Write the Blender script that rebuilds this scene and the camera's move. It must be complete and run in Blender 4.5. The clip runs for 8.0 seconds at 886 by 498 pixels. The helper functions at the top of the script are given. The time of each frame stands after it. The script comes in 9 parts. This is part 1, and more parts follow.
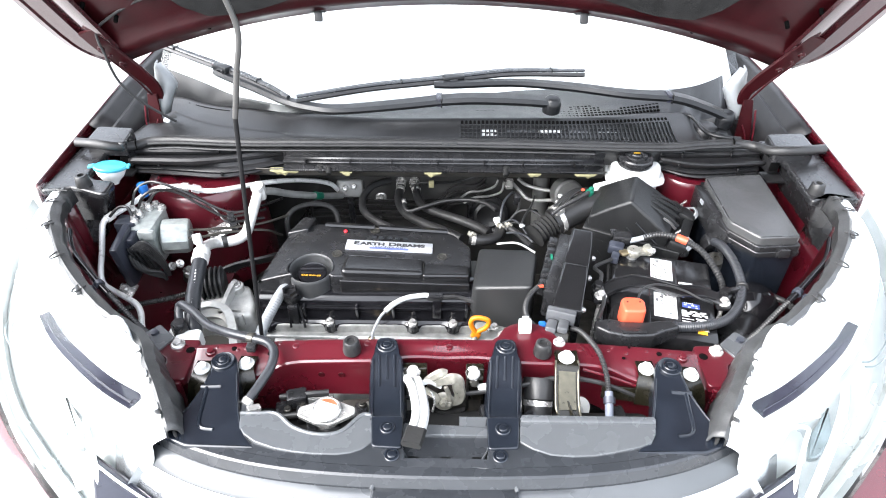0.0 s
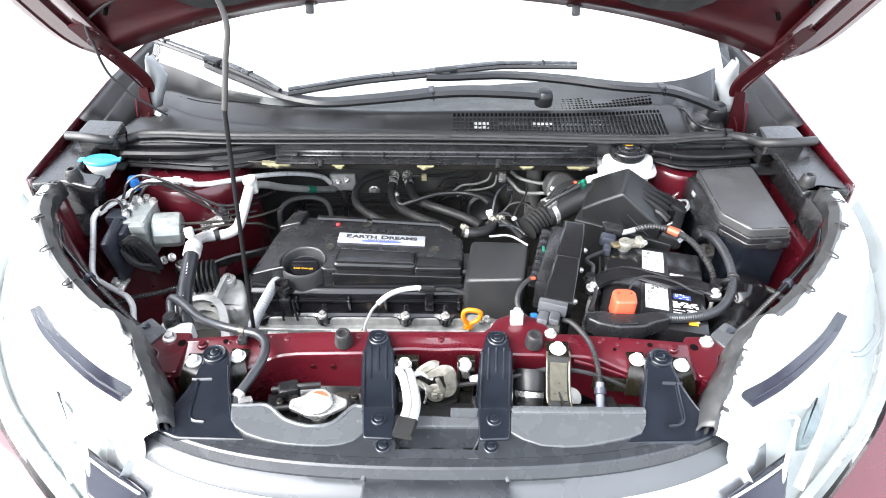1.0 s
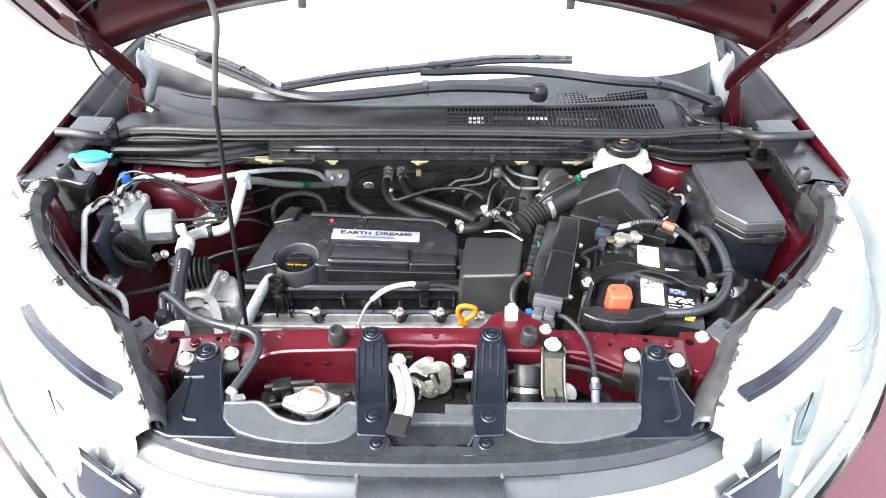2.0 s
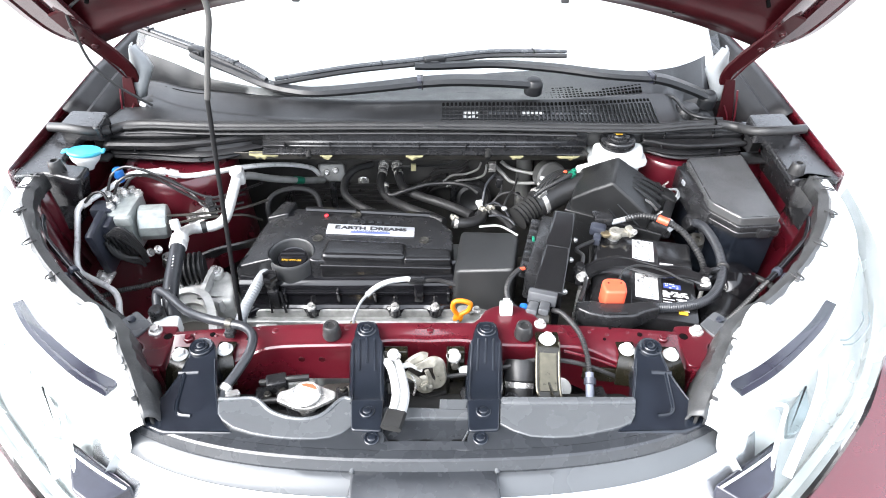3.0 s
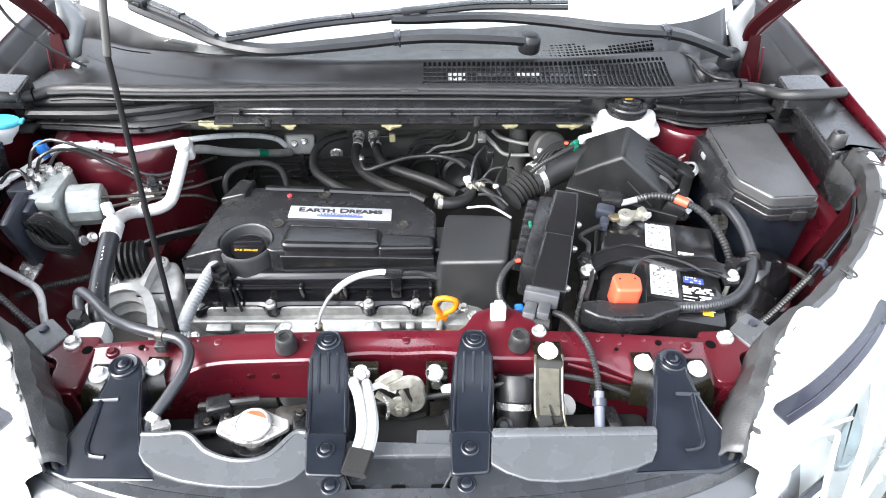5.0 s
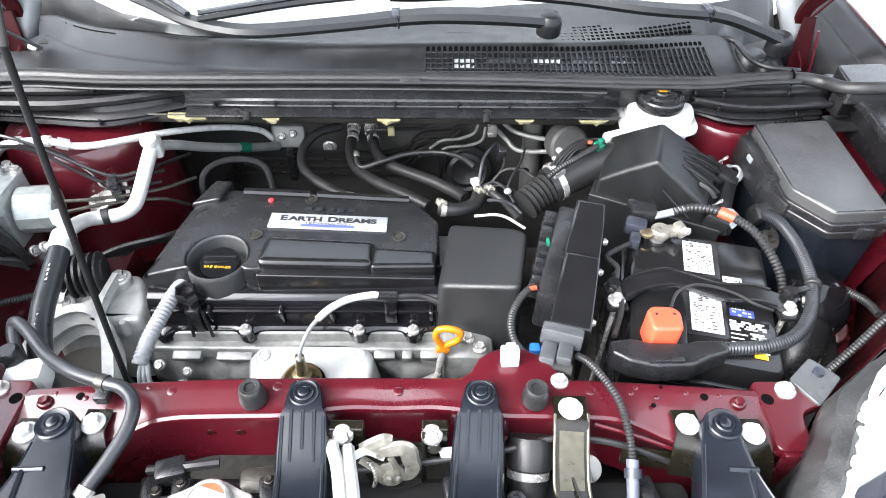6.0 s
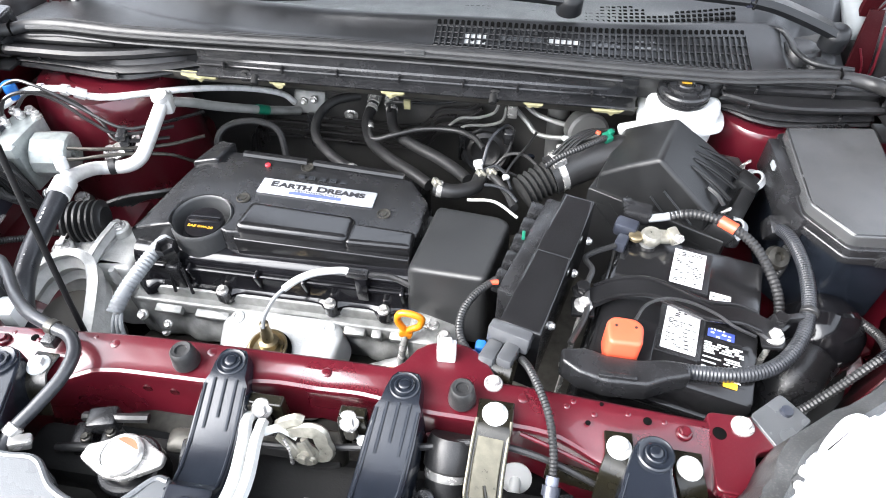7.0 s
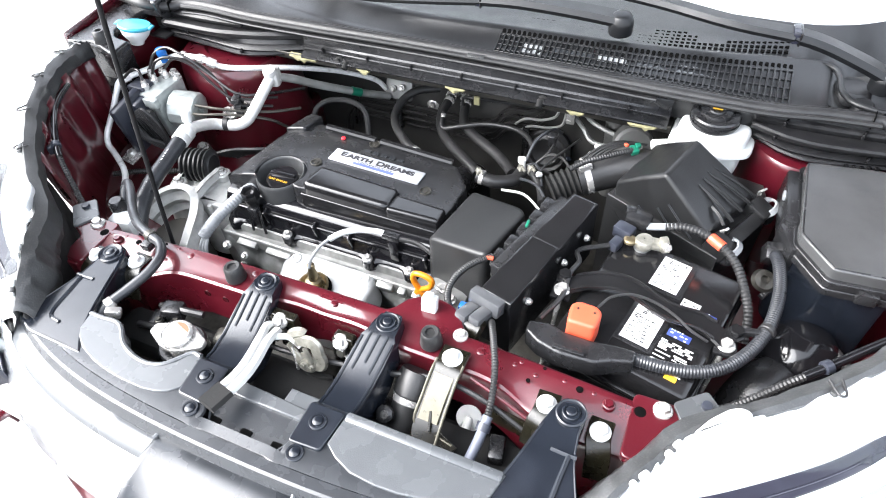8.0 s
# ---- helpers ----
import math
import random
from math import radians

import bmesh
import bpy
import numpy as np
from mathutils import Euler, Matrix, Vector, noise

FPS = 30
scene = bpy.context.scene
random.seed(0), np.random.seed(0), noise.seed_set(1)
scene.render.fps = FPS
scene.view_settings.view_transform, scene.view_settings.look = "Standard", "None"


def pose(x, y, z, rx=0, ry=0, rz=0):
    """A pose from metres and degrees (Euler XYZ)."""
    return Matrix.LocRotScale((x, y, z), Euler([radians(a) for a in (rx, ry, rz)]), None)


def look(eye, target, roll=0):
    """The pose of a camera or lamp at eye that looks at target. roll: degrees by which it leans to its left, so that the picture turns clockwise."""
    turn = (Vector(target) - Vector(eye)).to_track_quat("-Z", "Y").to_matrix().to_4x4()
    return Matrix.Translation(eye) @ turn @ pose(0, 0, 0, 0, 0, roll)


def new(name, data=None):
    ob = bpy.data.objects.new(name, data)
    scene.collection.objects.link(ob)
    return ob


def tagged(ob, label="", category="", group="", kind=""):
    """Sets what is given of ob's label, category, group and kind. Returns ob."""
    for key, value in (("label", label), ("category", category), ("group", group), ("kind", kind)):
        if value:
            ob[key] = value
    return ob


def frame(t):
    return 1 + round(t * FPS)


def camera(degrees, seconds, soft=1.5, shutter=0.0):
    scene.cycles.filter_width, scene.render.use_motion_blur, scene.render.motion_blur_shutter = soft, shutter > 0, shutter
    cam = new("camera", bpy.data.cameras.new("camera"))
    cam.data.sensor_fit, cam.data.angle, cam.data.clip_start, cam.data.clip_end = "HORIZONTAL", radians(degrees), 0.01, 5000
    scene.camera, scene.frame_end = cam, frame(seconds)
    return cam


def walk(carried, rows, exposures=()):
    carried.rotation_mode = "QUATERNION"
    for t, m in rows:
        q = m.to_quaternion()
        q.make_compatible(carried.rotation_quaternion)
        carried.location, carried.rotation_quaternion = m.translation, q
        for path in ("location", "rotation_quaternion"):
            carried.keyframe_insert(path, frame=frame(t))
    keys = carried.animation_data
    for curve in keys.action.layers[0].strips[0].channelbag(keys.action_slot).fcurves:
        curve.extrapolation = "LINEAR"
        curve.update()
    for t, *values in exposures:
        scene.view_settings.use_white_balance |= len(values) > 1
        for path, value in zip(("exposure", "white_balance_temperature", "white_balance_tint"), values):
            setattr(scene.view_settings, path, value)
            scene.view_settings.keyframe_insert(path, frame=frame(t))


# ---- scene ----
cam = camera(71.2, 8.0, soft=1.0)
PATH = [
    (0, (0.001, -0.62, 1.589), (-0.015, 0.95, 0.349), 0.3),
    (0.5, (0.004, -0.621, 1.584), (-0.006, 0.945, 0.34), 0.3),
    (1, (0.008, -0.623, 1.586), (0.005, 0.936, 0.334), 0.4),
    (1.5, (0.01, -0.62, 1.582), (0.012, 0.936, 0.325), 0.4),
    (3, (0.014, -0.617, 1.581), (0.035, 0.923, 0.306), 0.6),
    (3.5, (0.014, -0.613, 1.579), (0.04, 0.924, 0.3), 0.7),
    (4, (0.017, -0.577, 1.55), (0.051, 0.953, 0.262), 0.7),
    (4.2, (0.022, -0.56, 1.542), (0.059, 0.96, 0.243), 0.7),
    (5.3, (0.033, -0.428, 1.481), (0.081, 1.024, 0.106), 1.0),
    (5.5, (0.025, -0.401, 1.469), (0.065, 1.043, 0.086), 0.9),
    (6, (0.042, -0.33, 1.447), (0.065, 1.089, 0.037), 0.9),
    (6.5, (0.119, -0.267, 1.422), (0.072, 1.116, -0.022), 0.4),
    (7, (0.177, -0.291, 1.438), (-0.054, 1.044, -0.032), -1.0),
    (7.5, (0.264, -0.347, 1.484), (-0.176, 0.926, 0.006), -2.9),
    (8, (0.346, -0.358, 1.511), (-0.259, 0.859, 0.043), -4.2),
]
walk(cam, [(t, look(eye, target, roll)) for t, eye, target, roll in PATH], exposures=[(0, 3.16, 6150, 10), (6.0, 3.16, 6150, 10), (7.0, 3.30, 6150, 10), (7.5, 3.30, 6150, 10), (8.0, 3.28, 6150, 10)])

# ---- world, light ----
world = bpy.data.worlds.new("sky")
scene.world = world
world.use_nodes = True
wn = world.node_tree.nodes
sky = wn.new("ShaderNodeTexSky")
sky.sky_type = "NISHITA"
sky.sun_disc = False
sky.sun_elevation = radians(42)
sky.sun_rotation = radians(242)
sky.air_density, sky.dust_density, sky.ozone_density = 1.0, 6.0, 0.6
pale = wn.new("ShaderNodeHueSaturation")
pale.inputs["Saturation"].default_value = 0.45
world.node_tree.links.new(sky.outputs[0], pale.inputs["Color"])
cloud = wn.new("ShaderNodeMix")
cloud.data_type = "RGBA"
cloud.inputs["Factor"].default_value = 0.55
cloud.inputs["B"].default_value = (2.7, 2.76, 2.83, 1)
world.node_tree.links.new(pale.outputs[0], cloud.inputs["A"])
world.node_tree.links.new(cloud.outputs["Result"], wn["Background"].inputs[0])
wn["Background"].inputs[1].default_value = 0.15
sun_data = bpy.data.lights.new("sun", "SUN")
sun_data.energy, sun_data.angle, sun_data.color = 0.85, radians(62), (1.0, 0.985, 0.97)
sun = new("sun", sun_data)
sun.matrix_world = look((-6.7, -3.4, 7.4), (0, 0.2, 0.9))


# ---- materials ----
def mat(name, color, rough=0.5, metal=0.0, var=0.15, scale=40.0, bump=0.05, fine=400.0, coat=0.0, spec=0.5, dust=0.0):
    m = bpy.data.materials.new(name)
    m.use_nodes = True
    n, l = m.node_tree.nodes, m.node_tree.links
    b = n["Principled BSDF"]
    tc = n.new("ShaderNodeTexCoord")
    big = n.new("ShaderNodeTexNoise")
    big.inputs["Scale"].default_value, big.inputs["Detail"].default_value = scale, 4.0
    small = n.new("ShaderNodeTexNoise")
    small.inputs["Scale"].default_value, small.inputs["Detail"].default_value = fine, 3.0
    l.new(tc.outputs["Object"], big.inputs["Vector"])
    l.new(tc.outputs["Object"], small.inputs["Vector"])
    ramp = n.new("ShaderNodeMapRange")
    ramp.inputs["From Min"].default_value, ramp.inputs["From Max"].default_value = 0.3, 0.7
    ramp.inputs["To Min"].default_value, ramp.inputs["To Max"].default_value = 1 - var, 1 + var
    l.new(big.outputs["Fac"], ramp.inputs["Value"])
    mix = n.new("ShaderNodeVectorMath")
    mix.operation = "SCALE"
    mix.inputs[0].default_value = color
    l.new(ramp.outputs[0], mix.inputs["Scale"])
    last = mix.outputs[0]
    if dust:
        dm = n.new("ShaderNodeMix")
        dm.data_type = "RGBA"
        dr = n.new("ShaderNodeMapRange")
        dr.inputs["From Min"].default_value, dr.inputs["From Max"].default_value = 0.5, 0.75
        dr.inputs["To Max"].default_value = dust
        l.new(small.outputs["Fac"], dr.inputs["Value"])
        l.new(dr.outputs[0], dm.inputs["Factor"])
        l.new(last, dm.inputs["A"])
        dm.inputs["B"].default_value = (0.28, 0.26, 0.23, 1)
        last = dm.outputs["Result"]
    l.new(last, b.inputs["Base Color"])
    rr = n.new("ShaderNodeMapRange")
    rr.inputs["From Min"].default_value, rr.inputs["From Max"].default_value = 0.3, 0.7
    rr.inputs["To Min"].default_value, rr.inputs["To Max"].default_value = max(0.02, rough * 0.85), min(1.0, rough * 1.2)
    l.new(big.outputs["Fac"], rr.inputs["Value"])
    l.new(rr.outputs[0], b.inputs["Roughness"])
    b.inputs["Metallic"].default_value = metal
    b.inputs["Specular IOR Level"].default_value = spec
    b.inputs["Coat Weight"].default_value = coat
    b.inputs["Coat Roughness"].default_value = 0.06
    if bump:
        bp = n.new("ShaderNodeBump")
        bp.inputs["Strength"].default_value, bp.inputs["Distance"].default_value = bump, 0.001
        l.new(small.outputs["Fac"], bp.inputs["Height"])
        l.new(bp.outputs[0], b.inputs["Normal"])
    return m


PLASTIC = mat("black_plastic", (0.013, 0.0132, 0.0143), 0.25, var=0.25, bump=0.2, fine=900, dust=0.025)
SATIN = mat("satin_black_plastic", (0.0085, 0.0085, 0.0092), 0.15, var=0.2, bump=0.08, fine=700, dust=0.02)
GLOSS = mat("gloss_black", (0.0068, 0.0068, 0.008), 0.11, var=0.2, bump=0.02)
NAVY = mat("blue_black_plastic", (0.0072, 0.0092, 0.0135), 0.21, var=0.2, bump=0.06, fine=600, dust=0.012, spec=0.55)
RODGREY = mat("grey_rod_sleeve", (0.030, 0.029, 0.027), 0.3, var=0.2, bump=0.05, fine=700, spec=0.5)
RODBLACK = mat("black_coated_rod", (0.006, 0.006, 0.0065), 0.45, var=0.2, bump=0.05, fine=700, spec=0.15)
TRIM = mat("gloss_black_trim", (0.018, 0.019, 0.028), 0.16, var=0.15, bump=0.0, spec=0.6)
COWL = mat("weathered_black_plastic", (0.0095, 0.0100, 0.0110), 0.34, var=0.25, bump=0.25, fine=1100, dust=0.04, spec=0.45)
SHROUD = mat("grey_plastic", (0.062, 0.066, 0.070), 0.26, var=0.04, bump=0.12, fine=1100, dust=0.02, spec=0.6)
STRIP = mat("grey_black_rubber", (0.029, 0.030, 0.031), 0.34, var=0.3, bump=0.3, fine=500, dust=0.1)
RUBBER = mat("black_rubber", (0.0155, 0.0155, 0.016), 0.42, var=0.25, bump=0.2, fine=600, dust=0.035, spec=0.42)
WIPER = mat("satin_black_arm", (0.007, 0.0075, 0.0085), 0.36, var=0.2, bump=0.1, fine=700, spec=0.38)
# Deeper, duller red than RED; on the right inner rail it paints shade in.
DEEPRED = mat("deep_red_and_rail_shade", (0.022, 0.0012, 0.0026), 0.40, var=0.25, bump=0.05, coat=0.06, scale=15, spec=0.22, dust=0.02)
HOODEDGE = mat("dark_red_glossy_flange", (0.030, 0.004, 0.006), 0.22, var=0.15, bump=0.02, coat=1.0, scale=15, spec=0.8)
CORNER = mat("light_grey_plastic", (0.17, 0.18, 0.185), 0.36, var=0.1, bump=0.15, fine=900)
UNITBLUE = mat("blue_grey_unit_plastic", (0.024, 0.027, 0.037), 0.33, var=0.2, bump=0.1, fine=600)
DUCTBLACK = mat("moulded_duct_plastic", (0.0125, 0.0125, 0.0134), 0.36, var=0.25, bump=0.2, fine=900, spec=0.25, dust=0.02)
OLIVE = mat("dark_olive_steel", (0.007, 0.0062, 0.0035), 0.26, 0.0, var=0.3, scale=60, bump=0.06)
WEB = mat("bare_steel_web", (0.075, 0.07, 0.052), 0.3, 0.6, var=0.25, scale=90, bump=0.1)
# Shineless black that paints the shade inside holes and gaps on flat patches.
HOLESHADE = mat("painted_hole_shade", (0.002, 0.002, 0.002), 1.0, var=0.1, bump=0.0, spec=0.05)
AIRBLACK = mat("dark_moulded_plastic", (0.0105, 0.0108, 0.0113), 0.34, var=0.25, bump=0.2, fine=900, spec=0.4, dust=0.015)
DULL = mat("dull_dark", (0.013, 0.013, 0.0128), 0.75, var=0.3, bump=0.3, fine=300, spec=0.2)
FELT = mat("felt_insulation", (0.02, 0.02, 0.02), 0.9, var=0.3, bump=0.8, fine=500, spec=0.2)
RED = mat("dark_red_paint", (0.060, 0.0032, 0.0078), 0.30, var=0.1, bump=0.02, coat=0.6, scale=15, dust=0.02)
REDGLOSS = mat("dark_red_clearcoat", (0.052, 0.0021, 0.006), 0.25, var=0.06, bump=0.0, coat=1.0, scale=10)
CAST = mat("cast_aluminium", (0.225, 0.227, 0.22), 0.40, 0.4, var=0.35, scale=45, bump=0.5, fine=300)
# Paler copy of the pipe aluminium; missing light is put into its colour.
LITALU = mat("lit_aluminium_line", (0.70, 0.70, 0.69), 0.3, 0.15, var=0.1, scale=70, bump=0.08)
ALU = mat("aluminium_pipe", (0.54, 0.535, 0.52), 0.33, 0.25, var=0.14, scale=70, bump=0.12)
PIPEBLACK = mat("black_coated_pipe", (0.013, 0.012, 0.012), 0.3, var=0.2, bump=0.05)
STEEL = mat("zinc_steel", (0.52, 0.51, 0.49), 0.25, 0.6, var=0.2, scale=120, bump=0.08)
# Paler copy of the casting; strong light on the mount is in its colour.
LITCAST = mat("lit_cast_aluminium", (0.50, 0.50, 0.48), 0.38, 0.3, var=0.25, scale=45, bump=0.5, fine=300)
LATCHCAST = mat("pale_worn_zinc", (0.30, 0.29, 0.25), 0.32, 0.6, var=0.3, scale=90, bump=0.15)
# Black plastic made grey: its glossy reflection is put into the colour.
NOSESHEEN = mat("black_plastic_grey_sheen", (0.06, 0.062, 0.066), 0.16, var=0.12, bump=0.05)
BARREFLECT = mat("chrome_bar_grey_reflection", (0.055, 0.059, 0.063), 0.30, var=0.08, scale=8, bump=0.05)
DARKSTEEL = mat("dark_steel", (0.060, 0.057, 0.050), 0.36, 0.7, var=0.3, scale=90, bump=0.2)
SATINCHROME = mat("satin_chrome", (0.62, 0.64, 0.66), 0.24, 0.92, var=0.06, scale=12, bump=0.02)
SILVER = mat("silver_reflector", (0.80, 0.82, 0.83), 0.3, 0.35, var=0.06, bump=0.0)
FOIL = mat("heat_shield_metal", (0.46, 0.47, 0.47), 0.40, 0.5, var=0.08, scale=50, bump=0.2)
WHITE = mat("white_plastic", (0.55, 0.56, 0.55), 0.4, var=0.06, bump=0.03)
OFFWHITE = mat("off_white_plastic", (0.40, 0.405, 0.395), 0.4, var=0.12, scale=60, bump=0.1)
MODGREY = mat("machined_grey_aluminium", (0.34, 0.365, 0.355), 0.34, 0.4, var=0.18, scale=80, bump=0.12)
PRIMER = mat("dark_primer_metal", (0.040, 0.037, 0.031), 0.65, var=0.3, scale=25, bump=0.2)
BAND = mat("grained_grey_black_plastic", (0.020, 0.022, 0.025), 0.26, var=0.12, bump=0.15, fine=1200, spec=0.6)
BOXGREY = mat("matt_grey_black_plastic", (0.0145, 0.015, 0.0155), 0.42, var=0.15, scale=20, bump=0.2, fine=900, spec=0.45)
# Paler than the cover: light on the well's wall is put into the colour.
LITWELL = mat("lit_grained_plastic", (0.036, 0.037, 0.038), 0.42, var=0.15, bump=0.3, fine=1200)
# Lid greyer than the box: the sky's reflection is put into its colour.
LIDSHEEN = mat("lid_plastic_sky_sheen", (0.046, 0.047, 0.048), 0.22, var=0.12, scale=20, bump=0.3, fine=1300, spec=0.7)
LAMPGREY = mat("lamp_bezel", (0.40, 0.42, 0.42), 0.25, 0.3, var=0.2, scale=12, bump=0.0)
GREYTUBE = mat("grey_conduit", (0.21, 0.22, 0.23), 0.5, var=0.12, bump=0.1)
SLEEVE = mat("blue_grey_sleeve", (0.10, 0.11, 0.14), 0.4, var=0.12, bump=0.1)
HOSE = mat("dark_hose", (0.020, 0.0215, 0.025), 0.32, var=0.25, bump=0.15, fine=500, dust=0.05)
PALEGREY = mat("dull_pale_metal", (0.24, 0.24, 0.23), 0.4, 0.2, var=0.2, scale=40, bump=0.1)
STONEGREY = mat("grey_paint_metal", (0.10, 0.10, 0.097), 0.5, var=0.2, scale=25, bump=0.15)
FIRE = mat("firewall_mat", (0.028, 0.027, 0.025), 0.65, var=0.35, scale=25, bump=0.5, fine=250)
BLUE = mat("blue_plastic", (0.016, 0.12, 0.40), 0.35, var=0.1)
CYAN = mat("cyan_plastic", (0.05, 0.30, 0.40), 0.35, var=0.08, bump=0.02)
ORANGE = mat("orange_plastic", (0.60, 0.19, 0.008), 0.35, var=0.08)
VERMILION = mat("vermilion_plastic", (0.56, 0.075, 0.035), 0.38, var=0.1)
YELLOWFOAM = mat("yellow_foam", (0.26, 0.24, 0.13), 0.85, var=0.2, scale=90, bump=0.8, fine=300)
GREEN = mat("green_plastic", (0.006, 0.12, 0.07), 0.4, var=0.15)
YELLOW = mat("yellow_print", (0.65, 0.36, 0.02), 0.5, var=0.05, bump=0.0)
REDDOT = mat("red_print", (0.7, 0.02, 0.03), 0.4, var=0.05, bump=0.0)
BRASS = mat("brass", (0.30, 0.245, 0.15), 0.3, 0.9, var=0.2, bump=0.05)
LABEL = mat("white_label", (0.6, 0.6, 0.6), 0.4, var=0.05, bump=0.0)
INKBLACK = mat("label_black", (0.015, 0.015, 0.018), 0.4, var=0.1, bump=0.0)
INKBLUE = mat("label_blue", (0.03, 0.05, 0.22), 0.4, var=0.1, bump=0.0)
BADGEBLUE = mat("badge_blue_print", (0.075, 0.10, 0.25), 0.35, var=0.1, bump=0.0)
PLATE = mat("silver_badge_plate", (0.40, 0.41, 0.435), 0.3, 0.25, var=0.04, bump=0.0)
CONCRETE = mat("pale_concrete", (0.34, 0.335, 0.325), 0.85, var=0.12, scale=1.5, bump=0.3, fine=60)
GLASSWHITE = mat("white_glass_backing", (0.70, 0.71, 0.72), 0.6, var=0.05, scale=4, bump=0.05)


def glass_mat(name, rough, tint, index=1.5):
    m = bpy.data.materials.new(name)
    m.use_nodes = True
    n, l = m.node_tree.nodes, m.node_tree.links
    for x in list(n):
        if x.type == "BSDF_PRINCIPLED":
            n.remove(x)
    clear = n.new("ShaderNodeBsdfTransparent")
    clear.inputs[0].default_value = (*tint, 1)
    shine = n.new("ShaderNodeBsdfGlossy")
    shine.inputs["Roughness"].default_value = rough
    fr = n.new("ShaderNodeFresnel")
    fr.inputs[0].default_value = index
    mx = n.new("ShaderNodeMixShader")
    l.new(fr.outputs[0], mx.inputs[0])
    l.new(clear.outputs[0], mx.inputs[1])
    l.new(shine.outputs[0], mx.inputs[2])
    l.new(mx.outputs[0], n["Material Output"].inputs[0])
    return m


GLASS = glass_mat("window_glass", 0.02, (0.92, 0.95, 0.95))
FINGREY = mat("grey_lamp_fin", (0.16, 0.19, 0.20), 0.3, 0.2, var=0.3, scale=30, bump=0.05)
LENS = glass_mat("headlight_lens", 0.03, (0.96, 0.98, 0.97), 1.2)


# ---- mesh helpers ----
def B():
    return bmesh.new()


def finish(name, bm, material, smooth=38.0):
    bmesh.ops.recalc_face_normals(bm, faces=bm.faces)
    me = bpy.data.meshes.new(name)
    bm.to_mesh(me)
    bm.free()
    me.polygons.foreach_set("use_smooth", [True] * len(me.polygons))
    me.set_sharp_from_angle(angle=radians(smooth))
    me.materials.append(material)
    return me


def thing(name, at, label, category, group="", kind=""):
    ob = new(name)
    ob.empty_display_size = 0.02
    ob.location = at
    return tagged(ob, label, category, group, kind)


def root_at(ob):
    at = Vector((0, 0, 0))
    while ob is not None:
        at += ob.location
        ob = ob.parent
    return at


def part(name, bm, material, parent, label="", smooth=38.0):
    """One mesh, given in world places, under a thing or a part."""
    bmesh.ops.translate(bm, verts=bm.verts, vec=-root_at(parent))
    ob = new(name, finish(name, bm, material, smooth))
    ob.parent = parent
    return tagged(ob, label)


def single(name, bm, material, label, category, group="", kind="", smooth=38.0):
    """A thing that is one mesh, with its origin at its base."""
    xs = [v.co.copy() for v in bm.verts]
    mid = sum(xs, Vector()) / len(xs)
    mid.z = min(v.z for v in xs)
    bmesh.ops.translate(bm, verts=bm.verts, vec=-mid)
    ob = new(name, finish(name, bm, material, smooth))
    ob.location = mid
    return tagged(ob, label, category, group, kind)


def box(bm, c, s, bevel=0.003, turn=(0, 0, 0), taper=(1.0, 1.0), seg=2):
    m = pose(*c, *turn)
    r = bmesh.ops.create_cube(bm, size=1.0)
    vs = r["verts"]
    for v in vs:
        k = v.co.z > 0
        v.co = Vector((v.co.x * s[0] * (taper[0] if k else 1), v.co.y * s[1] * (taper[1] if k else 1), v.co.z * s[2]))
    if bevel:
        es = list({e for v in vs for e in v.link_edges})
        out = bmesh.ops.bevel(bm, geom=es, offset=min(bevel, min(s) * 0.45), segments=seg, affect="EDGES", profile=0.5)
        vs = list({v for f in out["faces"] for v in f.verts} | {v for v in vs if v.is_valid})
    bmesh.ops.transform(bm, matrix=m, verts=vs)
    return bm


def ring(c, ax, r, n, start=0.0):
    ax = Vector(ax).normalized()
    u = ax.orthogonal().normalized()
    w = ax.cross(u)
    return [Vector(c) + r * (math.cos(start + 2 * math.pi * i / n) * u + math.sin(start + 2 * math.pi * i / n) * w) for i in range(n)]


def loft(bm, rows, closed=True, caps=True):
    """Quads between rows of equally many points."""
    vr = [[bm.verts.new(p) for p in row] for row in rows]
    n = len(vr[0])
    for a, b in zip(vr, vr[1:]):
        for i in range(n if closed else n - 1):
            j = (i + 1) % n
            bm.faces.new((a[i], a[j], b[j], b[i]))
    if closed and caps:
        bm.faces.new(vr[0][::-1])
        bm.faces.new(vr[-1])
    return bm


def lathe(bm, at, ax, profile, n=24):
    """profile: pairs of radius and height along ax."""
    ax = Vector(ax).normalized()
    return loft(bm, [ring(Vector(at) + ax * h, ax, max(r, 1e-4), n) for r, h in profile])


def rod(bm, a, b, r, n=14, ch=0.0):
    a, b = Vector(a), Vector(b)
    h = (b - a).length
    pr = [(r, 0), (r, h)] if not ch else [(r - ch, 0), (r, ch), (r, h - ch), (r - ch, h)]
    return lathe(bm, a, b - a, pr, n)


def curve_points(pts, step=5):
    p = [Vector(q) for q in pts]
    p = [2 * p[0] - p[1]] + p + [2 * p[-1] - p[-2]]
    out = []
    for i in range(1, len(p) - 2):
        for k in range(step):
            t = k / step
            out.append(0.5 * (2 * p[i] + (p[i + 1] - p[i - 1]) * t + (2 * p[i - 1] - 5 * p[i] + 4 * p[i + 1] - p[i + 2]) * t * t
                              + (3 * p[i] - p[i - 1] - 3 * p[i + 1] + p[i + 2]) * t ** 3))
    return out + [p[-2]]


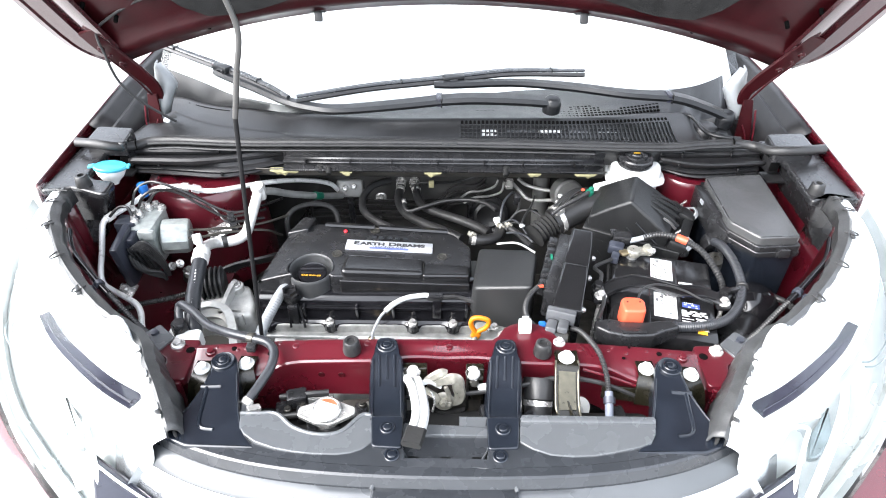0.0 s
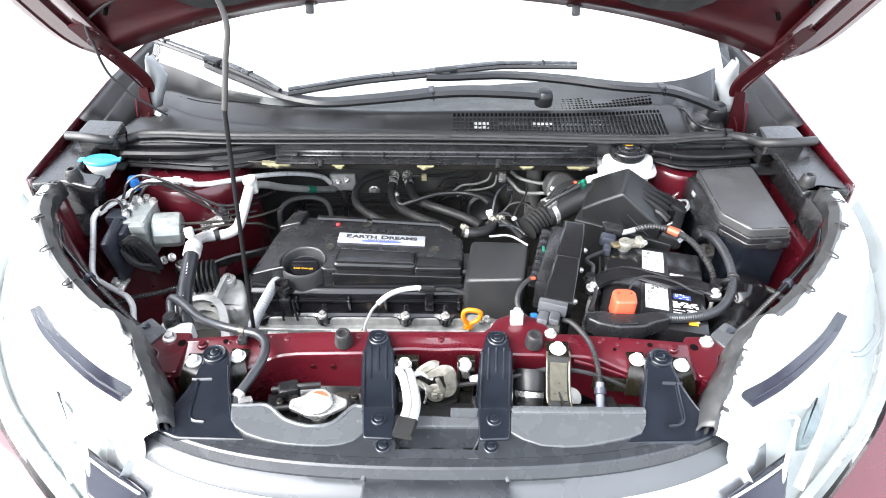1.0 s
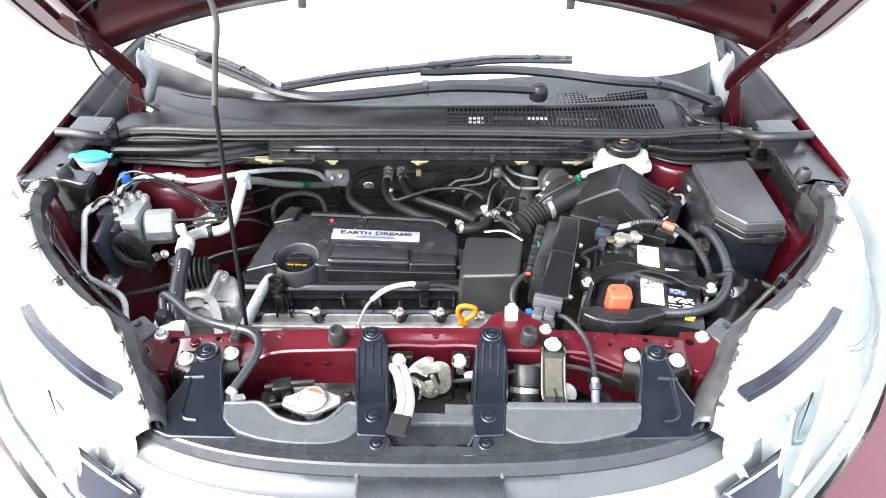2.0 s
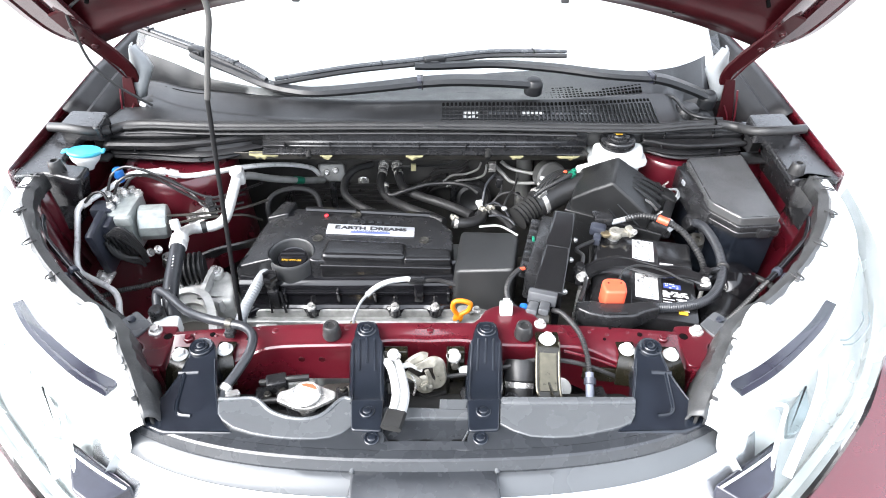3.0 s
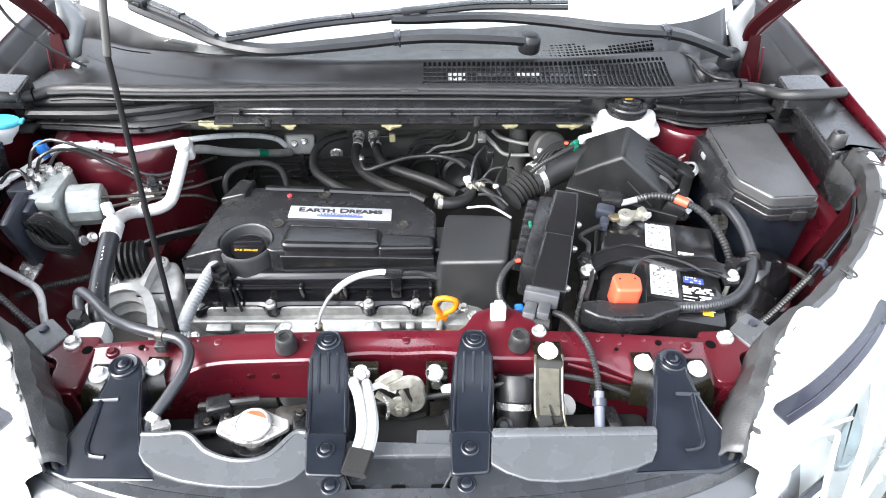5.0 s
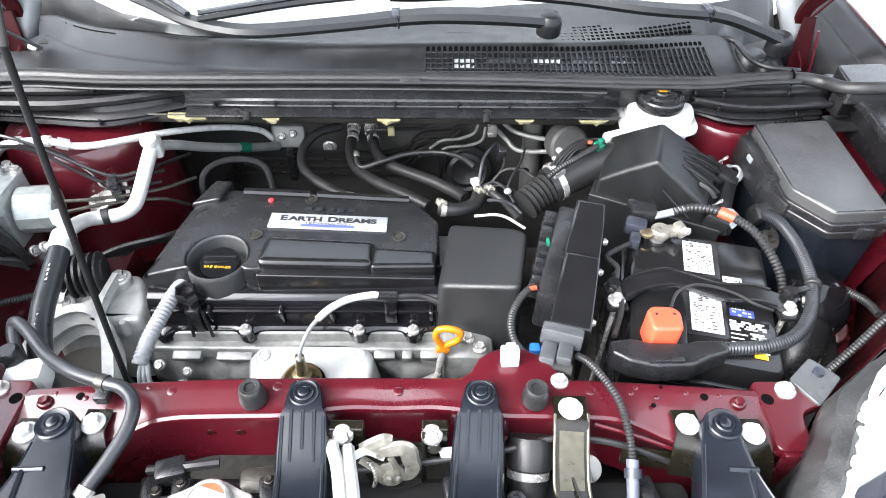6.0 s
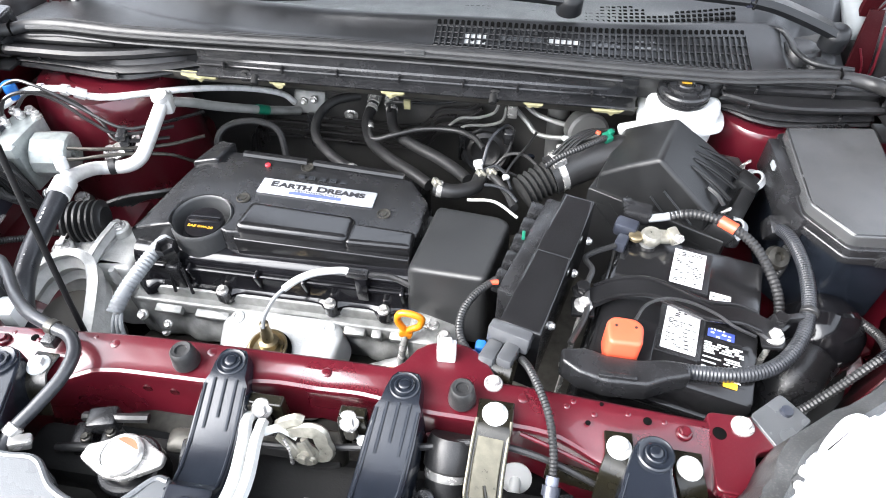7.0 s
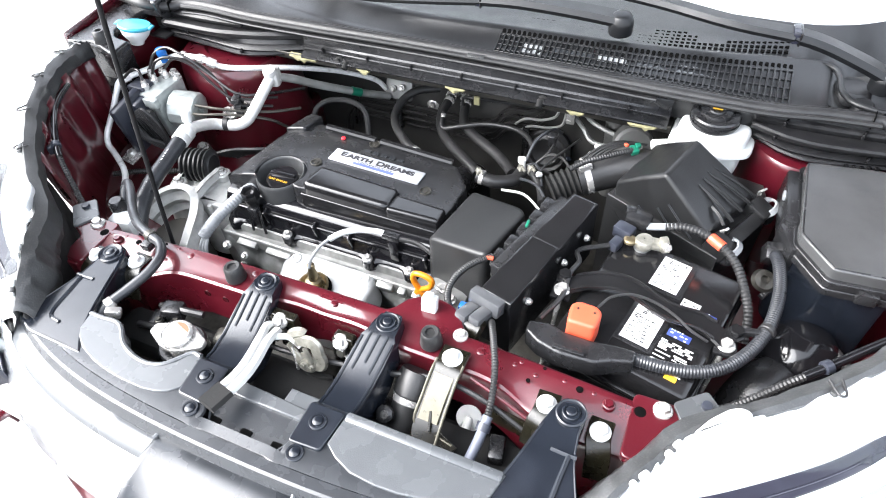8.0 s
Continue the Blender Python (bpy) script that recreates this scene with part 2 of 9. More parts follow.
def tube(bm, pts, r, n=10, step=6, ribs=0.0, depth=0.18, flat=1.0):
    """A round tube along a smooth line; ribs: the pitch of a corrugated hose."""
    c = curve_points(pts, step)
    if ribs:
        run = [c[0]]
        left = ribs / 2
        for a, b in zip(c, c[1:]):
            d = (b - a).length
            at = left
            while at < d:
                run.append(a.lerp(b, at / d))
                at += ribs / 2
            left = at - d
        c = run if len(run) > 3 else c
    rows, u = [], None
    for i, q in enumerate(c):
        ax = (c[min(i + 1, len(c) - 1)] - c[max(i - 1, 0)]).normalized()
        u = ax.orthogonal().normalized() if u is None else (u - ax * u.dot(ax)).normalized()
        w = ax.cross(u)
        k = r * (1 - depth * (i % 2)) if ribs else r
        rows.append([q + k * (math.cos(a) * u + flat * math.sin(a) * w) for a in (2 * math.pi * j / n for j in range(n))])
    return loft(bm, rows)


def prism(bm, outline, z0, z1, bevel=0.003, draft=0.0, shape=None):
    """An upright block over an outline, with rounded upper edges; shape(x, y) adds height."""
    pts = [Vector((p[0], p[1])) for p in outline]
    pts = [p for i, p in enumerate(pts) if (p - pts[i - 1]).length > 1e-5]
    n = len(pts)
    turn = 1.0 if sum(pts[i - 1].x * pts[i].y - pts[i].x * pts[i - 1].y for i in range(n)) > 0 else -1.0
    inward = []
    for i in range(n):
        d0, d1 = (pts[i] - pts[i - 1]).normalized(), (pts[(i + 1) % n] - pts[i]).normalized()
        m = Vector((-d0.y - d1.y, d0.x + d1.x)) * turn
        m = m.normalized() if m.length > 1e-4 else Vector((-d0.y, d0.x)) * turn
        inward.append(m / max(0.6, m.dot(Vector((-d0.y, d0.x)) * turn)))
    def at(k, z):
        row = []
        for p, m in zip(pts, inward):
            q = p + m * k
            row.append(Vector((q.x, q.y, z + (shape(q.x, q.y) if shape else 0.0))))
        return row
    rows = [at(-draft, z0)] + [at(bevel * (1 - math.cos(a)), z1 - bevel + bevel * math.sin(a)) for a in (0, math.pi / 6, math.pi / 3, math.pi / 2)]
    rows.append(at(bevel * 1.25, z1))
    for row in rows[2:]:
        for _ in range(3):
            for i in range(n):
                j = (i + 1) % n
                if (row[j] - row[i]).to_2d().dot(pts[j] - pts[i]) <= 0:
                    mid = (row[i] + row[j]) / 2
                    row[i], row[j] = mid, mid.copy()
    return loft(bm, rows)


def rounded(pts, r, n=4):
    """Round the corners of a closed outline."""
    out = []
    for i, p in enumerate(pts):
        p, a, b = Vector(p), Vector(pts[i - 1]), Vector(pts[(i + 1) % len(pts)])
        d0, d1 = min(r, (a - p).length * 0.45), min(r, (b - p).length * 0.45)
        s, e = p + (a - p).normalized() * d0, p + (b - p).normalized() * d1
        for k in range(n + 1):
            t = k / n
            out.append(tuple((1 - t) ** 2 * s + 2 * t * (1 - t) * p + t * t * e))
    return out


def plate(bm, pts, width, thick, step=5, up=(0, 0, 1)):
    """A strap of one width along a smooth line."""
    c = curve_points(pts, step)
    rows = []
    for i, q in enumerate(c):
        ax = (c[min(i + 1, len(c) - 1)] - c[max(i - 1, 0)]).normalized()
        w = ax.cross(Vector(up)).normalized()
        nrm = w.cross(ax).normalized()
        h = width / 2 if not callable(width) else width(i / (len(c) - 1)) / 2
        e = thick * 0.3
        rows.append([q - w * h, q - w * (h - e) + nrm * thick * 0.5, q + w * (h - e) + nrm * thick * 0.5, q + w * h,
                     q + w * (h - e) - nrm * thick * 0.5, q - w * (h - e) - nrm * thick * 0.5])
    return loft(bm, rows)


def ripple(bm, amount, size, seed=0.0):
    """Uneven surface of a casting."""
    for v in bm.verts:
        v.co += noise.noise_vector(v.co * size + Vector((seed, 0, 0))) * amount
    return bm


BOLTS = {}


def bolt(parent, at, r=0.008, ax=(0, 0, 1), material=None, name="bolt", flange=True):
    """A flanged hexagon bolt; alike bolts share a mesh."""
    material = material or STEEL
    key = (round(r, 4), material.name, name, flange)
    if key not in BOLTS:
        bm = B()
        if flange:
            lathe(bm, (0, 0, -0.002), (0, 0, 1), [(r * 1.25, 0), (r * 1.25, 0.002), (r * 1.1, 0.0035), (r * 0.9, 0.004)], 20)
        lathe(bm, (0, 0, 0.001), (0, 0, 1), [(r * 0.85, 0), (r * 0.85, r * 0.6), (r * 0.75, r * 0.72), (r * 0.3, r * 0.68)], 6)
        BOLTS[key] = finish(name, bm, material)
    ob = new(name, BOLTS[key])
    ob.parent = parent
    ob.matrix_basis = Matrix.Translation(Vector(at) - root_at(parent)) @ Vector((0, 0, 1)).rotation_difference(Vector(ax)).to_matrix().to_4x4()
    return ob


def clip(parent, at, r=0.0098):
    """A round black push clip with a raised centre."""
    key = ("clip", r)
    if key not in BOLTS:
        bm = B()
        lathe(bm, (0, 0, -0.001), (0, 0, 1), [(r, 0), (r, 0.0022), (r * 0.9, 0.0032), (r * 0.72, 0.0032), (r * 0.66, 0.0022), (r * 0.60, 0.0022),
                                             (r * 0.56, 0.0036), (r * 0.46, 0.0042), (0.0005, 0.0043)], 28)
        BOLTS[key] = finish("push_clip", bm, NAVY)
    ob = new("push_clip", BOLTS[key])
    ob.parent = parent
    ob.location = Vector(at) - root_at(parent)
    return ob


def small_caps(words, at, size, material, parent, turn, stretch, bold):
    """Words with larger initials, laid out side by side from the middle."""
    pieces, x = [], 0.0
    for w in words:
        for body, k in ((w[0], 1.0), (w[1:], 0.86)):
            cu = bpy.data.curves.new("lettering", "FONT")
            cu.body, cu.size, cu.offset, cu.extrude = body, size * k, bold, 0.0002
            tmp = new("lettering", cu)
            me = bpy.data.meshes.new_from_object(tmp.evaluated_get(bpy.context.evaluated_depsgraph_get()))
            bpy.data.objects.remove(tmp)
            xs = [v.co.x for v in me.vertices]
            pieces.append((me, x - min(xs)))
            x += max(xs) - min(xs) + size * (0.02 if k == 1.0 else 0.09)
        x += size * 0.30
    x -= size * 0.39
    for me, dx in pieces:
        me.transform(Matrix.Translation((dx - x / 2, -size * 0.35, 0)))
        me.transform(Matrix.Translation(-root_at(parent)) @ pose(*at, *turn) @ Matrix.Diagonal((stretch, 1, 1, 1)))
        me.materials.clear()
        me.materials.append(material)
        ob = new("lettering", me)
        ob.parent = parent


def text_part(body, at, size, material, parent, turn=(0, 0, 0), stretch=1.0, name="lettering"):
    cu = bpy.data.curves.new(name, "FONT")
    cu.body, cu.size, cu.align_x, cu.align_y, cu.extrude = body, size, "CENTER", "CENTER", 0.0002
    tmp = new(name, cu)
    me = bpy.data.meshes.new_from_object(tmp.evaluated_get(bpy.context.evaluated_depsgraph_get()))
    bpy.data.objects.remove(tmp)
    me.transform(pose(*at, *turn) @ Matrix.Diagonal((stretch, 1, 1, 1)))
    me.transform(Matrix.Translation(-root_at(parent)))
    me.materials.clear()
    me.materials.append(material)
    ob = new(name, me)
    ob.parent = parent
    return ob


# ---- ground ----
bm = B()
bmesh.ops.create_grid(bm, x_segments=2, y_segments=2, size=400)
ground = new("ground", finish("ground", bm, CONCRETE))
tagged(ground, "pale sunlit concrete ground", "ground", kind="structure")

# ---- car body ----
body = thing("car_body", (0, 0.3, 0.4), "dark red metallic car body with open engine bay", "car body")


def core_top(x):
    return 0.905 - 0.1 * x * x


def core_front(x):
    a = abs(x)
    k = min(1.0, max(0.0, (a - 0.03) / 0.09))
    return -0.004 - 0.010 * k * k * (3 - 2 * k) - min(0.026, 3.0 * max(0.0, a - 0.2) ** 2)


# cross beam over the radiator
bm = B()
rows = []
for i in range(81):
    x = -0.395 + 0.79 * i / 80
    zt, yf = core_top(x), core_front(x)
    dip = 0.004 * max(0.0, 1 - abs(x) / 0.06) + 0.008 * max(0.0, min(1.0, (abs(x) - 0.235) / 0.03))
    lobe = 0.039 * max(0.0, 1 - ((x - 0.124) / 0.046) ** 2) ** 0.5 if abs(x - 0.124) < 0.046 else 0.0
    yr = 0.030 + lobe - 0.03 * max(0.0, abs(x) - 0.2)
    zb = 0.834 - 0.45 * max(0.0, abs(x) - 0.19) + 0.018 * max(0.0, 1 - abs(x) / 0.05)
    rows.append([Vector((x, yr, zt - 0.03)), Vector((x, yr, zt - 0.004)), Vector((x, yr - 0.003, zt - 0.001)), Vector((x, yr - 0.01, zt)), Vector((x, 0.014, zt - 0.0005)), Vector((x, yf + 0.012, zt - 0.003 - dip * 0.6)),
                 Vector((x, yf + 0.006, zt - 0.0038 - dip * 0.9)), Vector((x, yf + 0.003, zt - 0.0034 - dip)), Vector((x, yf, zt - 0.0055 - dip)), Vector((x, yf - 0.0008, zt - 0.010 - dip)), Vector((x, yf + 0.0002, zt - 0.014 - dip)), Vector((x, yf - 0.002, zb + 0.014)),
                 Vector((x, yf - 0.005, zb + 0.006)), Vector((x, yf - 0.007, zb)), Vector((x, yf + 0.012, zb - 0.003))])
loft(bm, rows, closed=False)
beam = part("cross_beam", bm, RED, body, "dark red painted radiator support beam", smooth=30)
sol = beam.modifiers.new("thick", "SOLIDIFY")
sol.thickness = 0.0025
# end flanges with bolts
for s in (-1, 1):
    bm = B()
    prism(bm, rounded([(s * 0.375, 0.034), (s * 0.44, 0.034), (s * 0.445, 0.008), (s * 0.415, -0.004), (s * 0.41, -0.045), (s * 0.375, -0.045)], 0.008), 0.878, 0.8905, 0.002)
    part("beam_end", bm, RED, body)
    bm = B()
    box(bm, (s * 0.396, -0.047, 0.852), (0.03, 0.006, 0.07), 0.002)
    part("beam_end_face", bm, RED, body)
    bolt(body, (s * 0.407, 0.022, 0.8925), 0.0085)
    bolt(body, (s * 0.352, 0.006, 0.8935), 0.006, material=RED, name="painted_bolt")
    for hx, hy, hr in ((0.385, 0.012, 0.0065), (0.318, 0.012, 0.004), (0.262, 0.0, 0.0025), (0.275, 0.022, 0.002)):
        bm = B()
        lathe(bm, (s * hx, hy, core_top(hx) - 0.0004), (0, 0, 1), [(hr, 0), (hr, 0.0008), (hr * 0.9, 0.001)], 18)
        part("punched_hole", bm, HOLESHADE, body)
for hx in (-0.185, -0.155):
    bm = B()
    lathe(bm, (hx, core_front(hx) - 0.0006, 0.870), (0, -1, 0), [(0.0052, 0), (0.0052, 0.0008), (0.0045, 0.0012), (0.0038, 0.0008), (0.0005, 0.0006)], 18)
    part("pressed_hole", bm, DEEPRED, body)
for hx, hy in ((0.005, 0.012), (-0.225, 0.015), (-0.118, 0.018), (0.20, 0.015)):
    bm = B()
    lathe(bm, (hx, hy, core_top(hx) - 0.001), (0, 0, 1), [(0.005, 0), (0.005, 0.0011), (0.0035, 0.0018), (0.0005, 0.002)], 14)
    part("press_mark", bm, RED, body)
bolt(body, (0.170, 0.026, 0.903), 0.0075)
for hx, hy in ((-0.345, 0.016), (-0.300, 0.012), (-0.312, 0.010), (-0.250, 0.020), (0.242, 0.014), (0.248, 0.020), (0.268, 0.010), (0.300, 0.016), (0.334, 0.014)):
    bm = B()
    lathe(bm, (hx, hy, core_top(hx) - 0.0012), (0, 0, 1), [(0.0028, 0), (0.0028, 0.0011), (0.0020, 0.0016), (0.0004, 0.0018)], 10)
    part("press_mark", bm, RED, body)
bm = B()
prism(bm, rounded([(0.108, -0.020), (0.160, -0.020), (0.158, -0.034), (0.145, -0.042), (0.122, -0.040)], 0.006), 0.871, 0.8745, 0.001)
part("beam_tab", bm, RED, body)
for pts in ([(0.20, -0.018, 0.893), (0.24, -0.028, 0.888), (0.29, -0.040, 0.876)],):
    bm = B()
    tube(bm, pts, 0.0022, 8, 5)
    part("beam_fold", bm, RED, body)

# side aprons, rails, strut towers
for s in (-1, 1):
    bm = B()
    loft(bm, [[Vector((s * a, y, b)) for a, b in ((0.47, 0.585), (0.47, 0.680), (0.475, 0.690), (0.60, 0.700), (0.655, 0.715), (0.680, 0.76), (0.692, 0.84), (0.707, 0.858))] for y in
              (0.13, 0.2, 0.3, 0.42, 0.6, 0.9)], closed=False)
    ap = part("inner_apron", bm, RED, body)
    ap.modifiers.new("thick", "SOLIDIFY").thickness = 0.003
    bm = B()
    wx = 0.708
    loft(bm, [[Vector((s * a, y, z)) for a, z in ((wx - 0.012, 0.84), (wx - 0.004, 0.90), (wx + 0.004, 0.936))] for y in (0.37, 0.40, 0.45, 0.50, 0.55, 0.62)], closed=False)
    aw = part("apron_wall", bm, RED, body)
    aw.modifiers.new("thick", "SOLIDIFY").thickness = 0.003
    for k, y in enumerate((0.15, 0.20, 0.25)):
        bm = B()
        box(bm, (s * 0.684, y, 0.78), (0.012, 0.035, 0.14), 0.006, (0, s * 12, 0))
        part("apron_rib", bm, RED, body)
    bm = B()
    tx, ty, tz = (-0.535, 0.532, 0.66) if s < 0 else (0.527, 0.560, 0.664)
    side_wall = [(0.128, 0), (0.121, 0.12), (0.116, 0.200), (0.113, 0.216), (0.106, 0.226)] if s < 0 else [(0.084, 0), (0.080, 0.12), (0.078, 0.218), (0.077, 0.226), (0.074, 0.230)]
    lathe(bm, (tx, ty, tz), (0, 0, 1), side_wall + [(0.07, 0.231), (0.06, 0.232), (0.055, 0.228), (0.01, 0.228)], 40)
    part("strut_tower", bm, RED, body)
    for a in (20, 140, 260) if s < 0 else ():
        bolt(body, (tx + 0.08 * math.cos(radians(a)), ty + 0.08 * math.sin(radians(a)), tz + 0.234), 0.007)
    # fender
    bm = B()
    rows = []
    for y in (0.345, 0.350, 0.38, 0.46, 0.56, 0.72, 0.87, 1.2, 1.7):
        z = 0.969 + 0.075 * (min(y, 0.75) - 0.35)
        rows.append([Vector((s * a, y, z + b)) for a, b in ((0.760, -0.02), (0.7615, -0.004), (0.763, 0.0), (0.765, 0.0), (0.767, -0.004), (0.769, -0.02), (0.772, -0.08), (0.80, -0.28), (0.80, -0.45))])
    loft(bm, rows, closed=False)
    fe = part("fender", bm, REDGLOSS, body, "glossy dark red front fender")
    fe.modifiers.new("thick", "SOLIDIFY").thickness = 0.003
    bm = B()
    rows = []
    for y in (0.56, 0.62, 0.68, 0.74, 0.80, 0.95, 1.2):
        e = 0.969 + 0.075 * (min(y, 0.75) - 0.35)
        rows.append([Vector((s * a, y, b)) for a, b in ((0.690, 0.83), (0.691, 0.920), (0.695, 0.940), (0.703, 0.952), (0.716, e - 0.028), (0.724, e - 0.024), (0.732, e - 0.026), (0.750, e - 0.010), (0.762, e - 0.002))])
    loft(bm, rows, closed=False)
    ip = part("rear_apron", bm, DUCTBLACK, body, "black plastic panel inside the fender")
    ip.modifiers.new("thick", "SOLIDIFY").thickness = 0.003
    # bumper corner outside the headlight
    bm = B()
    edge = curve_points([(0.36, -0.236, 0.800), (0.44, -0.226, 0.778), (0.495, -0.200, 0.768), (0.545, -0.165, 0.778), (0.605, -0.113, 0.788), (0.675, -0.046, 0.798), (0.738, 0.042, 0.818)], 3)
    loft(bm, [[Vector((s * (p.x + o * 0.7), p.y - o, p.z - d)) for o, d in ((0.0, 0.02), (0.003, 0.0), (0.05, 0.010), (0.10, 0.04), (0.15, 0.14), (0.15, 0.40))] for p in edge], closed=False)
    bu = part("bumper_corner", bm, REDGLOSS, body, "glossy dark red bumper corner")
    bu.modifiers.new("thick", "SOLIDIFY").thickness = 0.004
# wall behind the engine and the bay's floor
bm = B()
box(bm, (0, 0.70, 0.66), (1.3, 0.04, 0.56), 0.006)
part("firewall", bm, FIRE, body, "dark insulated firewall")
bm = B()
box(bm, (0, 0.36, 0.42), (1.3, 0.95, 0.03), 0.005)
part("undertray", bm, DULL, body)
bm = B()
box(bm, (0, -0.03, 0.60), (0.72, 0.03, 0.34), 0.005)
part("radiator_core", bm, DULL, body)
# grey lip under the cowl with foam blocks
bm = B()
loft(bm, [[Vector((x, 0.496, 0.918)), Vector((x, 0.502, 0.914)), Vector((x, 0.514, 0.898)), Vector((x, 0.528, 0.884)), Vector((x, 0.56, 0.874)), Vector((x, 0.64, 0.856)), Vector((x, 0.69, 0.80))] for x in (-0.43, -0.2, 0.0, 0.2, 0.33)], closed=False)
lip = part("cowl_lip", bm, PRIMER, body)
lip.modifiers.new("thick", "SOLIDIFY").thickness = 0.002
for k, (x, w) in enumerate(((-0.345, 0.07), (-0.215, 0.03), (-0.032, 0.042), (0.18, 0.034), (0.288, 0.055))):
    bm = B()
    rg = random.Random(40 + k)
    rows = []
    for i in range(9):
        u = i / 8
        hang = (0.002 + 0.007 * math.sin(math.pi * u)) * rg.uniform(0.5, 1.3)
        px = x + w * 0.85 * (u - 0.5)
        y = 0.4955 + 0.05 * abs(px) ** 3 + rg.uniform(-0.001, 0.001)
        rows.append([Vector((px, y + 0.006, 0.915)), Vector((px, y, 0.915)), Vector((px, y - 0.002, 0.911 - hang * 0.4)), Vector((px, y + 0.001, 0.909 - hang)), Vector((px, y + 0.006, 0.910 - hang * 0.7))])
    loft(bm, rows)
    part("foam_block", bm, YELLOWFOAM, body, "yellow foam sealing block")
for x in (-0.25, 0.12):
    bm = B()
    rod(bm, (x, 0.50, 0.918), (x, 0.488, 0.91), 0.006, ch=0.001)
    part("plug", bm, DULL, body)

# ---- fender covers ----
for s in (-1, 1):
    cov = thing("fender_cover", (s * 0.68, 0.42, 0.82), "black plastic cover along the inner fender", "cover", "fender covers")
    bm = B()
    inner = [(0.690, 0.56), (0.694, 0.470), (0.694, 0.400), (0.674, 0.380), (0.634, 0.374), (0.632, 0.334), (0.642, 0.328)] if s < 0 else [(0.652, 0.56), (0.676, 0.468), (0.666, 0.334), (0.674, 0.330)]
    inner += [(0.708, 0.352), (0.722, 0.344)]
    prism(bm, rounded([(s * 0.758, 0.337), (s * 0.760, 0.56)] + [(s * x, y) for x, y in inner], 0.008), 0.948, 0.960, 0.005)
    part("top_panel", bm, PLASTIC, cov)
    bm = B()
    prism(bm, rounded([(s * 0.650, 0.475), (s * 0.734, 0.480), (s * 0.737, 0.550), (s * 0.658, 0.543)], 0.01), 0.955, 0.984, 0.004)
    part("raised_block", bm, PLASTIC, cov)
    bm = B()
    k = 0.034 if s < 0 else 0.0
    rear = [(0.755, 0.44), (0.715, 0.43), (0.70, 0.384)] if s < 0 else [(0.755, 0.44)]
    loft(bm, [[Vector((s * x, y, z)) for x, y in [(fx - k, fy), (fx - k + 0.008, fy - 0.003), (rx - 0.008, ry - 0.004), (rx, ry)] + rear + ([(fx - k + 0.002, fy + 0.038)] if s < 0 else [(bx, 0.50), (bx, 0.44)])]
              for z, fx, fy, rx, ry, bx in ((0.846, 0.710, 0.334, 0.764, 0.338, 0.706), (0.850, 0.705, 0.327, 0.766, 0.332, 0.705), (0.868, 0.702, 0.336, 0.760, 0.335, 0.702), (0.876, 0.700, 0.350, 0.754, 0.348, 0.700), (0.884, 0.696, 0.355, 0.750, 0.354, 0.698),
                                            (0.915, 0.684, 0.346, 0.734, 0.355, 0.690), (0.945, 0.671, 0.338, 0.720, 0.352, 0.680), (0.955, 0.668, 0.336, 0.718, 0.352, 0.677))])
    part("front_drop", bm, PLASTIC, cov)
    bm = B()
    lathe(bm, (s * 0.684, 0.359, 0.959), (0, 0, 1), [(0.0145, 0), (0.013, 0.011), (0.0115, 0.020), (0.0095, 0.022), (0.006, 0.022), (0.0055, 0.015), (0.0005, 0.015)], 20)
    part("stop_peg", bm, RUBBER, cov, "grey rubber stop peg")

# ---- cowl ----
cowl = thing("cowl", (0, 0.55, 0.92), "weathered black plastic cowl with grille under the windshield", "cowl")


def bow(x):
    """Height of the cowl across the car."""
    return -0.035 * (min(abs(x), 0.70) / 0.62) ** 3


def run_of(table, x):
    """A softly rounded line through pairs of place and value."""
    a, b = [p[0] for p in table], [p[1] for p in table]
    return sum(float(np.interp(x + d, a, b)) for d in (-0.04, -0.02, 0.0, 0.02, 0.04)) / 5


RIDGE = ((-0.66, 0.775), (-0.57, 0.695), (-0.49, 0.656), (-0.35, 0.612), (-0.20, 0.583), (-0.10, 0.577), (0.13, 0.586), (0.26, 0.591), (0.38, 0.617), (0.48, 0.652), (0.56, 0.672), (0.66, 0.69))
BEAD = ((-0.66, 0.725), (-0.588, 0.655), (-0.536, 0.62), (-0.45, 0.583), (-0.34, 0.553), (-0.22, 0.538), (0.0, 0.536), (0.40, 0.538), (0.66, 0.56))
GLAZING = ((-0.71, 0.83), (-0.574, 0.736), (-0.49, 0.673), (-0.416, 0.626), (-0.35, 0.602), (-0.28, 0.604), (-0.18, 0.627), (-0.087, 0.66), (0.014, 0.702), (0.126, 0.734), (0.277, 0.744), (0.40, 0.722), (0.516, 0.714), (0.607, 0.757), (0.71, 0.86))


def pocket(x):
    """How far the cowl sinks round the outer wiper's foot."""
    k = min(1.0, max(0.0, (x - 0.535) / 0.03))
    return 0.030 * k * k * (3 - 2 * k)


def glass_foot(x):
    return Vector((x, run_of(GLAZING, x), 0.978 + bow(x) + 0.07 * (x / 0.7) ** 2))


def cowl_at(x, k):
    """A place on the cowl's sunk front face, k from its bead to its ridge."""
    yb, yr = run_of(BEAD, x), run_of(RIDGE, x)
    zb, zr = 0.967 + 0.8 * bow(x), 0.987 + bow(x)
    return Vector((x, yb + (yr - yb) * k, zb + (zr - zb) * (k ** 1.7) - pocket(x) * min(1.0, k * 1.5)))


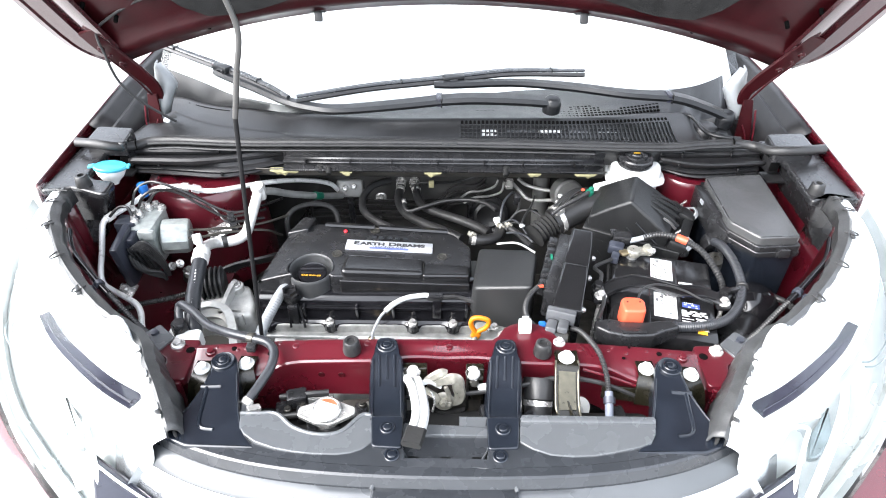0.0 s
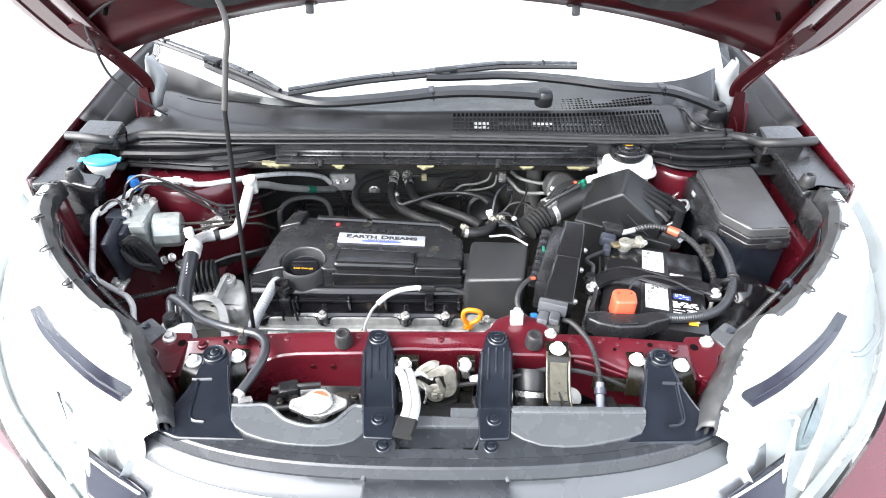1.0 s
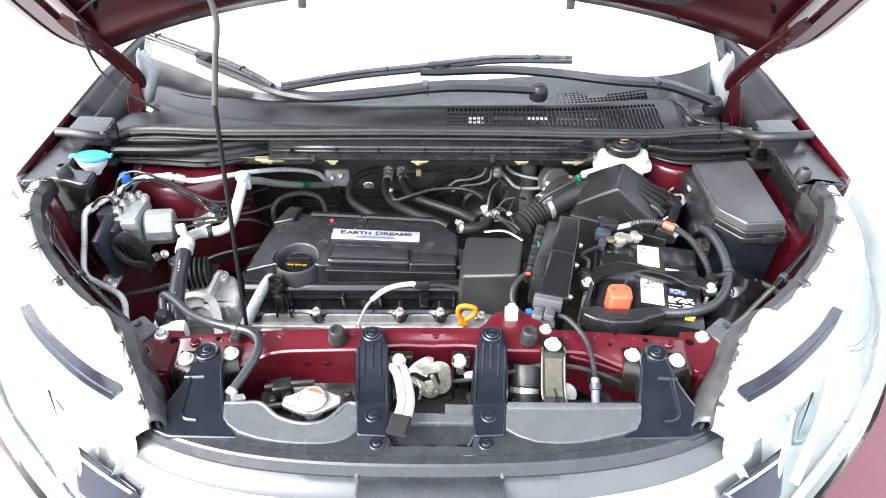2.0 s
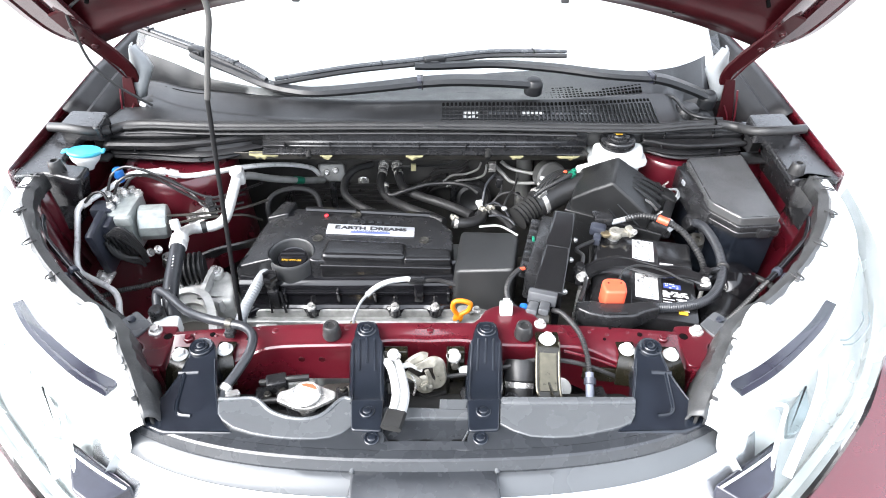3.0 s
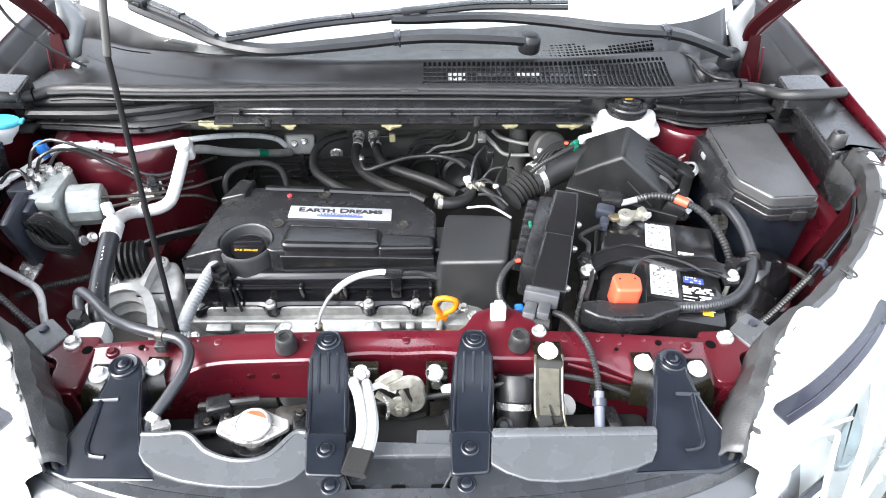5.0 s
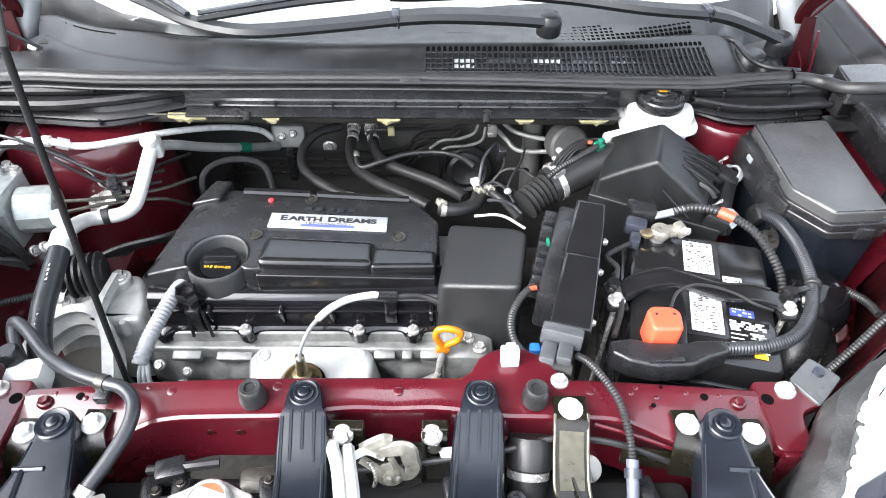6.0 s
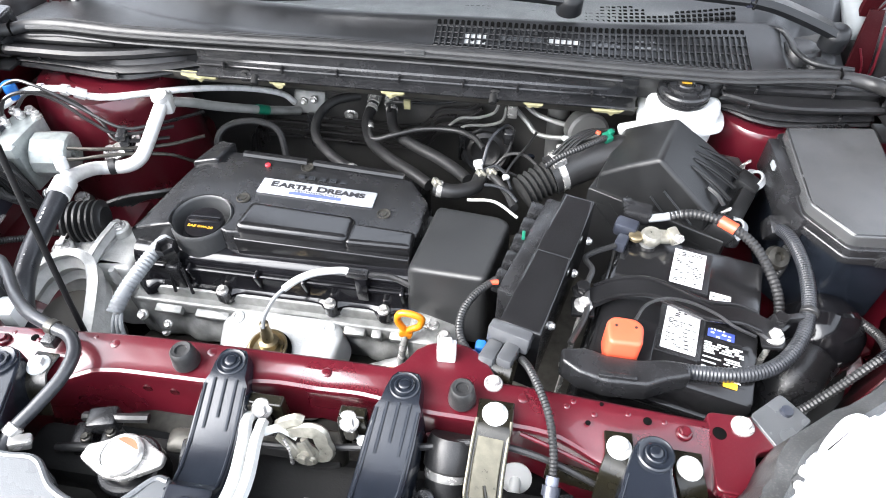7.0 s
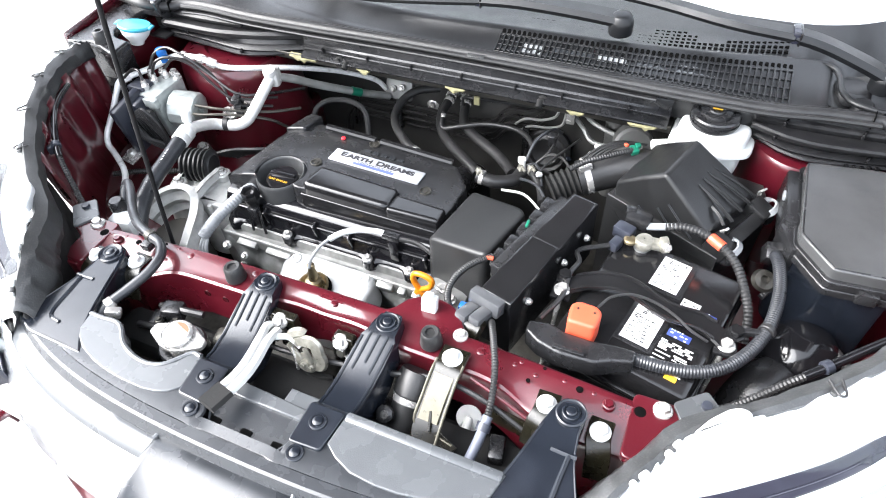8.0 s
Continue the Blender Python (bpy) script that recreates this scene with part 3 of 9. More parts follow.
bm = B()
rows = []
for i in range(81):
    x = -0.690 + 1.340 * i / 80
    b, r, g = cowl_at(x, 0.0), cowl_at(x, 1.0), glass_foot(x)
    shelf = max(0.012, g.y - r.y)
    rows.append([Vector((x, 0.522, 0.92)), Vector((x, 0.526, 0.953)), b + Vector((0, -0.012, -0.003)), b + Vector((0, -0.003, 0.0012)), b + Vector((0, 0.004, 0.0)), cowl_at(x, 0.2), cowl_at(x, 0.45), cowl_at(x, 0.7),
                 cowl_at(x, 0.9) + Vector((0, 0, 0.0008)), r + Vector((0, 0, 0.002)), r + Vector((0, 0.005, 0.0022)), r + Vector((0, 0.009, 0.0005)), r + Vector((0, shelf * 0.5, (g.z - r.z) * 0.5 - pocket(x) * 0.3)), Vector((x, r.y + shelf, g.z + 0.004)), Vector((x, r.y + shelf + 0.004, g.z - 0.004))])
loft(bm, rows, closed=False)
sk = part("cowl_skin", bm, COWL, cowl, smooth=50)
sk.modifiers.new("thick", "SOLIDIFY").thickness = 0.003
# long slot and seams moulded into the face
bm = B()
tube(bm, [cowl_at(x, 0.965) + Vector((0, -0.003, 0.0012)) for x in (-0.61, -0.58, -0.55, -0.52, -0.49)], 0.0022, 6, 4)
part("moulded_slot", bm, HOLESHADE, cowl)
bm = B()
tube(bm, [r + Vector((0, 0.006, 0.003)) for r in (cowl_at(-0.63 + 0.66 * i / 16, 1.0) for i in range(17))], 0.0016, 6, 3)
part("bead", bm, COWL, cowl)
# rounded wall of the pocket round the outer wiper's foot
bm = B()
tube(bm, [cowl_at(0.47, 1.0), cowl_at(0.51, 1.0) + Vector((0, 0.004, 0.001)), (0.538, 0.660, 0.967), (0.548, 0.640, 0.964), (0.552, 0.606, 0.962), (0.566, 0.578, 0.962), (0.59, 0.567, 0.962), (0.62, 0.566, 0.960)], 0.0045, 10, 6)
part("pocket_edge", bm, COWL, cowl)
bm = B()
lathe(bm, (0.572, 0.640, 0.935), (0, 0, 1), [(0.030, 0), (0.028, 0.012), (0.024, 0.018), (0.016, 0.020), (0.0005, 0.020)], 24)
lathe(bm, (0.588, 0.606, 0.933), (0, 0, 1), [(0.016, 0), (0.015, 0.012), (0.012, 0.016), (0.0005, 0.016)], 18)
part("pocket_boss", bm, COWL, cowl)
# light grey corner pieces at the windshield's feet
for s in (-1, 1):
    bm = B()
    rows = []
    for z, inn, out, y in ((0.955, 0.640, 0.660, 0.668), (0.975, 0.632, 0.664, 0.670), (0.997, 0.622, 0.664, 0.678), (1.017, 0.613, 0.660, 0.684), (1.035, 0.622, 0.658, 0.690), (1.052, 0.636, 0.656, 0.694), (1.062, 0.644, 0.652, 0.698)):
        rows.append([Vector((s * (inn - 0.002), y + 0.014, z - 0.002)), Vector((s * inn, y, z)), Vector((s * (inn + (out - inn) * 0.3), y - 0.006, z + 0.001)), Vector((s * (inn + (out - inn) * 0.7), y - 0.006, z + 0.001)), Vector((s * out, y + 0.004, z)), Vector((s * (out + 0.002), y + 0.02, z))])
    loft(bm, rows, closed=False)
    en = part("corner_piece", bm, CORNER, cowl, "light grey plastic corner piece at the windshield pillar", smooth=60)
    en.modifiers.new("thick", "SOLIDIFY").thickness = 0.003
    # red post below the hood hinge, with a pale sealed edge
    bm = B()
    plate(bm, [(s * 0.668, 0.650, 0.86), (s * 0.668, 0.652, 0.91), (s * 0.664, 0.658, 0.96), (s * 0.660, 0.664, 1.005)], lambda u: 0.046 - 0.024 * u, 0.006, 5, up=(0, -1, 0.1))
    part("hinge_post", bm, DEEPRED, body, "dark red hinge post")
    bm = B()
    tube(bm, [(s * 0.686, 0.640, 0.885), (s * 0.686, 0.643, 0.92), (s * 0.682, 0.648, 0.955), (s * 0.678, 0.654, 0.985)], 0.0021, 8, 5)
    part("post_edge", bm, RED, body)
    bm = B()
    tube(bm, [(s * 0.674, 0.642, 0.895), (s * 0.669, 0.645, 0.925), (s * 0.657, 0.650, 0.950)], 0.0016, 8, 5)
    part("post_fold", bm, RED, body)
bm = B()
box(bm, (-0.640, 0.655, 0.945), (0.014, 0.008, 0.010), 0.002, (0, 30, 0))
part("white_clip", bm, WHITE, cowl)
# air intake grille: black sheet painting in its shade, pale plates, and bars
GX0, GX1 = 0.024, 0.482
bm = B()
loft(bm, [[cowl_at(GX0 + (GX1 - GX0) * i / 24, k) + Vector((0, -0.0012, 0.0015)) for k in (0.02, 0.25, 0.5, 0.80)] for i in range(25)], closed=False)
part("grille_shade_sheet", bm, HOLESHADE, cowl, smooth=60)
# Added pale plates between the black sheet and the bars.
for x0, x1, k0, k1, m in ((0.068, 0.100, 0.22, 0.62, WHITE), (0.190, 0.238, 0.30, 0.64, WHITE), (0.255, 0.300, 0.42, 0.62, SHROUD), (0.315, 0.365, 0.45, 0.66, CORNER), (0.372, 0.40, 0.45, 0.66, WHITE), (0.12, 0.185, 0.45, 0.6, SHROUD)):
    bm = B()
    loft(bm, [[cowl_at(x0 + (x1 - x0) * i / 4, k) + Vector((0, -0.002, 0.0026)) for k in (k0, (k0 + k1) / 2, k1)] for i in range(5)], closed=False)
    part("pale_grille_plate", bm, m, cowl)
bm = B()
for i in range(53):
    x = GX0 + (GX1 - GX0) * i / 52
    for k0, k1 in ((0.04, 0.40), (0.40, 0.78)):
        a, b = cowl_at(x, k0) + Vector((0, -0.003, 0.005)), cowl_at(x, k1) + Vector((0, -0.003, 0.005))
        box(bm, (a + b) / 2, (0.0026, (b - a).length, 0.003), 0.0, (math.degrees(math.atan2(b.z - a.z, b.y - a.y)), 0, 0))
for k in (0.06, 0.20, 0.42, 0.60, 0.78):
    tube(bm, [cowl_at(GX0 + (GX1 - GX0) * i / 20, k) + Vector((0, -0.003, 0.0038)) for i in range(21)], 0.0012, 6, 1)
tagged(part("grille_mesh", bm, COWL, cowl), kind="stuff")
# row of arched holes along the ridge
bm = B()
for i in range(52):
    x = GX0 + 0.004 + (GX1 - GX0) * i / 52
    c, e = cowl_at(x, 0.84) + Vector((0, -0.002, 0.0034)), cowl_at(x, 0.98) + Vector((0, -0.002, 0.0046))
    d, w = (e - c).normalized(), Vector((0.0027, 0, 0))
    n = Vector((1, 0, 0)).cross(d)
    top = [c - w, c + w, c + w + d * 0.0052, c + w * 0.6 + d * 0.0072, c - w * 0.6 + d * 0.0072, c - w + d * 0.0052]
    loft(bm, [[p - n * 0.001 for p in top], [p + n * 0.0006 for p in top]])
tagged(part("rim_perforation", bm, HOLESHADE, cowl), kind="stuff")
# upper field of small square holes behind the ridge
bm = B()
for row in range(5):
    for i in range(48):
        x = 0.062 + 0.0086 * i
        top = 4 if 0.062 <= x < 0.10 else 2 if x < 0.145 else 3 if x < 0.19 else 1 if x < 0.236 else 3 if x < 0.262 else 5 if x < 0.312 else 4 if x < 0.335 else 2 if x < 0.375 else 3
        if row < top and not (row == 0 and 0.20 < x < 0.215):
            q = cowl_at(x, 1.0) + Vector((0, 0.0155 + 0.0104 * row, 0.0006))
            g = glass_foot(x)
            q.z += (g.z - q.z) * (q.y - cowl_at(x, 1.0).y) / max(0.02, g.y - cowl_at(x, 1.0).y) + 0.0016
            box(bm, q, (0.0058, 0.0062, 0.0024), 0.0, (2, 0, 0))
for i in range(7):
    x = 0.508 + 0.0062 * i
    box(bm, cowl_at(x, 0.16 + 0.01 * i) + Vector((0, -0.001, 0.002)), (0.0038, 0.004, 0.0012), 0.0, (12, 0, 0))
tagged(part("hole_field", bm, HOLESHADE, cowl), kind="stuff")

# long rubber seal over the cowl's front edge
seal = thing("cowl_seal", (0, 0.5, 0.93), "long black rubber hood seal lying along the cowl", "rubber seal")
bm = B()
line = [(-0.752, 0.486, 0.980), (-0.710, 0.474, 0.984), (-0.672, 0.474, 0.978), (-0.648, 0.498, 0.966), (-0.620, 0.520, 0.965), (-0.56, 0.523, 0.966), (-0.45, 0.516, 0.966), (-0.30, 0.517, 0.966), (-0.15, 0.520, 0.966), (0, 0.521, 0.966), (0.15, 0.519, 0.966), (0.30, 0.514, 0.966),
        (0.45, 0.513, 0.966), (0.53, 0.526, 0.966), (0.60, 0.532, 0.966), (0.632, 0.520, 0.967), (0.648, 0.490, 0.975), (0.672, 0.476, 0.982), (0.710, 0.474, 0.985), (0.752, 0.486, 0.982)]
tube(bm, line, 0.0094, 14, 6, flat=0.8)
part("seal_tube", bm, RUBBER, seal)
bm = B()
tube(bm, [(x, y - 0.011, z + 0.001) for x, y, z in line[4:15]], 0.0042, 8, 6)
part("seal_lip", bm, RUBBER, seal)
bm = B()
tube(bm, [(x, y + 0.0085, z + 0.004) for x, y, z in line[4:15]], 0.0036, 8, 6)
part("seal_back_lip", bm, RUBBER, seal)
bm = B()
plate(bm, [(x, y - 0.009, z - 0.009) for x, y, z in line[4:12]], 0.016, 0.004, 6)
part("seal_flange", bm, RUBBER, seal)
for x, y, z in ((-0.642, 0.503, 0.966), (0.590, 0.531, 0.966)):
    bm = B()
    box(bm, (x, y, z + 0.002), (0.0016, 0.021, 0.019), 0.0006, (0, 0, 20 if x < 0 else -8))
    part("seal_joint", bm, HOLESHADE, seal)
bm = B()
box(bm, (0.002, 0.5085, 0.972), (0.03, 0.007, 0.0016), 0.0005, (28, 0, 0))
part("worn_patch", bm, STRIP, seal)

# front face of the cowl under the seal
face = thing("cowl_front_panel", (0, 0.48, 0.90), "black plastic panel under the hood seal", "panel")
bm = B()
loft(bm, [[Vector((x, 0.520, 0.958)), Vector((x, 0.512, 0.952)), Vector((x, 0.512, 0.936)), Vector((x, 0.510, 0.933)), Vector((x, 0.502, 0.931)), Vector((x, 0.501, 0.929)), Vector((x, 0.506, 0.927)), Vector((x, 0.507, 0.921)), Vector((x, 0.495, 0.918)), Vector((x, 0.492, 0.9165)), Vector((x, 0.492, 0.914))]
          for x in (-0.345, -0.2, 0.0, 0.2, 0.325)], closed=False)
fp = part("panel", bm, PLASTIC, face, smooth=28)
fp.modifiers.new("thick", "SOLIDIFY").thickness = 0.003
for x in (-0.298, -0.205, -0.118, -0.022, 0.075, 0.155, 0.262):
    bm = B()
    box(bm, (x, 0.502, 0.931), (0.0035, 0.008, 0.012), 0.001)
    part("locking_tab", bm, SATIN, face)
for x in (-0.268, 0.122):
    bm = B()
    lathe(bm, (x, 0.505, 0.913), (0, -0.8, 0.4), [(0.010, 0), (0.010, 0.004), (0.006, 0.006), (0.005, 0.011), (0.0005, 0.011)], 14)
    part("panel_plug", bm, DULL, face)


def cowl_duct(s):
    """Stepped plastic duct beside the cowl, sagging in its middle."""
    d = thing("cowl_duct", (s * 0.52, 0.50, 0.90), "ribbed black plastic duct cover beside the cowl", "duct", "cowl ducts")
    if s < 0:
        lines = (((-0.66, 0.505), (-0.57, 0.504), (-0.474, 0.507), (-0.385, 0.523), (-0.30, 0.54)), ((-0.66, 0.480), (-0.524, 0.478), (-0.446, 0.492), (-0.349, 0.522), (-0.30, 0.535)),
                 ((-0.66, 0.495), (-0.57, 0.491), (-0.467, 0.478), (-0.412, 0.493), (-0.359, 0.518), (-0.30, 0.536)), ((-0.66, 0.496), (-0.542, 0.485), (-0.483, 0.476), (-0.453, 0.478), (-0.394, 0.508), (-0.347, 0.530), (-0.295, 0.538)))
        x0, x1 = -0.655, -0.318
    else:
        lines = (((0.43, 0.514), (0.497, 0.511), (0.598, 0.515), (0.66, 0.524)), ((0.43, 0.515), (0.446, 0.505), (0.486, 0.486), (0.523, 0.482), (0.58, 0.486), (0.66, 0.497)),
                 ((0.43, 0.53), (0.468, 0.508), (0.501, 0.491), (0.564, 0.494), (0.66, 0.512)), ((0.43, 0.545), (0.441, 0.537), (0.468, 0.515), (0.487, 0.498), (0.522, 0.488), (0.58, 0.500), (0.66, 0.513)))
        x0, x1 = 0.440, 0.652
    rows = []
    for i in range(41):
        x = x0 + (x1 - x0) * i / 40
        a, b, c, e = (float(np.interp(x, [p[0] for p in q], [p[1] for p in q])) * 0.4 + 0.6 * run_of(q, x) for q in lines)
        rows.append([Vector((x, y, z)) for y, z in ((0.545, 0.956), (a + 0.012, 0.953), (a + 0.004, 0.9525), (a, 0.950), (a + 0.001, 0.946), (a + 0.006, 0.940), (b + 0.013, 0.9395), (b + 0.009, 0.944), (b + 0.003, 0.9445), (b, 0.942), (b + 0.001, 0.938), (b + 0.008, 0.931), (c + 0.010, 0.9215),
                                                    (c + 0.004, 0.9195), (c, 0.9165), (c + 0.003, 0.9135), (e + 0.007, 0.912), (e + 0.002, 0.910), (e, 0.907), (e + 0.004, 0.903))])
    bm = B()
    loft(bm, rows, closed=False)
    sh = part("duct_shell", bm, DUCTBLACK, d, smooth=26)
    sh.modifiers.new("thick", "SOLIDIFY").thickness = 0.003
    for x, y, z in (((-0.478, 0.507, 0.9525), (-0.43, 0.513, 0.9525), (-0.470, 0.478, 0.914), (-0.600, 0.486, 0.930)) if s < 0 else ((0.484, 0.511, 0.9525), (0.585, 0.514, 0.9525), (0.475, 0.493, 0.938), (0.60, 0.497, 0.926))):
        bm = B()
        box(bm, (x, y, z), (0.004, 0.014, 0.008), 0.001, (0, 0, -s * 24))
        part("snap_tab", bm, SATIN, d)
    bm = B()
    box(bm, (s * 0.664, 0.500, 0.940), (0.024, 0.030, 0.030), 0.003, (0, 0, s * 6))
    eb = part("end_bracket", bm, DUCTBLACK, d)
    bm = B()
    box(bm, (s * 0.664, 0.4835, 0.941), (0.018, 0.003, 0.018), 0.001, (0, 0, s * 6))
    part("bracket_window", bm, HOLESHADE, eb)
    bm = B()
    box(bm, (s * 0.672, 0.490, 0.912), (0.042, 0.040, 0.006), 0.002, (0, 0, s * 4))
    part("end_shelf", bm, DUCTBLACK, d)
    if s > 0:
        for k in range(5):
            bm = B()
            box(bm, (0.578 + 0.010 * k, 0.497 + 0.002 * k, 0.908), (0.006, 0.006, 0.004), 0.001, (0, 0, 10))
            part("edge_clip", bm, SATIN, d)
    return d


cowl_duct(-1)
cowl_duct(1)

# ---- windshield, white backing sheet, wipers ----
def pane(bm, off, foot=0.0):
    rows = []
    for i in range(29):
        x = -0.705 + 1.41 * i / 28
        base, u = glass_foot(x), x / 0.705
        head = Vector((0.855 * x, 1.26 + 0.06 * u * u, 1.492 - 0.01 * u * u))
        rows.append([base.lerp(head, k) + Vector((0, 0.5, -0.62)) * off for k in (foot, 0.1, 0.25, 0.5, 0.75, 1.0)])
    return loft(bm, rows, closed=False)


shield = thing("windshield", (0, 0.7, 1.0), "clear sloping windshield reflecting a white sky", "windshield", kind="structure")
p = part("pane", pane(B(), 0.0), GLASS, shield, smooth=80)
p.visible_shadow = False
# Added pale sheet that stands in for the white sky reflected in the glass.
part("sky_white_sheet", pane(B(), 0.05, -0.06), GLASSWHITE, shield, "pale sheet added behind the glass for its white sky reflection", smooth=80)
# plain rest of the car behind the bay: sides, cabin, wheels
bm = B()
rows = []
for y, w, top in ((1.0, 0.80, 0.80), (1.12, 0.815, 0.90), (1.3, 0.835, 0.99), (2.2, 0.85, 1.01), (3.0, 0.845, 1.02), (3.5, 0.80, 1.02), (3.72, 0.70, 1.0), (3.78, 0.60, 0.96)):
    half = [(w - 0.06, top), (w - 0.02, top - 0.04), (w, 0.82), (w + 0.01, 0.62), (w, 0.42), (w - 0.06, 0.30), (0.3, 0.27)]
    rows.append([Vector((x, y, z)) for x, z in half] + [Vector((-x, y, z)) for x, z in half[::-1]])
loft(bm, rows)
part("lower_body", bm, REDGLOSS, body, "glossy dark red car sides", smooth=50)
bm = B()
rows = []
for y, w, z0, wt, zt in ((1.27, 0.76, 1.0, 0.565, 1.488), (1.6, 0.77, 1.0, 0.585, 1.530), (2.2, 0.78, 1.01, 0.59, 1.545), (2.9, 0.77, 1.02, 0.57, 1.515), (3.35, 0.74, 1.02, 0.53, 1.43), (3.62, 0.68, 1.01, 0.50, 1.15)):
    rows.append([Vector((x, y, z)) for x, z in ((w, z0), (wt + 0.03, zt - 0.03), (wt - 0.04, zt), (-wt + 0.04, zt), (-wt - 0.03, zt - 0.03), (-w, z0))])
loft(bm, rows, closed=False)
part("roof", bm, REDGLOSS, body, "dark red roof and cabin sides", smooth=50)
for s in (-1, 1):
    bm = B()
    tube(bm, [(s * 0.735, 0.88, 1.06), (s * 0.655, 1.06, 1.28), (s * 0.60, 1.28, 1.475)], 0.028, 12, 6)
    part("windshield_pillar", bm, REDGLOSS, body)
    bm = B()
    loft(bm, [[Vector((s * (w + 0.004 - 0.19 * k), y, 1.03 + 0.40 * k)) for k in (0.0, 1.0)] for y, w in ((1.42, 0.768), (1.9, 0.777), (2.4, 0.780), (2.9, 0.772))], closed=False)
    part("side_window", bm, GLOSS, body, "dark side window")
    for y in (0.30, 2.92):
        bm = B()
        lathe(bm, (s * 0.60, y, 0.335), (s, 0, 0), [(0.20, 0.0), (0.30, 0.005), (0.33, 0.03), (0.335, 0.06), (0.335, 0.15), (0.33, 0.18), (0.30, 0.205), (0.225, 0.21), (0.215, 0.20)], 40)
        wh = part("wheel", bm, RUBBER, body, "black tyre on a grey rim")
        bm = B()
        lathe(bm, (s * 0.78, y, 0.335), (s, 0, 0), [(0.215, 0.0), (0.212, 0.018), (0.19, 0.012), (0.08, 0.016), (0.05, 0.024), (0.0005, 0.024)], 36)
        part("rim", bm, MODGREY, wh)
bm = B()
loft(bm, [[Vector((x, -0.30 + 0.22 * (abs(x) / 0.62) ** 2.6 + o, z)) for o, z in ((0.04, 0.70), (0.0, 0.66), (-0.02, 0.55), (-0.01, 0.40), (0.05, 0.26))] for x in [-0.72 + 0.09 * i for i in range(17)]], closed=False)
fbp = part("front_bumper", bm, REDGLOSS, body, "glossy dark red front bumper", smooth=60)
fbp.modifiers.new("thick", "SOLIDIFY").thickness = 0.004


def wiper(pivot, joint, arm, blade, clip_k, lab):
    w = thing("wiper", pivot, lab, "wiper", "windshield wipers")
    p, j = Vector(pivot), Vector(joint)
    bm = B()
    plate(bm, [tuple(p + (p - j).normalized() * 0.006), tuple(p.lerp(j, 0.3) + Vector((0, 0, 0.004))), tuple(p.lerp(j, 0.7) + Vector((0, 0, 0.005))), joint], lambda u: 0.038 - 0.006 * u, 0.016, 6)
    part("arm_base", bm, WIPER, w)
    bm = B()
    lathe(bm, p + Vector((0, 0, -0.02)), (0, -0.12, 1), [(0.019, 0), (0.0195, 0.018), (0.0185, 0.023), (0.0165, 0.026), (0.0155, 0.029), (0.0125, 0.032), (0.008, 0.0335), (0.0005, 0.034)], 26)
    part("pivot_cap", bm, WIPER, w)
    turn = math.degrees(math.atan2((p - j).y, (p - j).x))
    bm = B()
    box(bm, j + Vector((0, 0, 0.001)), (0.011, 0.029, 0.020), 0.003, (0, 0, turn))
    hg = part("hinge", bm, TRIM, w)
    bm = B()
    box(bm, j + Vector((0.006, 0, 0.0)), (0.003, 0.031, 0.021), 0.001, (0, 0, turn))
    part("hinge_pin", bm, SATIN, hg)
    bm = B()
    plate(bm, [joint] + arm, lambda u: 0.034 - 0.019 * u, 0.014, 6)
    part("arm", bm, WIPER, w)
    bm = B()
    plate(bm, blade, lambda u: 0.010 + 0.005 * math.sin(math.pi * u), 0.006, 6)
    bl = part("blade", bm, BAND, w, "grey blade spoiler")
    bm = B()
    plate(bm, [(a, b - 0.008, c - 0.007) for a, b, c in blade], 0.008, 0.010, 6)
    part("rubber_lip", bm, RUBBER, bl)
    line = curve_points(blade, 6)
    q, e = line[int(clip_k * (len(line) - 1))], line[min(len(line) - 1, int(clip_k * (len(line) - 1)) + 1)]
    run = math.degrees(math.atan2(abs(e.y - q.y), abs(e.x - q.x))) * (1 if (e.x - q.x) * (e.y - q.y) > 0 else -1)
    bm = B()
    box(bm, q + Vector((0.0, -0.008, -0.002)), (0.046, 0.022, 0.016), 0.003, (0, 0, run))
    ch = part("clip_housing", bm, WIPER, w)
    bm = B()
    box(bm, q + Vector((0.0, -0.019, -0.006)), (0.020, 0.010, 0.014), 0.002, (0, 0, run))
    part("clip_lock", bm, SATIN, ch)
    for k in (0.33, 0.9):
        bm = B()
        c = line[int(k * (len(line) - 1))]
        box(bm, c + Vector((0, 0, 0.001)), (0.003, 0.017, 0.009), 0.001, (0, 0, run))
        part("blade_joint", bm, WIPER, bl)
    return w


wiper((0.216, 0.596, 1.026), (-0.022, 0.590, 1.030), [(-0.104, 0.574, 1.027), (-0.218, 0.554, 1.025), (-0.277, 0.560, 1.025), (-0.342, 0.590, 1.025), (-0.415, 0.645, 1.026), (-0.492, 0.695, 1.030), (-0.53, 0.718, 1.034)],
      [(-0.337, 0.590, 1.034), (-0.402, 0.650, 1.038), (-0.494, 0.716, 1.044), (-0.607, 0.788, 1.050), (-0.68, 0.83, 1.056)], 0.58, "satin black wiper with its arm laid across the cowl")
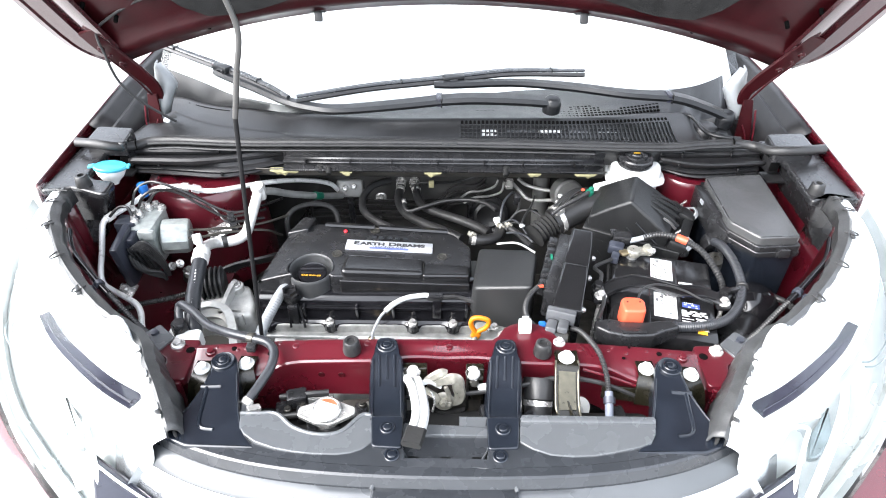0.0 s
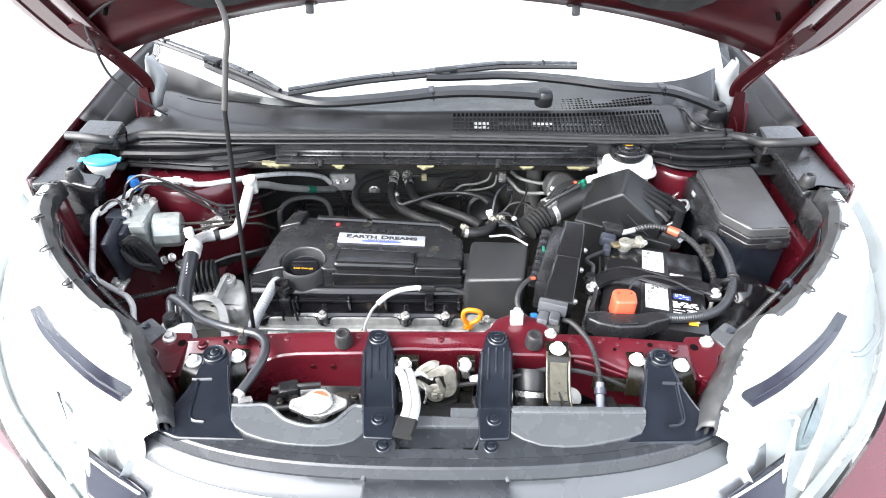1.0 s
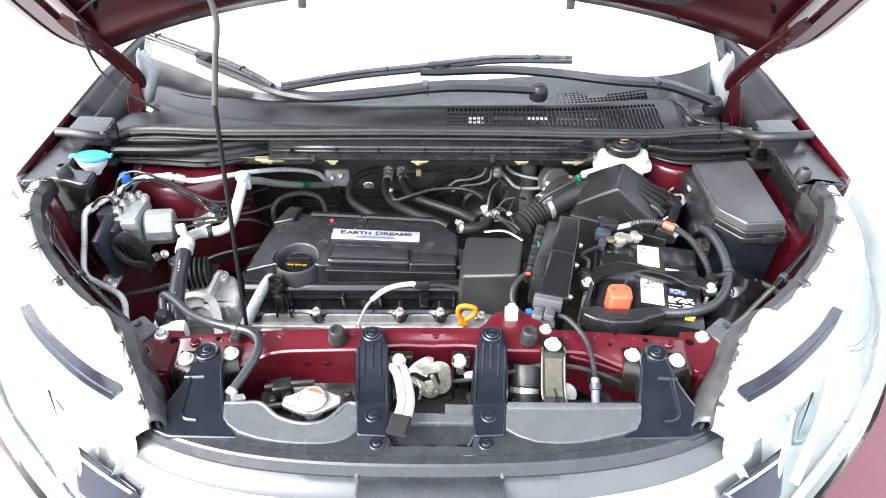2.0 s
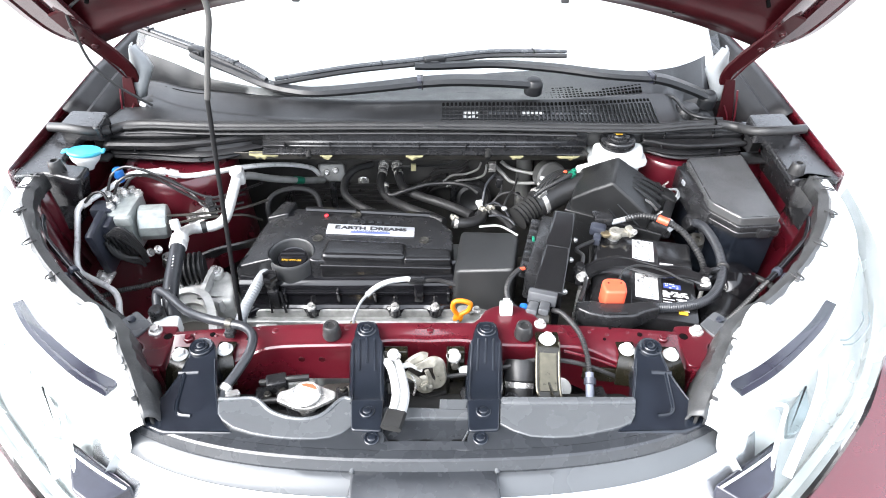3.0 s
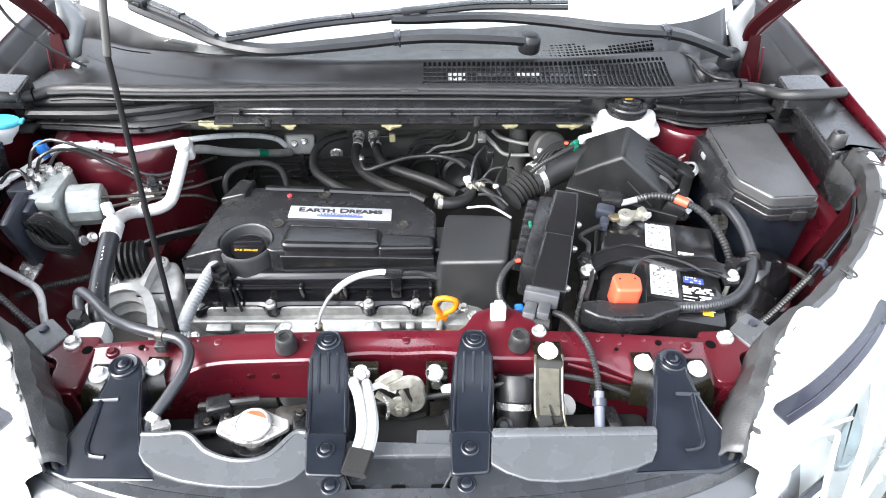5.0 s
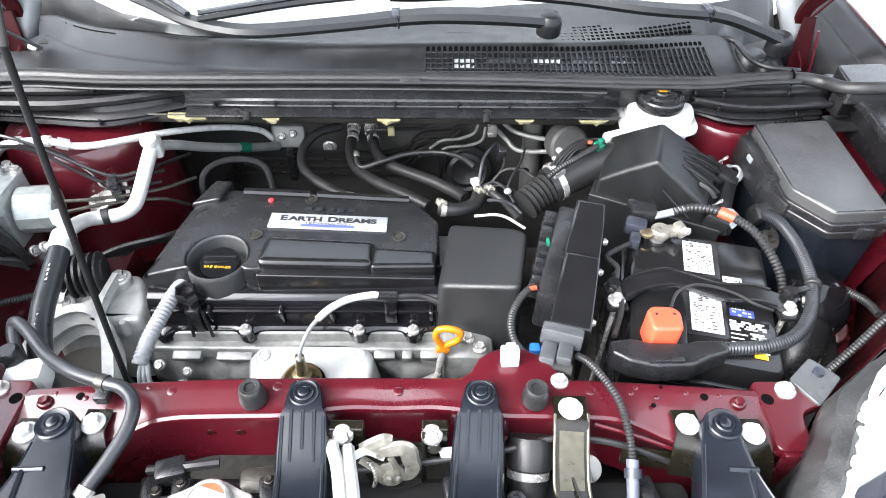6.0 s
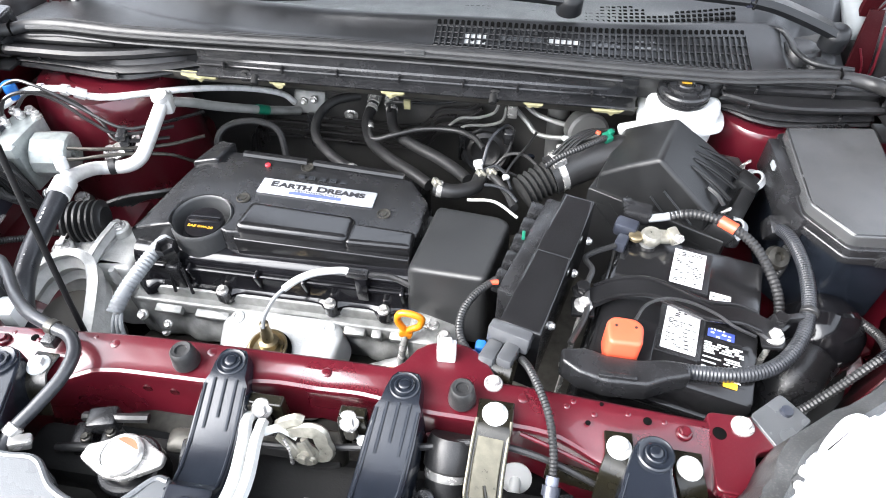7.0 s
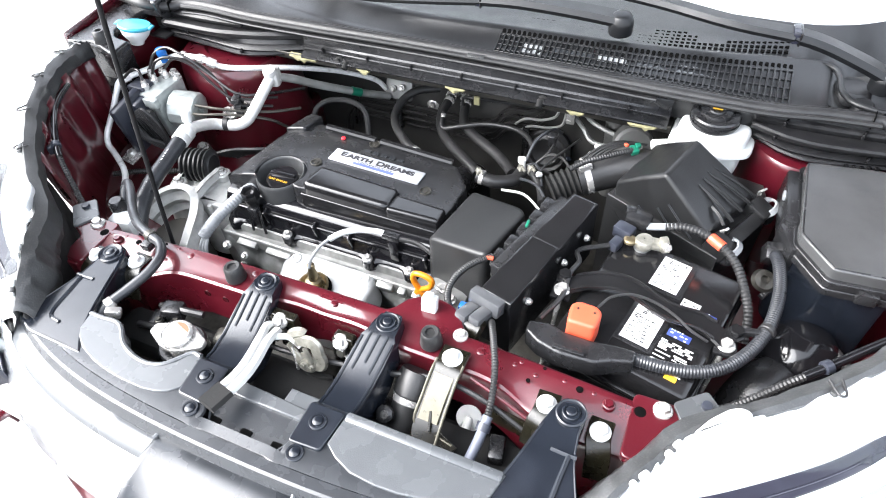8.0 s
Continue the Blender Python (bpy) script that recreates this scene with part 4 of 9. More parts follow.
wiper((0.604, 0.628, 0.982), (0.465, 0.620, 1.030), [(0.374, 0.626, 1.033), (0.258, 0.655, 1.035), (0.137, 0.670, 1.036), (0.014, 0.652, 1.038), (-0.033, 0.646, 1.040)],
      [(-0.317, 0.580, 1.040), (-0.174, 0.634, 1.043), (-0.036, 0.668, 1.045), (0.089, 0.700, 1.048), (0.16, 0.712, 1.048), (0.301, 0.712, 1.048)], 0.47, "satin black wiper with a long blade resting on the glass")

# ---- hood ----
hood = thing("hood", (0, 0.75, 1.05), "raised dark red hood seen from below with black insulation pad", "hood")
RISE = Vector((0, -0.60, 0.80))


def hood_edge(u):
    """Rear edge of the raised hood, u from -1 to 1."""
    return Vector((0.80 * u, 0.615 + 0.08 * u * u, 1.212 - 0.19 * u * u))


def hood_row(u, off, ks):
    nrm = Vector((0, 0.80, 0.60))
    return [hood_edge(u) + RISE * k + nrm * off + Vector((0.16 * u * min(k, 0.3), 0, 0.14 * u * u * min(k, 0.6))) for k in ks]


def hood_side(s, k, w):
    """Places on the folded side, w from the inner frame to the outer edge."""
    a = hood_row(s * 0.84, -0.010, (k,))[0]
    spread = 0.075 + 0.055 * (1 - math.exp(-max(k, 0.0) / 0.025))
    return a + Vector((s * spread * w, 0.012 * w, 0.010 * w))


bm = B()
loft(bm, [hood_row(-0.89 + 1.78 * i / 24, 0.012, (0, 0.02, 0.1, 0.3, 0.6, 0.9, 1.0)) for i in range(25)], closed=False)
part("outer_panel", bm, REDGLOSS, hood, "glossy dark red outer skin", smooth=60)
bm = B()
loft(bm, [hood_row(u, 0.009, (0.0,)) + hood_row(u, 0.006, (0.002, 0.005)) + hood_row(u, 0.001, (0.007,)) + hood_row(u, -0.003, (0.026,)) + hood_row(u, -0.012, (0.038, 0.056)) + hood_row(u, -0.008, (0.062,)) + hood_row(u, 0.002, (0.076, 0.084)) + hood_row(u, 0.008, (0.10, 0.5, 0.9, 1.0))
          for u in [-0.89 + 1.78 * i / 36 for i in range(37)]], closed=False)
part("inner_panel", bm, DEEPRED, hood, "dark red inner frame", smooth=40)
bm = B()
rows = []
for i in range(31):
    u = -0.66 + 1.32 * i / 30
    e = 0.085 - 0.03 * math.exp(-((abs(u) - 0.48) / 0.14) ** 2) + 0.10 * max(0.0, (abs(u) - 0.56) / 0.1) ** 2
    rows.append(hood_row(u, -0.006, (e,)) + hood_row(u, -0.018, (e + 0.008, e + 0.02, 0.4, 0.7)) + hood_row(u, -0.004, (0.72,)))
loft(bm, rows, closed=False)
part("insulation_pad", bm, FELT, hood, "black felt insulation pad")
for s in (-1, 1):
    # folded side flange, in steps
    bm = B()
    rows = []
    n = Vector((0, -0.80, -0.60))
    for k in (-0.004, 0.002, 0.010, 0.02, 0.035, 0.05, 0.08, 0.12, 0.2, 0.4, 0.7, 1.0):
        rows.append([hood_side(s, k, w) + n * d for w, d in ((0.0, 0.0), (0.04, 0.006), (0.10, 0.007), (0.30, 0.002), (0.34, -0.008), (0.50, -0.010), (0.54, -0.002), (0.80, 0.003), (0.84, 0.007), (0.96, 0.006), (1.0, -0.002), (0.98, -0.012))])
    loft(bm, rows, closed=False)
    part("side_flange", bm, HOODEDGE, hood, "glossy folded side flange", smooth=30)
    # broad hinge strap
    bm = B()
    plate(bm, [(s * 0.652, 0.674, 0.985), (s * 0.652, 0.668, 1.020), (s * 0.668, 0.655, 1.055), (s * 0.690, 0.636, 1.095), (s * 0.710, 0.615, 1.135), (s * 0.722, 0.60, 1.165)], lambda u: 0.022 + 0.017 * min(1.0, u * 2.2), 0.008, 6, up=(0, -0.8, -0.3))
    part("hinge_arm", bm, DEEPRED, hood, "dark red hood hinge")
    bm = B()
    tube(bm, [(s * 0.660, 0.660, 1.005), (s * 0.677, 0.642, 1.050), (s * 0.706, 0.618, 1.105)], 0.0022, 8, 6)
    part("hinge_fold", bm, DEEPRED, hood)
    for q in ((s * 0.684, 0.634, 1.090), (s * 0.706, 0.612, 1.130), (s * 0.697, 0.622, 1.112)):
        bolt(hood, Vector(q) + Vector((0, -0.008, -0.003)), 0.006 if q[2] != 1.112 else 0.003, (0, -0.8, -0.4), DEEPRED, "painted_bolt")
    for u, k in ((0.835, 0.055), (0.80, 0.11), (0.845, 0.16), (0.60, 0.03)):
        bm = B()
        lathe(bm, hood_row(s * u, -0.004, (k,))[0], (0, -0.80, -0.60), [(0.004, -0.012), (0.004, 0.002), (0.003, 0.0022), (0.0005, 0.0015)], 14)
        part("drain_hole", bm, HOLESHADE, hood)
    # clips on the rear edge
    bm = B()
    q = hood_edge(s * 0.325) + Vector((0, -0.004, 0.012))
    box(bm, q, (0.034, 0.012, 0.010), 0.003, (-30, 0, 0), taper=(0.7, 1.0))
    box(bm, q + Vector((0.002, -0.008, -0.010)), (0.016, 0.010, 0.020), 0.003, (-20, 0, 0))
    part("edge_clip", bm, RUBBER, hood)
# washer hose from the hood to the cowl
hose = B()
tube(hose, [(-0.57, 0.57, 1.240), (-0.617, 0.596, 1.218), (-0.663, 0.598, 1.194), (-0.699, 0.600, 1.168), (-0.704, 0.601, 1.142), (-0.700, 0.601, 1.117), (-0.697, 0.602, 1.085), (-0.690, 0.604, 1.056), (-0.672, 0.608, 1.026), (-0.652, 0.612, 1.002), (-0.625, 0.620, 0.975), (-0.608, 0.630, 0.955)], 0.0028, 8, 6)
single("washer_hose", hose, RUBBER, "thin black rubber washer hose hanging from the hood", "hose")

# ---- prop rod ----
prop = thing("hood_prop_rod", (-0.283, 0.036, 0.885), "thin dark steel rod propping the hood open", "prop rod")
bm = B()
tube(bm, [(-0.284, 0.036, 0.87), (-0.2795, 0.048, 0.97), (-0.272, 0.075, 1.15), (-0.268, 0.088, 1.235)], 0.0031, 10, 6)
part("lower_rod", bm, RODBLACK, prop)
bm = B()
tube(bm, [(-0.268, 0.088, 1.235), (-0.259, 0.102, 1.29), (-0.251, 0.112, 1.335), (-0.262, 0.118, 1.38), (-0.285, 0.13, 1.46), (-0.33, 0.17, 1.70)], 0.0037, 10, 6)
part("upper_rod", bm, RODGREY, prop, "grey-sleeved upper rod")

# ---- front cover, grille, headlights ----
cover = thing("radiator_cover", (0, -0.15, 0.88), "grey-black plastic radiator cover behind the grille", "cover")


def crease(x):
    return -0.205 + 0.2 * x * x + 1.9 * x ** 4


bm = B()
rows = []
for i in range(61):
    x = -0.402 + 0.804 * i / 60
    c = crease(x)
    dz = -0.05 * x * x
    inner = -0.181 if abs(x) < 0.054 else (-0.152 if abs(x) < 0.30 else -0.135)
    rows.append([Vector((x, inner, 0.898 + dz)), Vector((x, inner, 0.9075 + dz)), Vector((x, (inner + c) / 2, 0.9085 + dz)), Vector((x, c + 0.0135, 0.9085 + dz)), Vector((x, c + 0.012, 0.9072 + dz)), Vector((x, c + 0.0105, 0.9085 + dz)), Vector((x, c + 0.001, 0.9088 + dz)), Vector((x, c - 0.0006, 0.9080 + dz)),
                 Vector((x, c - 0.0012, 0.9068 + dz)), Vector((x, c - 0.0068, 0.8985 + dz)), Vector((x, c - 0.0072, 0.896 + dz)), Vector((x, c - 0.003, 0.885 + dz))])
loft(bm, rows, closed=False)
fb = part("front_band", bm, BAND, cover, smooth=24)
fb.modifiers.new("thick", "SOLIDIFY").thickness = 0.003
# left field with the bay for the radiator cap
bm = B()
bay = [(-0.223, -0.117), (-0.211, -0.124), (-0.196, -0.138), (-0.180, -0.145), (-0.163, -0.148), (-0.148, -0.147), (-0.134, -0.143), (-0.120, -0.133), (-0.111, -0.118)]
low = [(-0.092, -0.158), (-0.104, -0.169), (-0.118, -0.1745), (-0.135, -0.177), (-0.165, -0.1765), (-0.19, -0.174), (-0.216, -0.169), (-0.242, -0.160), (-0.258, -0.149), (-0.266, -0.139)]
prism(bm, [(-0.271, -0.117)] + bay + [(-0.096, -0.116)] + low, 0.890, 0.9122, 0.0016)
# Lighter grey on both fields paints in the sky's reflection.
part("field", bm, SHROUD, cover, "plastic field with the sky's reflection in its lighter grey")
bm = B()
tube(bm, [(-0.270, -0.117, 0.911), (-0.25, -0.117, 0.911)] + [(x, y, 0.911) for x, y in bay[::2]] + [(-0.098, -0.117, 0.911)], 0.0032, 8, 6)
part("rim", bm, SHROUD, cover)
bm = B()
prism(bm, [(0.098, -0.118), (0.277, -0.117), (0.270, -0.142), (0.262, -0.154), (0.245, -0.161), (0.207, -0.170), (0.185, -0.174), (0.160, -0.1755), (0.132, -0.1735), (0.110, -0.165), (0.095, -0.155)], 0.890, 0.9122, 0.0016)
part("field", bm, SHROUD, cover, "plastic field with the sky's reflection in its lighter grey")
bm = B()
box(bm, (0.187, -0.121, 0.911), (0.176, 0.012, 0.008), 0.003)
part("rim", bm, SHROUD, cover)
# sunk centre between the two arms
bm = B()
prism(bm, [(-0.056, -0.139), (-0.054, -0.158), (-0.040, -0.182), (0.046, -0.182), (0.058, -0.157), (0.058, -0.137)], 0.870, 0.897, 0.002)
part("sunk_centre", bm, BAND, cover)
for e in (-1, 1):
    bm = B()
    tube(bm, [(e * 0.0575, -0.146, 0.9005), (e * 0.054, -0.160, 0.8995), (e * 0.043, -0.181, 0.8990)], 0.0014, 8, 4)
    part("centre_edge", bm, SHROUD, cover)
bm = B()
prism(bm, [(-0.057, -0.121), (-0.056, -0.140), (0.058, -0.140), (0.060, -0.126)], 0.875, 0.902, 0.002)
prism(bm, [(0.018, -0.128), (0.060, -0.128), (0.060, -0.108), (0.019, -0.108)], 0.875, 0.900, 0.002)
part("step", bm, SHROUD, cover)
for x in (-0.040, 0.001, 0.041):
    bm = B()
    prism(bm, rounded([(x - 0.0075, -0.169), (x + 0.0075, -0.169), (x + 0.0065, -0.178), (x - 0.0065, -0.178)], 0.003), 0.896, 0.8984, 0.0003)
    part("slot", bm, HOLESHADE, cover)
bm = B()
lathe(bm, (0.062, -0.197, 0.9085), (0, 0, 1), [(0.006, 0), (0.006, 0.001), (0.005, 0.0012)], 18)
part("hole", bm, HOLESHADE, cover)
for x in (-0.066, 0.069):
    bm = B()
    lathe(bm, (x, -0.176, 0.907), (0, 0, 1), [(0.0165, 0), (0.0155, 0.003), (0.0135, 0.0035), (0.0005, 0.0035)], 26)
    part("boss", bm, BAND, cover)
    clip(cover, (x, -0.176, 0.911))
# side legs
for s in (-1, 1):
    bm = B()
    tilt = lambda x, y: 0.035 * (y + 0.03)
    edge = [(0.300, -0.024), (0.308, -0.013), (0.326, -0.013), (0.3345, -0.024), (0.332, -0.050), (0.335, -0.076), (0.344, -0.106), (0.354, -0.132), (0.364, -0.150), (0.330, -0.166), (0.238, -0.168), (0.255, -0.150), (0.267, -0.128), (0.279, -0.094), (0.292, -0.047)]
    prism(bm, rounded([(s * x, y) for x, y in edge], 0.007), 0.880, 0.9135, 0.003, shape=tilt)
    leg = part("side_leg", bm, NAVY, cover, "blue-black plastic side leg")
    for run, w in (([(0.336, -0.0745), (0.328, -0.0745), (0.318, -0.074), (0.309, -0.0735)], 0.0032), ([(0.328, -0.075), (0.3255, -0.100), (0.3235, -0.124), (0.3205, -0.134), (0.314, -0.1395), (0.300, -0.1415)], 0.0032), ([(0.331, -0.048), (0.334, -0.076), (0.343, -0.106), (0.352, -0.130)], 0.0014), ([(0.294, -0.050), (0.281, -0.095), (0.269, -0.129), (0.258, -0.148)], 0.0014)):
        bm = B()
        tube(bm, [(s * x, y, 0.9130 + tilt(0, y)) for x, y in run], w, 8, 5, flat=0.8)
        part("raised_rib", bm, NAVY, leg)
    bm = B()
    lathe(bm, (s * 0.318, -0.030, 0.913), (0, 0, 1), [(0.0165, 0), (0.0165, 0.003), (0.015, 0.004), (0.013, 0.003), (0.0005, 0.003)], 26)
    part("pad", bm, NAVY, leg)
    clip(cover, (s * 0.318, -0.030, 0.9165))
# two arms that hold the cover to the beam
for s in (-1, 1):
    a = thing("cover_arm", (s * 0.082, -0.08, 0.88), "blue-black plastic arm bridging beam and radiator cover", "bracket", "cover arms")
    rows = []
    for y, w, z, d in ((0.019, 0.006, 0.914, 0.006), (0.017, 0.011, 0.916, 0.012), (0.011, 0.0155, 0.917, 0.014), (0.0, 0.0180, 0.917, 0.014), (-0.013, 0.0195, 0.916, 0.018), (-0.020, 0.0235, 0.914, 0.034), (-0.05, 0.0250, 0.905, 0.045), (-0.075, 0.0250, 0.899, 0.046),
                       (-0.100, 0.0245, 0.898, 0.04), (-0.112, 0.0240, 0.901, 0.034), (-0.119, 0.0235, 0.9115, 0.02), (-0.125, 0.023, 0.9125, 0.008)):
        cx = s * (0.0865 + 0.075 * y)
        rows.append([Vector((cx + k * w, y, z + h)) for k, h in ((-1.06, -d), (-1, -0.004), (-0.92, 0), (-0.5, 0.0005), (0.5, 0.0005), (0.92, 0), (1, -0.004), (1.06, -d))])
    bm = B()
    loft(bm, rows)
    part("arm", bm, NAVY, a)
    for k in (-0.42, 0.0, 0.42):
        bm = B()
        e = -0.062 if k else -0.044
        tube(bm, [(s * (0.0865 + 0.075 * y) + k * 0.026, y, z) for y, z in ((-0.016, 0.9165), (-0.022, 0.9145), (-0.05, 0.9060), (e, 0.9165 + 0.30 * (e + 0.016)))], 0.0016, 6, 4)
        part("rib", bm, NAVY, a)
    for k in (-0.84, 0.84):
        bm = B()
        tube(bm, [(s * (0.0865 + 0.075 * y) + k * 0.0235, y, z) for y, z in ((-0.022, 0.9142), (-0.05, 0.9055), (-0.075, 0.8995), (-0.100, 0.8985), (-0.113, 0.902))], 0.0017, 6, 4)
        part("edge_bead", bm, NAVY, a)
    bm = B()
    lathe(bm, (s * 0.0870, 0.002, 0.916), (0, 0, 1), [(0.0145, 0), (0.0145, 0.002), (0.0135, 0.003), (0.0118, 0.0022), (0.0005, 0.002)], 26)
    part("pad", bm, NAVY, a)
    clip(a, (s * 0.0870, 0.002, 0.9185))
    bm = B()
    prism(bm, rounded([(s * 0.0545, -0.119), (s * 0.0975, -0.119), (s * 0.0925, -0.166), (s * 0.0545, -0.168)], 0.005), 0.900, 0.9140, 0.002)
    part("foot", bm, NAVY, a)
    clip(a, (s * 0.0745, -0.138, 0.9142))

# grille
grille = thing("front_grille", (0, -0.26, 0.75), "chrome-topped front grille below the radiator cover", "grille")
bm = B()
rows = []
for i in range(41):
    x = -0.44 + 0.88 * i / 40
    c = crease(x)
    dz = -0.05 * x * x
    rows.append([Vector((x, c + y, z + dz)) for y, z in ((-0.033, 0.872), (-0.035, 0.8785), (-0.041, 0.874), (-0.050, 0.863), (-0.062, 0.846), (-0.072, 0.826), (-0.078, 0.808), (-0.070, 0.795))])
loft(bm, rows, closed=False)
ch = part("chrome_bar", bm, SATINCHROME, grille, "wide satin chrome bar", smooth=60)
ch.modifiers.new("thick", "SOLIDIFY").thickness = 0.003
# Upper part of the chrome bar; its dull reflection is painted as grey.
bm = B()
rows = []
for i in range(41):
    x = -0.412 + 0.824 * i / 40
    c, dz, e = crease(x), -0.05 * x * x, max(0.0, abs(x) - 0.37)
    rows.append([Vector((x, c + y * (1 - 6 * e), z + dz - 0.3 * e)) for y, z in ((-0.004, 0.880), (-0.0066, 0.893), (-0.010, 0.8965), (-0.018, 0.8945), (-0.026, 0.889), (-0.033, 0.883), (-0.0345, 0.880), (-0.033, 0.874))])
loft(bm, rows, closed=False)
gt = part("top_bar", bm, BARREFLECT, grille, "upper part of the chrome bar with its grey reflection painted in", smooth=60)
gt.modifiers.new("thick", "SOLIDIFY").thickness = 0.003
for k in range(4):
    bm = B()
    tube(bm, [(x, crease(x) - 0.068, 0.785 - 0.035 * k - 0.1 * x * x) for x in (-0.40, -0.25, -0.1, 0.05, 0.2, 0.4)], 0.009, 8, 6)
    part("slat", bm, SHROUD, grille)
bm = B()
loft(bm, [[Vector((x, -0.199 - o - (0.008 if abs(x) > 0.086 else 0.0), z)) for o, z in ((0.0, 0.893), (0.004, 0.899), (0.03, 0.900), (0.06, 0.893), (0.085, 0.876), (0.10, 0.84), (0.10, 0.78))] for x in (-0.088, -0.084, -0.04, 0.0, 0.04, 0.084, 0.088)], closed=False)
em = part("emblem_mount", bm, BAND, grille, "dark grey emblem mount on the grille", smooth=60)
em.modifiers.new("thick", "SOLIDIFY").thickness = 0.004
bm = B()
tube(bm, [(-0.0885, -0.216, 0.899), (-0.082, -0.207, 0.900), (-0.045, -0.2025, 0.9005), (0.0, -0.201, 0.9005), (0.045, -0.2025, 0.9005), (0.082, -0.207, 0.900), (0.0885, -0.216, 0.899)], 0.0030, 8, 5)
part("mount_rim", bm, SHROUD, grille)
bm = B()
loft(bm, [[Vector((x, crease(x) + y, z)) for y, z in ((-0.03, 0.80), (-0.058, 0.79), (-0.062, 0.40), (-0.02, 0.40))] for x in (-0.43, -0.36, -0.28, -0.19, -0.1, 0.0, 0.1, 0.19, 0.28, 0.36, 0.43)])
part("grille_backing", bm, DULL, grille)

# line of the rubber strip along the headlight's inner edge, and the lens's outer edge
INNER = [(0.351, -0.158, 0.925), (0.380, -0.109, 0.947), (0.405, -0.072, 0.955), (0.432, -0.030, 0.958), (0.508, 0.024, 0.964), (0.582, 0.092, 0.970), (0.637, 0.160, 0.978), (0.686, 0.244, 0.976), (0.704, 0.305, 0.970), (0.701, 0.338, 0.964)]
OUTER = [(0.390, -0.178, 0.89), (0.442, -0.205, 0.815), (0.49, -0.198, 0.79), (0.54, -0.163, 0.80), (0.60, -0.111, 0.81), (0.67, -0.044, 0.82), (0.733, 0.042, 0.84), (0.78, 0.14, 0.87), (0.79, 0.24, 0.91), (0.775, 0.335, 0.95)]


def lamp_point(s, k, v, drop):
    ins, ous = curve_points(INNER, 4), curve_points(OUTER, 4)
    i = min(int(k), len(ins) - 1)
    p = ins[i].lerp(ous[i], v)
    p.z += 0.022 * math.sin(math.pi * v) - drop
    return Vector((s * p.x, p.y, p.z))


for s in (-1, 1):
    hl = thing("headlight", (s * 0.58, 0.02, 0.76), "large clear headlight with bright silver inside", "headlight", "headlights")
    n = len(curve_points(INNER, 4))
    bm = B()
    loft(bm, [[lamp_point(s, k, v, 0.0) for v in (0.03, 0.2, 0.4, 0.6, 0.8, 1.0)] for k in range(n)], closed=False)
    le = part("lens", bm, LENS, hl, "clear lens", smooth=70)
    le.visible_shadow = False
    bm = B()
    loft(bm, [[lamp_point(s, k, v, d) for v, d in ((0.0, 0.0), (0.03, 0.010), (0.2, 0.016), (0.40, 0.020), (0.46, 0.022), (0.475, 0.03))] for k in range(n)], closed=False)
    part("housing", bm, SILVER, hl, "silver-white lamp housing", smooth=50)
    bm = B()
    loft(bm, [[lamp_point(s, k, v, d) for v, d in ((0.475, 0.03), (0.56, 0.045), (0.68, 0.048), (0.72, 0.060), (0.86, 0.060), (0.88, 0.045), (0.95, 0.03), (1.0, 0.006))] for k in range(n)], closed=False)
    # Outer half greyed: the lens's reflection is put into this part's colour.
    part("reflector", bm, LAMPGREY, hl, "stepped reflector greyed for the lens's reflection", smooth=50)
    bm = B()
    plate(bm, [(s * a, b, c) for a, b, c in ((0.612, 0.050, 0.925), (0.566, 0.000, 0.930), (0.511, -0.047, 0.933), (0.455, -0.087, 0.931), (0.405, -0.113, 0.926))], lambda u: 0.016 + 0.009 * u, 0.003, 10)
    tr = part("dark_trim", bm, TRIM, hl, "gloss black trim strip")
    bm = B()
    tube(bm, [(s * a, b, c + 0.0015) for a, b, c in ((0.606, 0.040, 0.926), (0.566, -0.004, 0.930), (0.511, -0.051, 0.933), (0.455, -0.091, 0.931), (0.411, -0.115, 0.927))], 0.0014, 8, 10)
    part("trim_ridge", bm, TRIM, tr)
    bm = B()
    tube(bm, [(s * a, b, c) for a, b, c in ((0.392, -0.170, 0.900), (0.43, -0.135, 0.912), (0.488, -0.108, 0.885), (0.482, -0.125, 0.874), (0.462, -0.160, 0.858), (0.434, -0.212, 0.850))], 0.0030, 8, 5)
    part("lens_edge", bm, SILVER, hl)
    bm = B()
    plate(bm, [(s * a, b, c) for a, b, c in ((0.463, -0.160, 0.859), (0.420, -0.186, 0.8585), (0.372, -0.212, 0.858))], 0.0035, 0.004, 6)
    part("bezel_line", bm, SILVER, hl)
    bm = B()
    prism(bm, rounded([(s * 0.478, -0.138), (s * 0.440, -0.212), (s * 0.40, -0.236), (s * 0.366, -0.208), (s * 0.42, -0.174)], 0.006), 0.83, 0.856, 0.003)
    part("corner_trim", bm, TRIM, hl, "gloss black corner trim")
    # grey fin and bright ribs seen through the lens
    bm = B()
    prism(bm, rounded([(s * 0.486, -0.138), (s * 0.506, -0.100), (s * 0.553, -0.052), (s * 0.536, -0.100), (s * 0.502, -0.136)], 0.005), 0.850, 0.860, 0.002)
    # Left fin gets the paler grey: its stronger light is put into colour.
    part("reflector_fin", bm, LAMPGREY if s < 0 else FINGREY, hl, "grey inner fin")
    for pts, w in (([(0.604, 0.012, 0.866), (0.578, -0.045, 0.864), (0.542, -0.098, 0.862), (0.500, -0.150, 0.860), (0.462, -0.196, 0.858)], 0.012), ([(0.645, -0.008, 0.856), (0.600, -0.058, 0.853), (0.555, -0.104, 0.850)], 0.005)):
        bm = B()
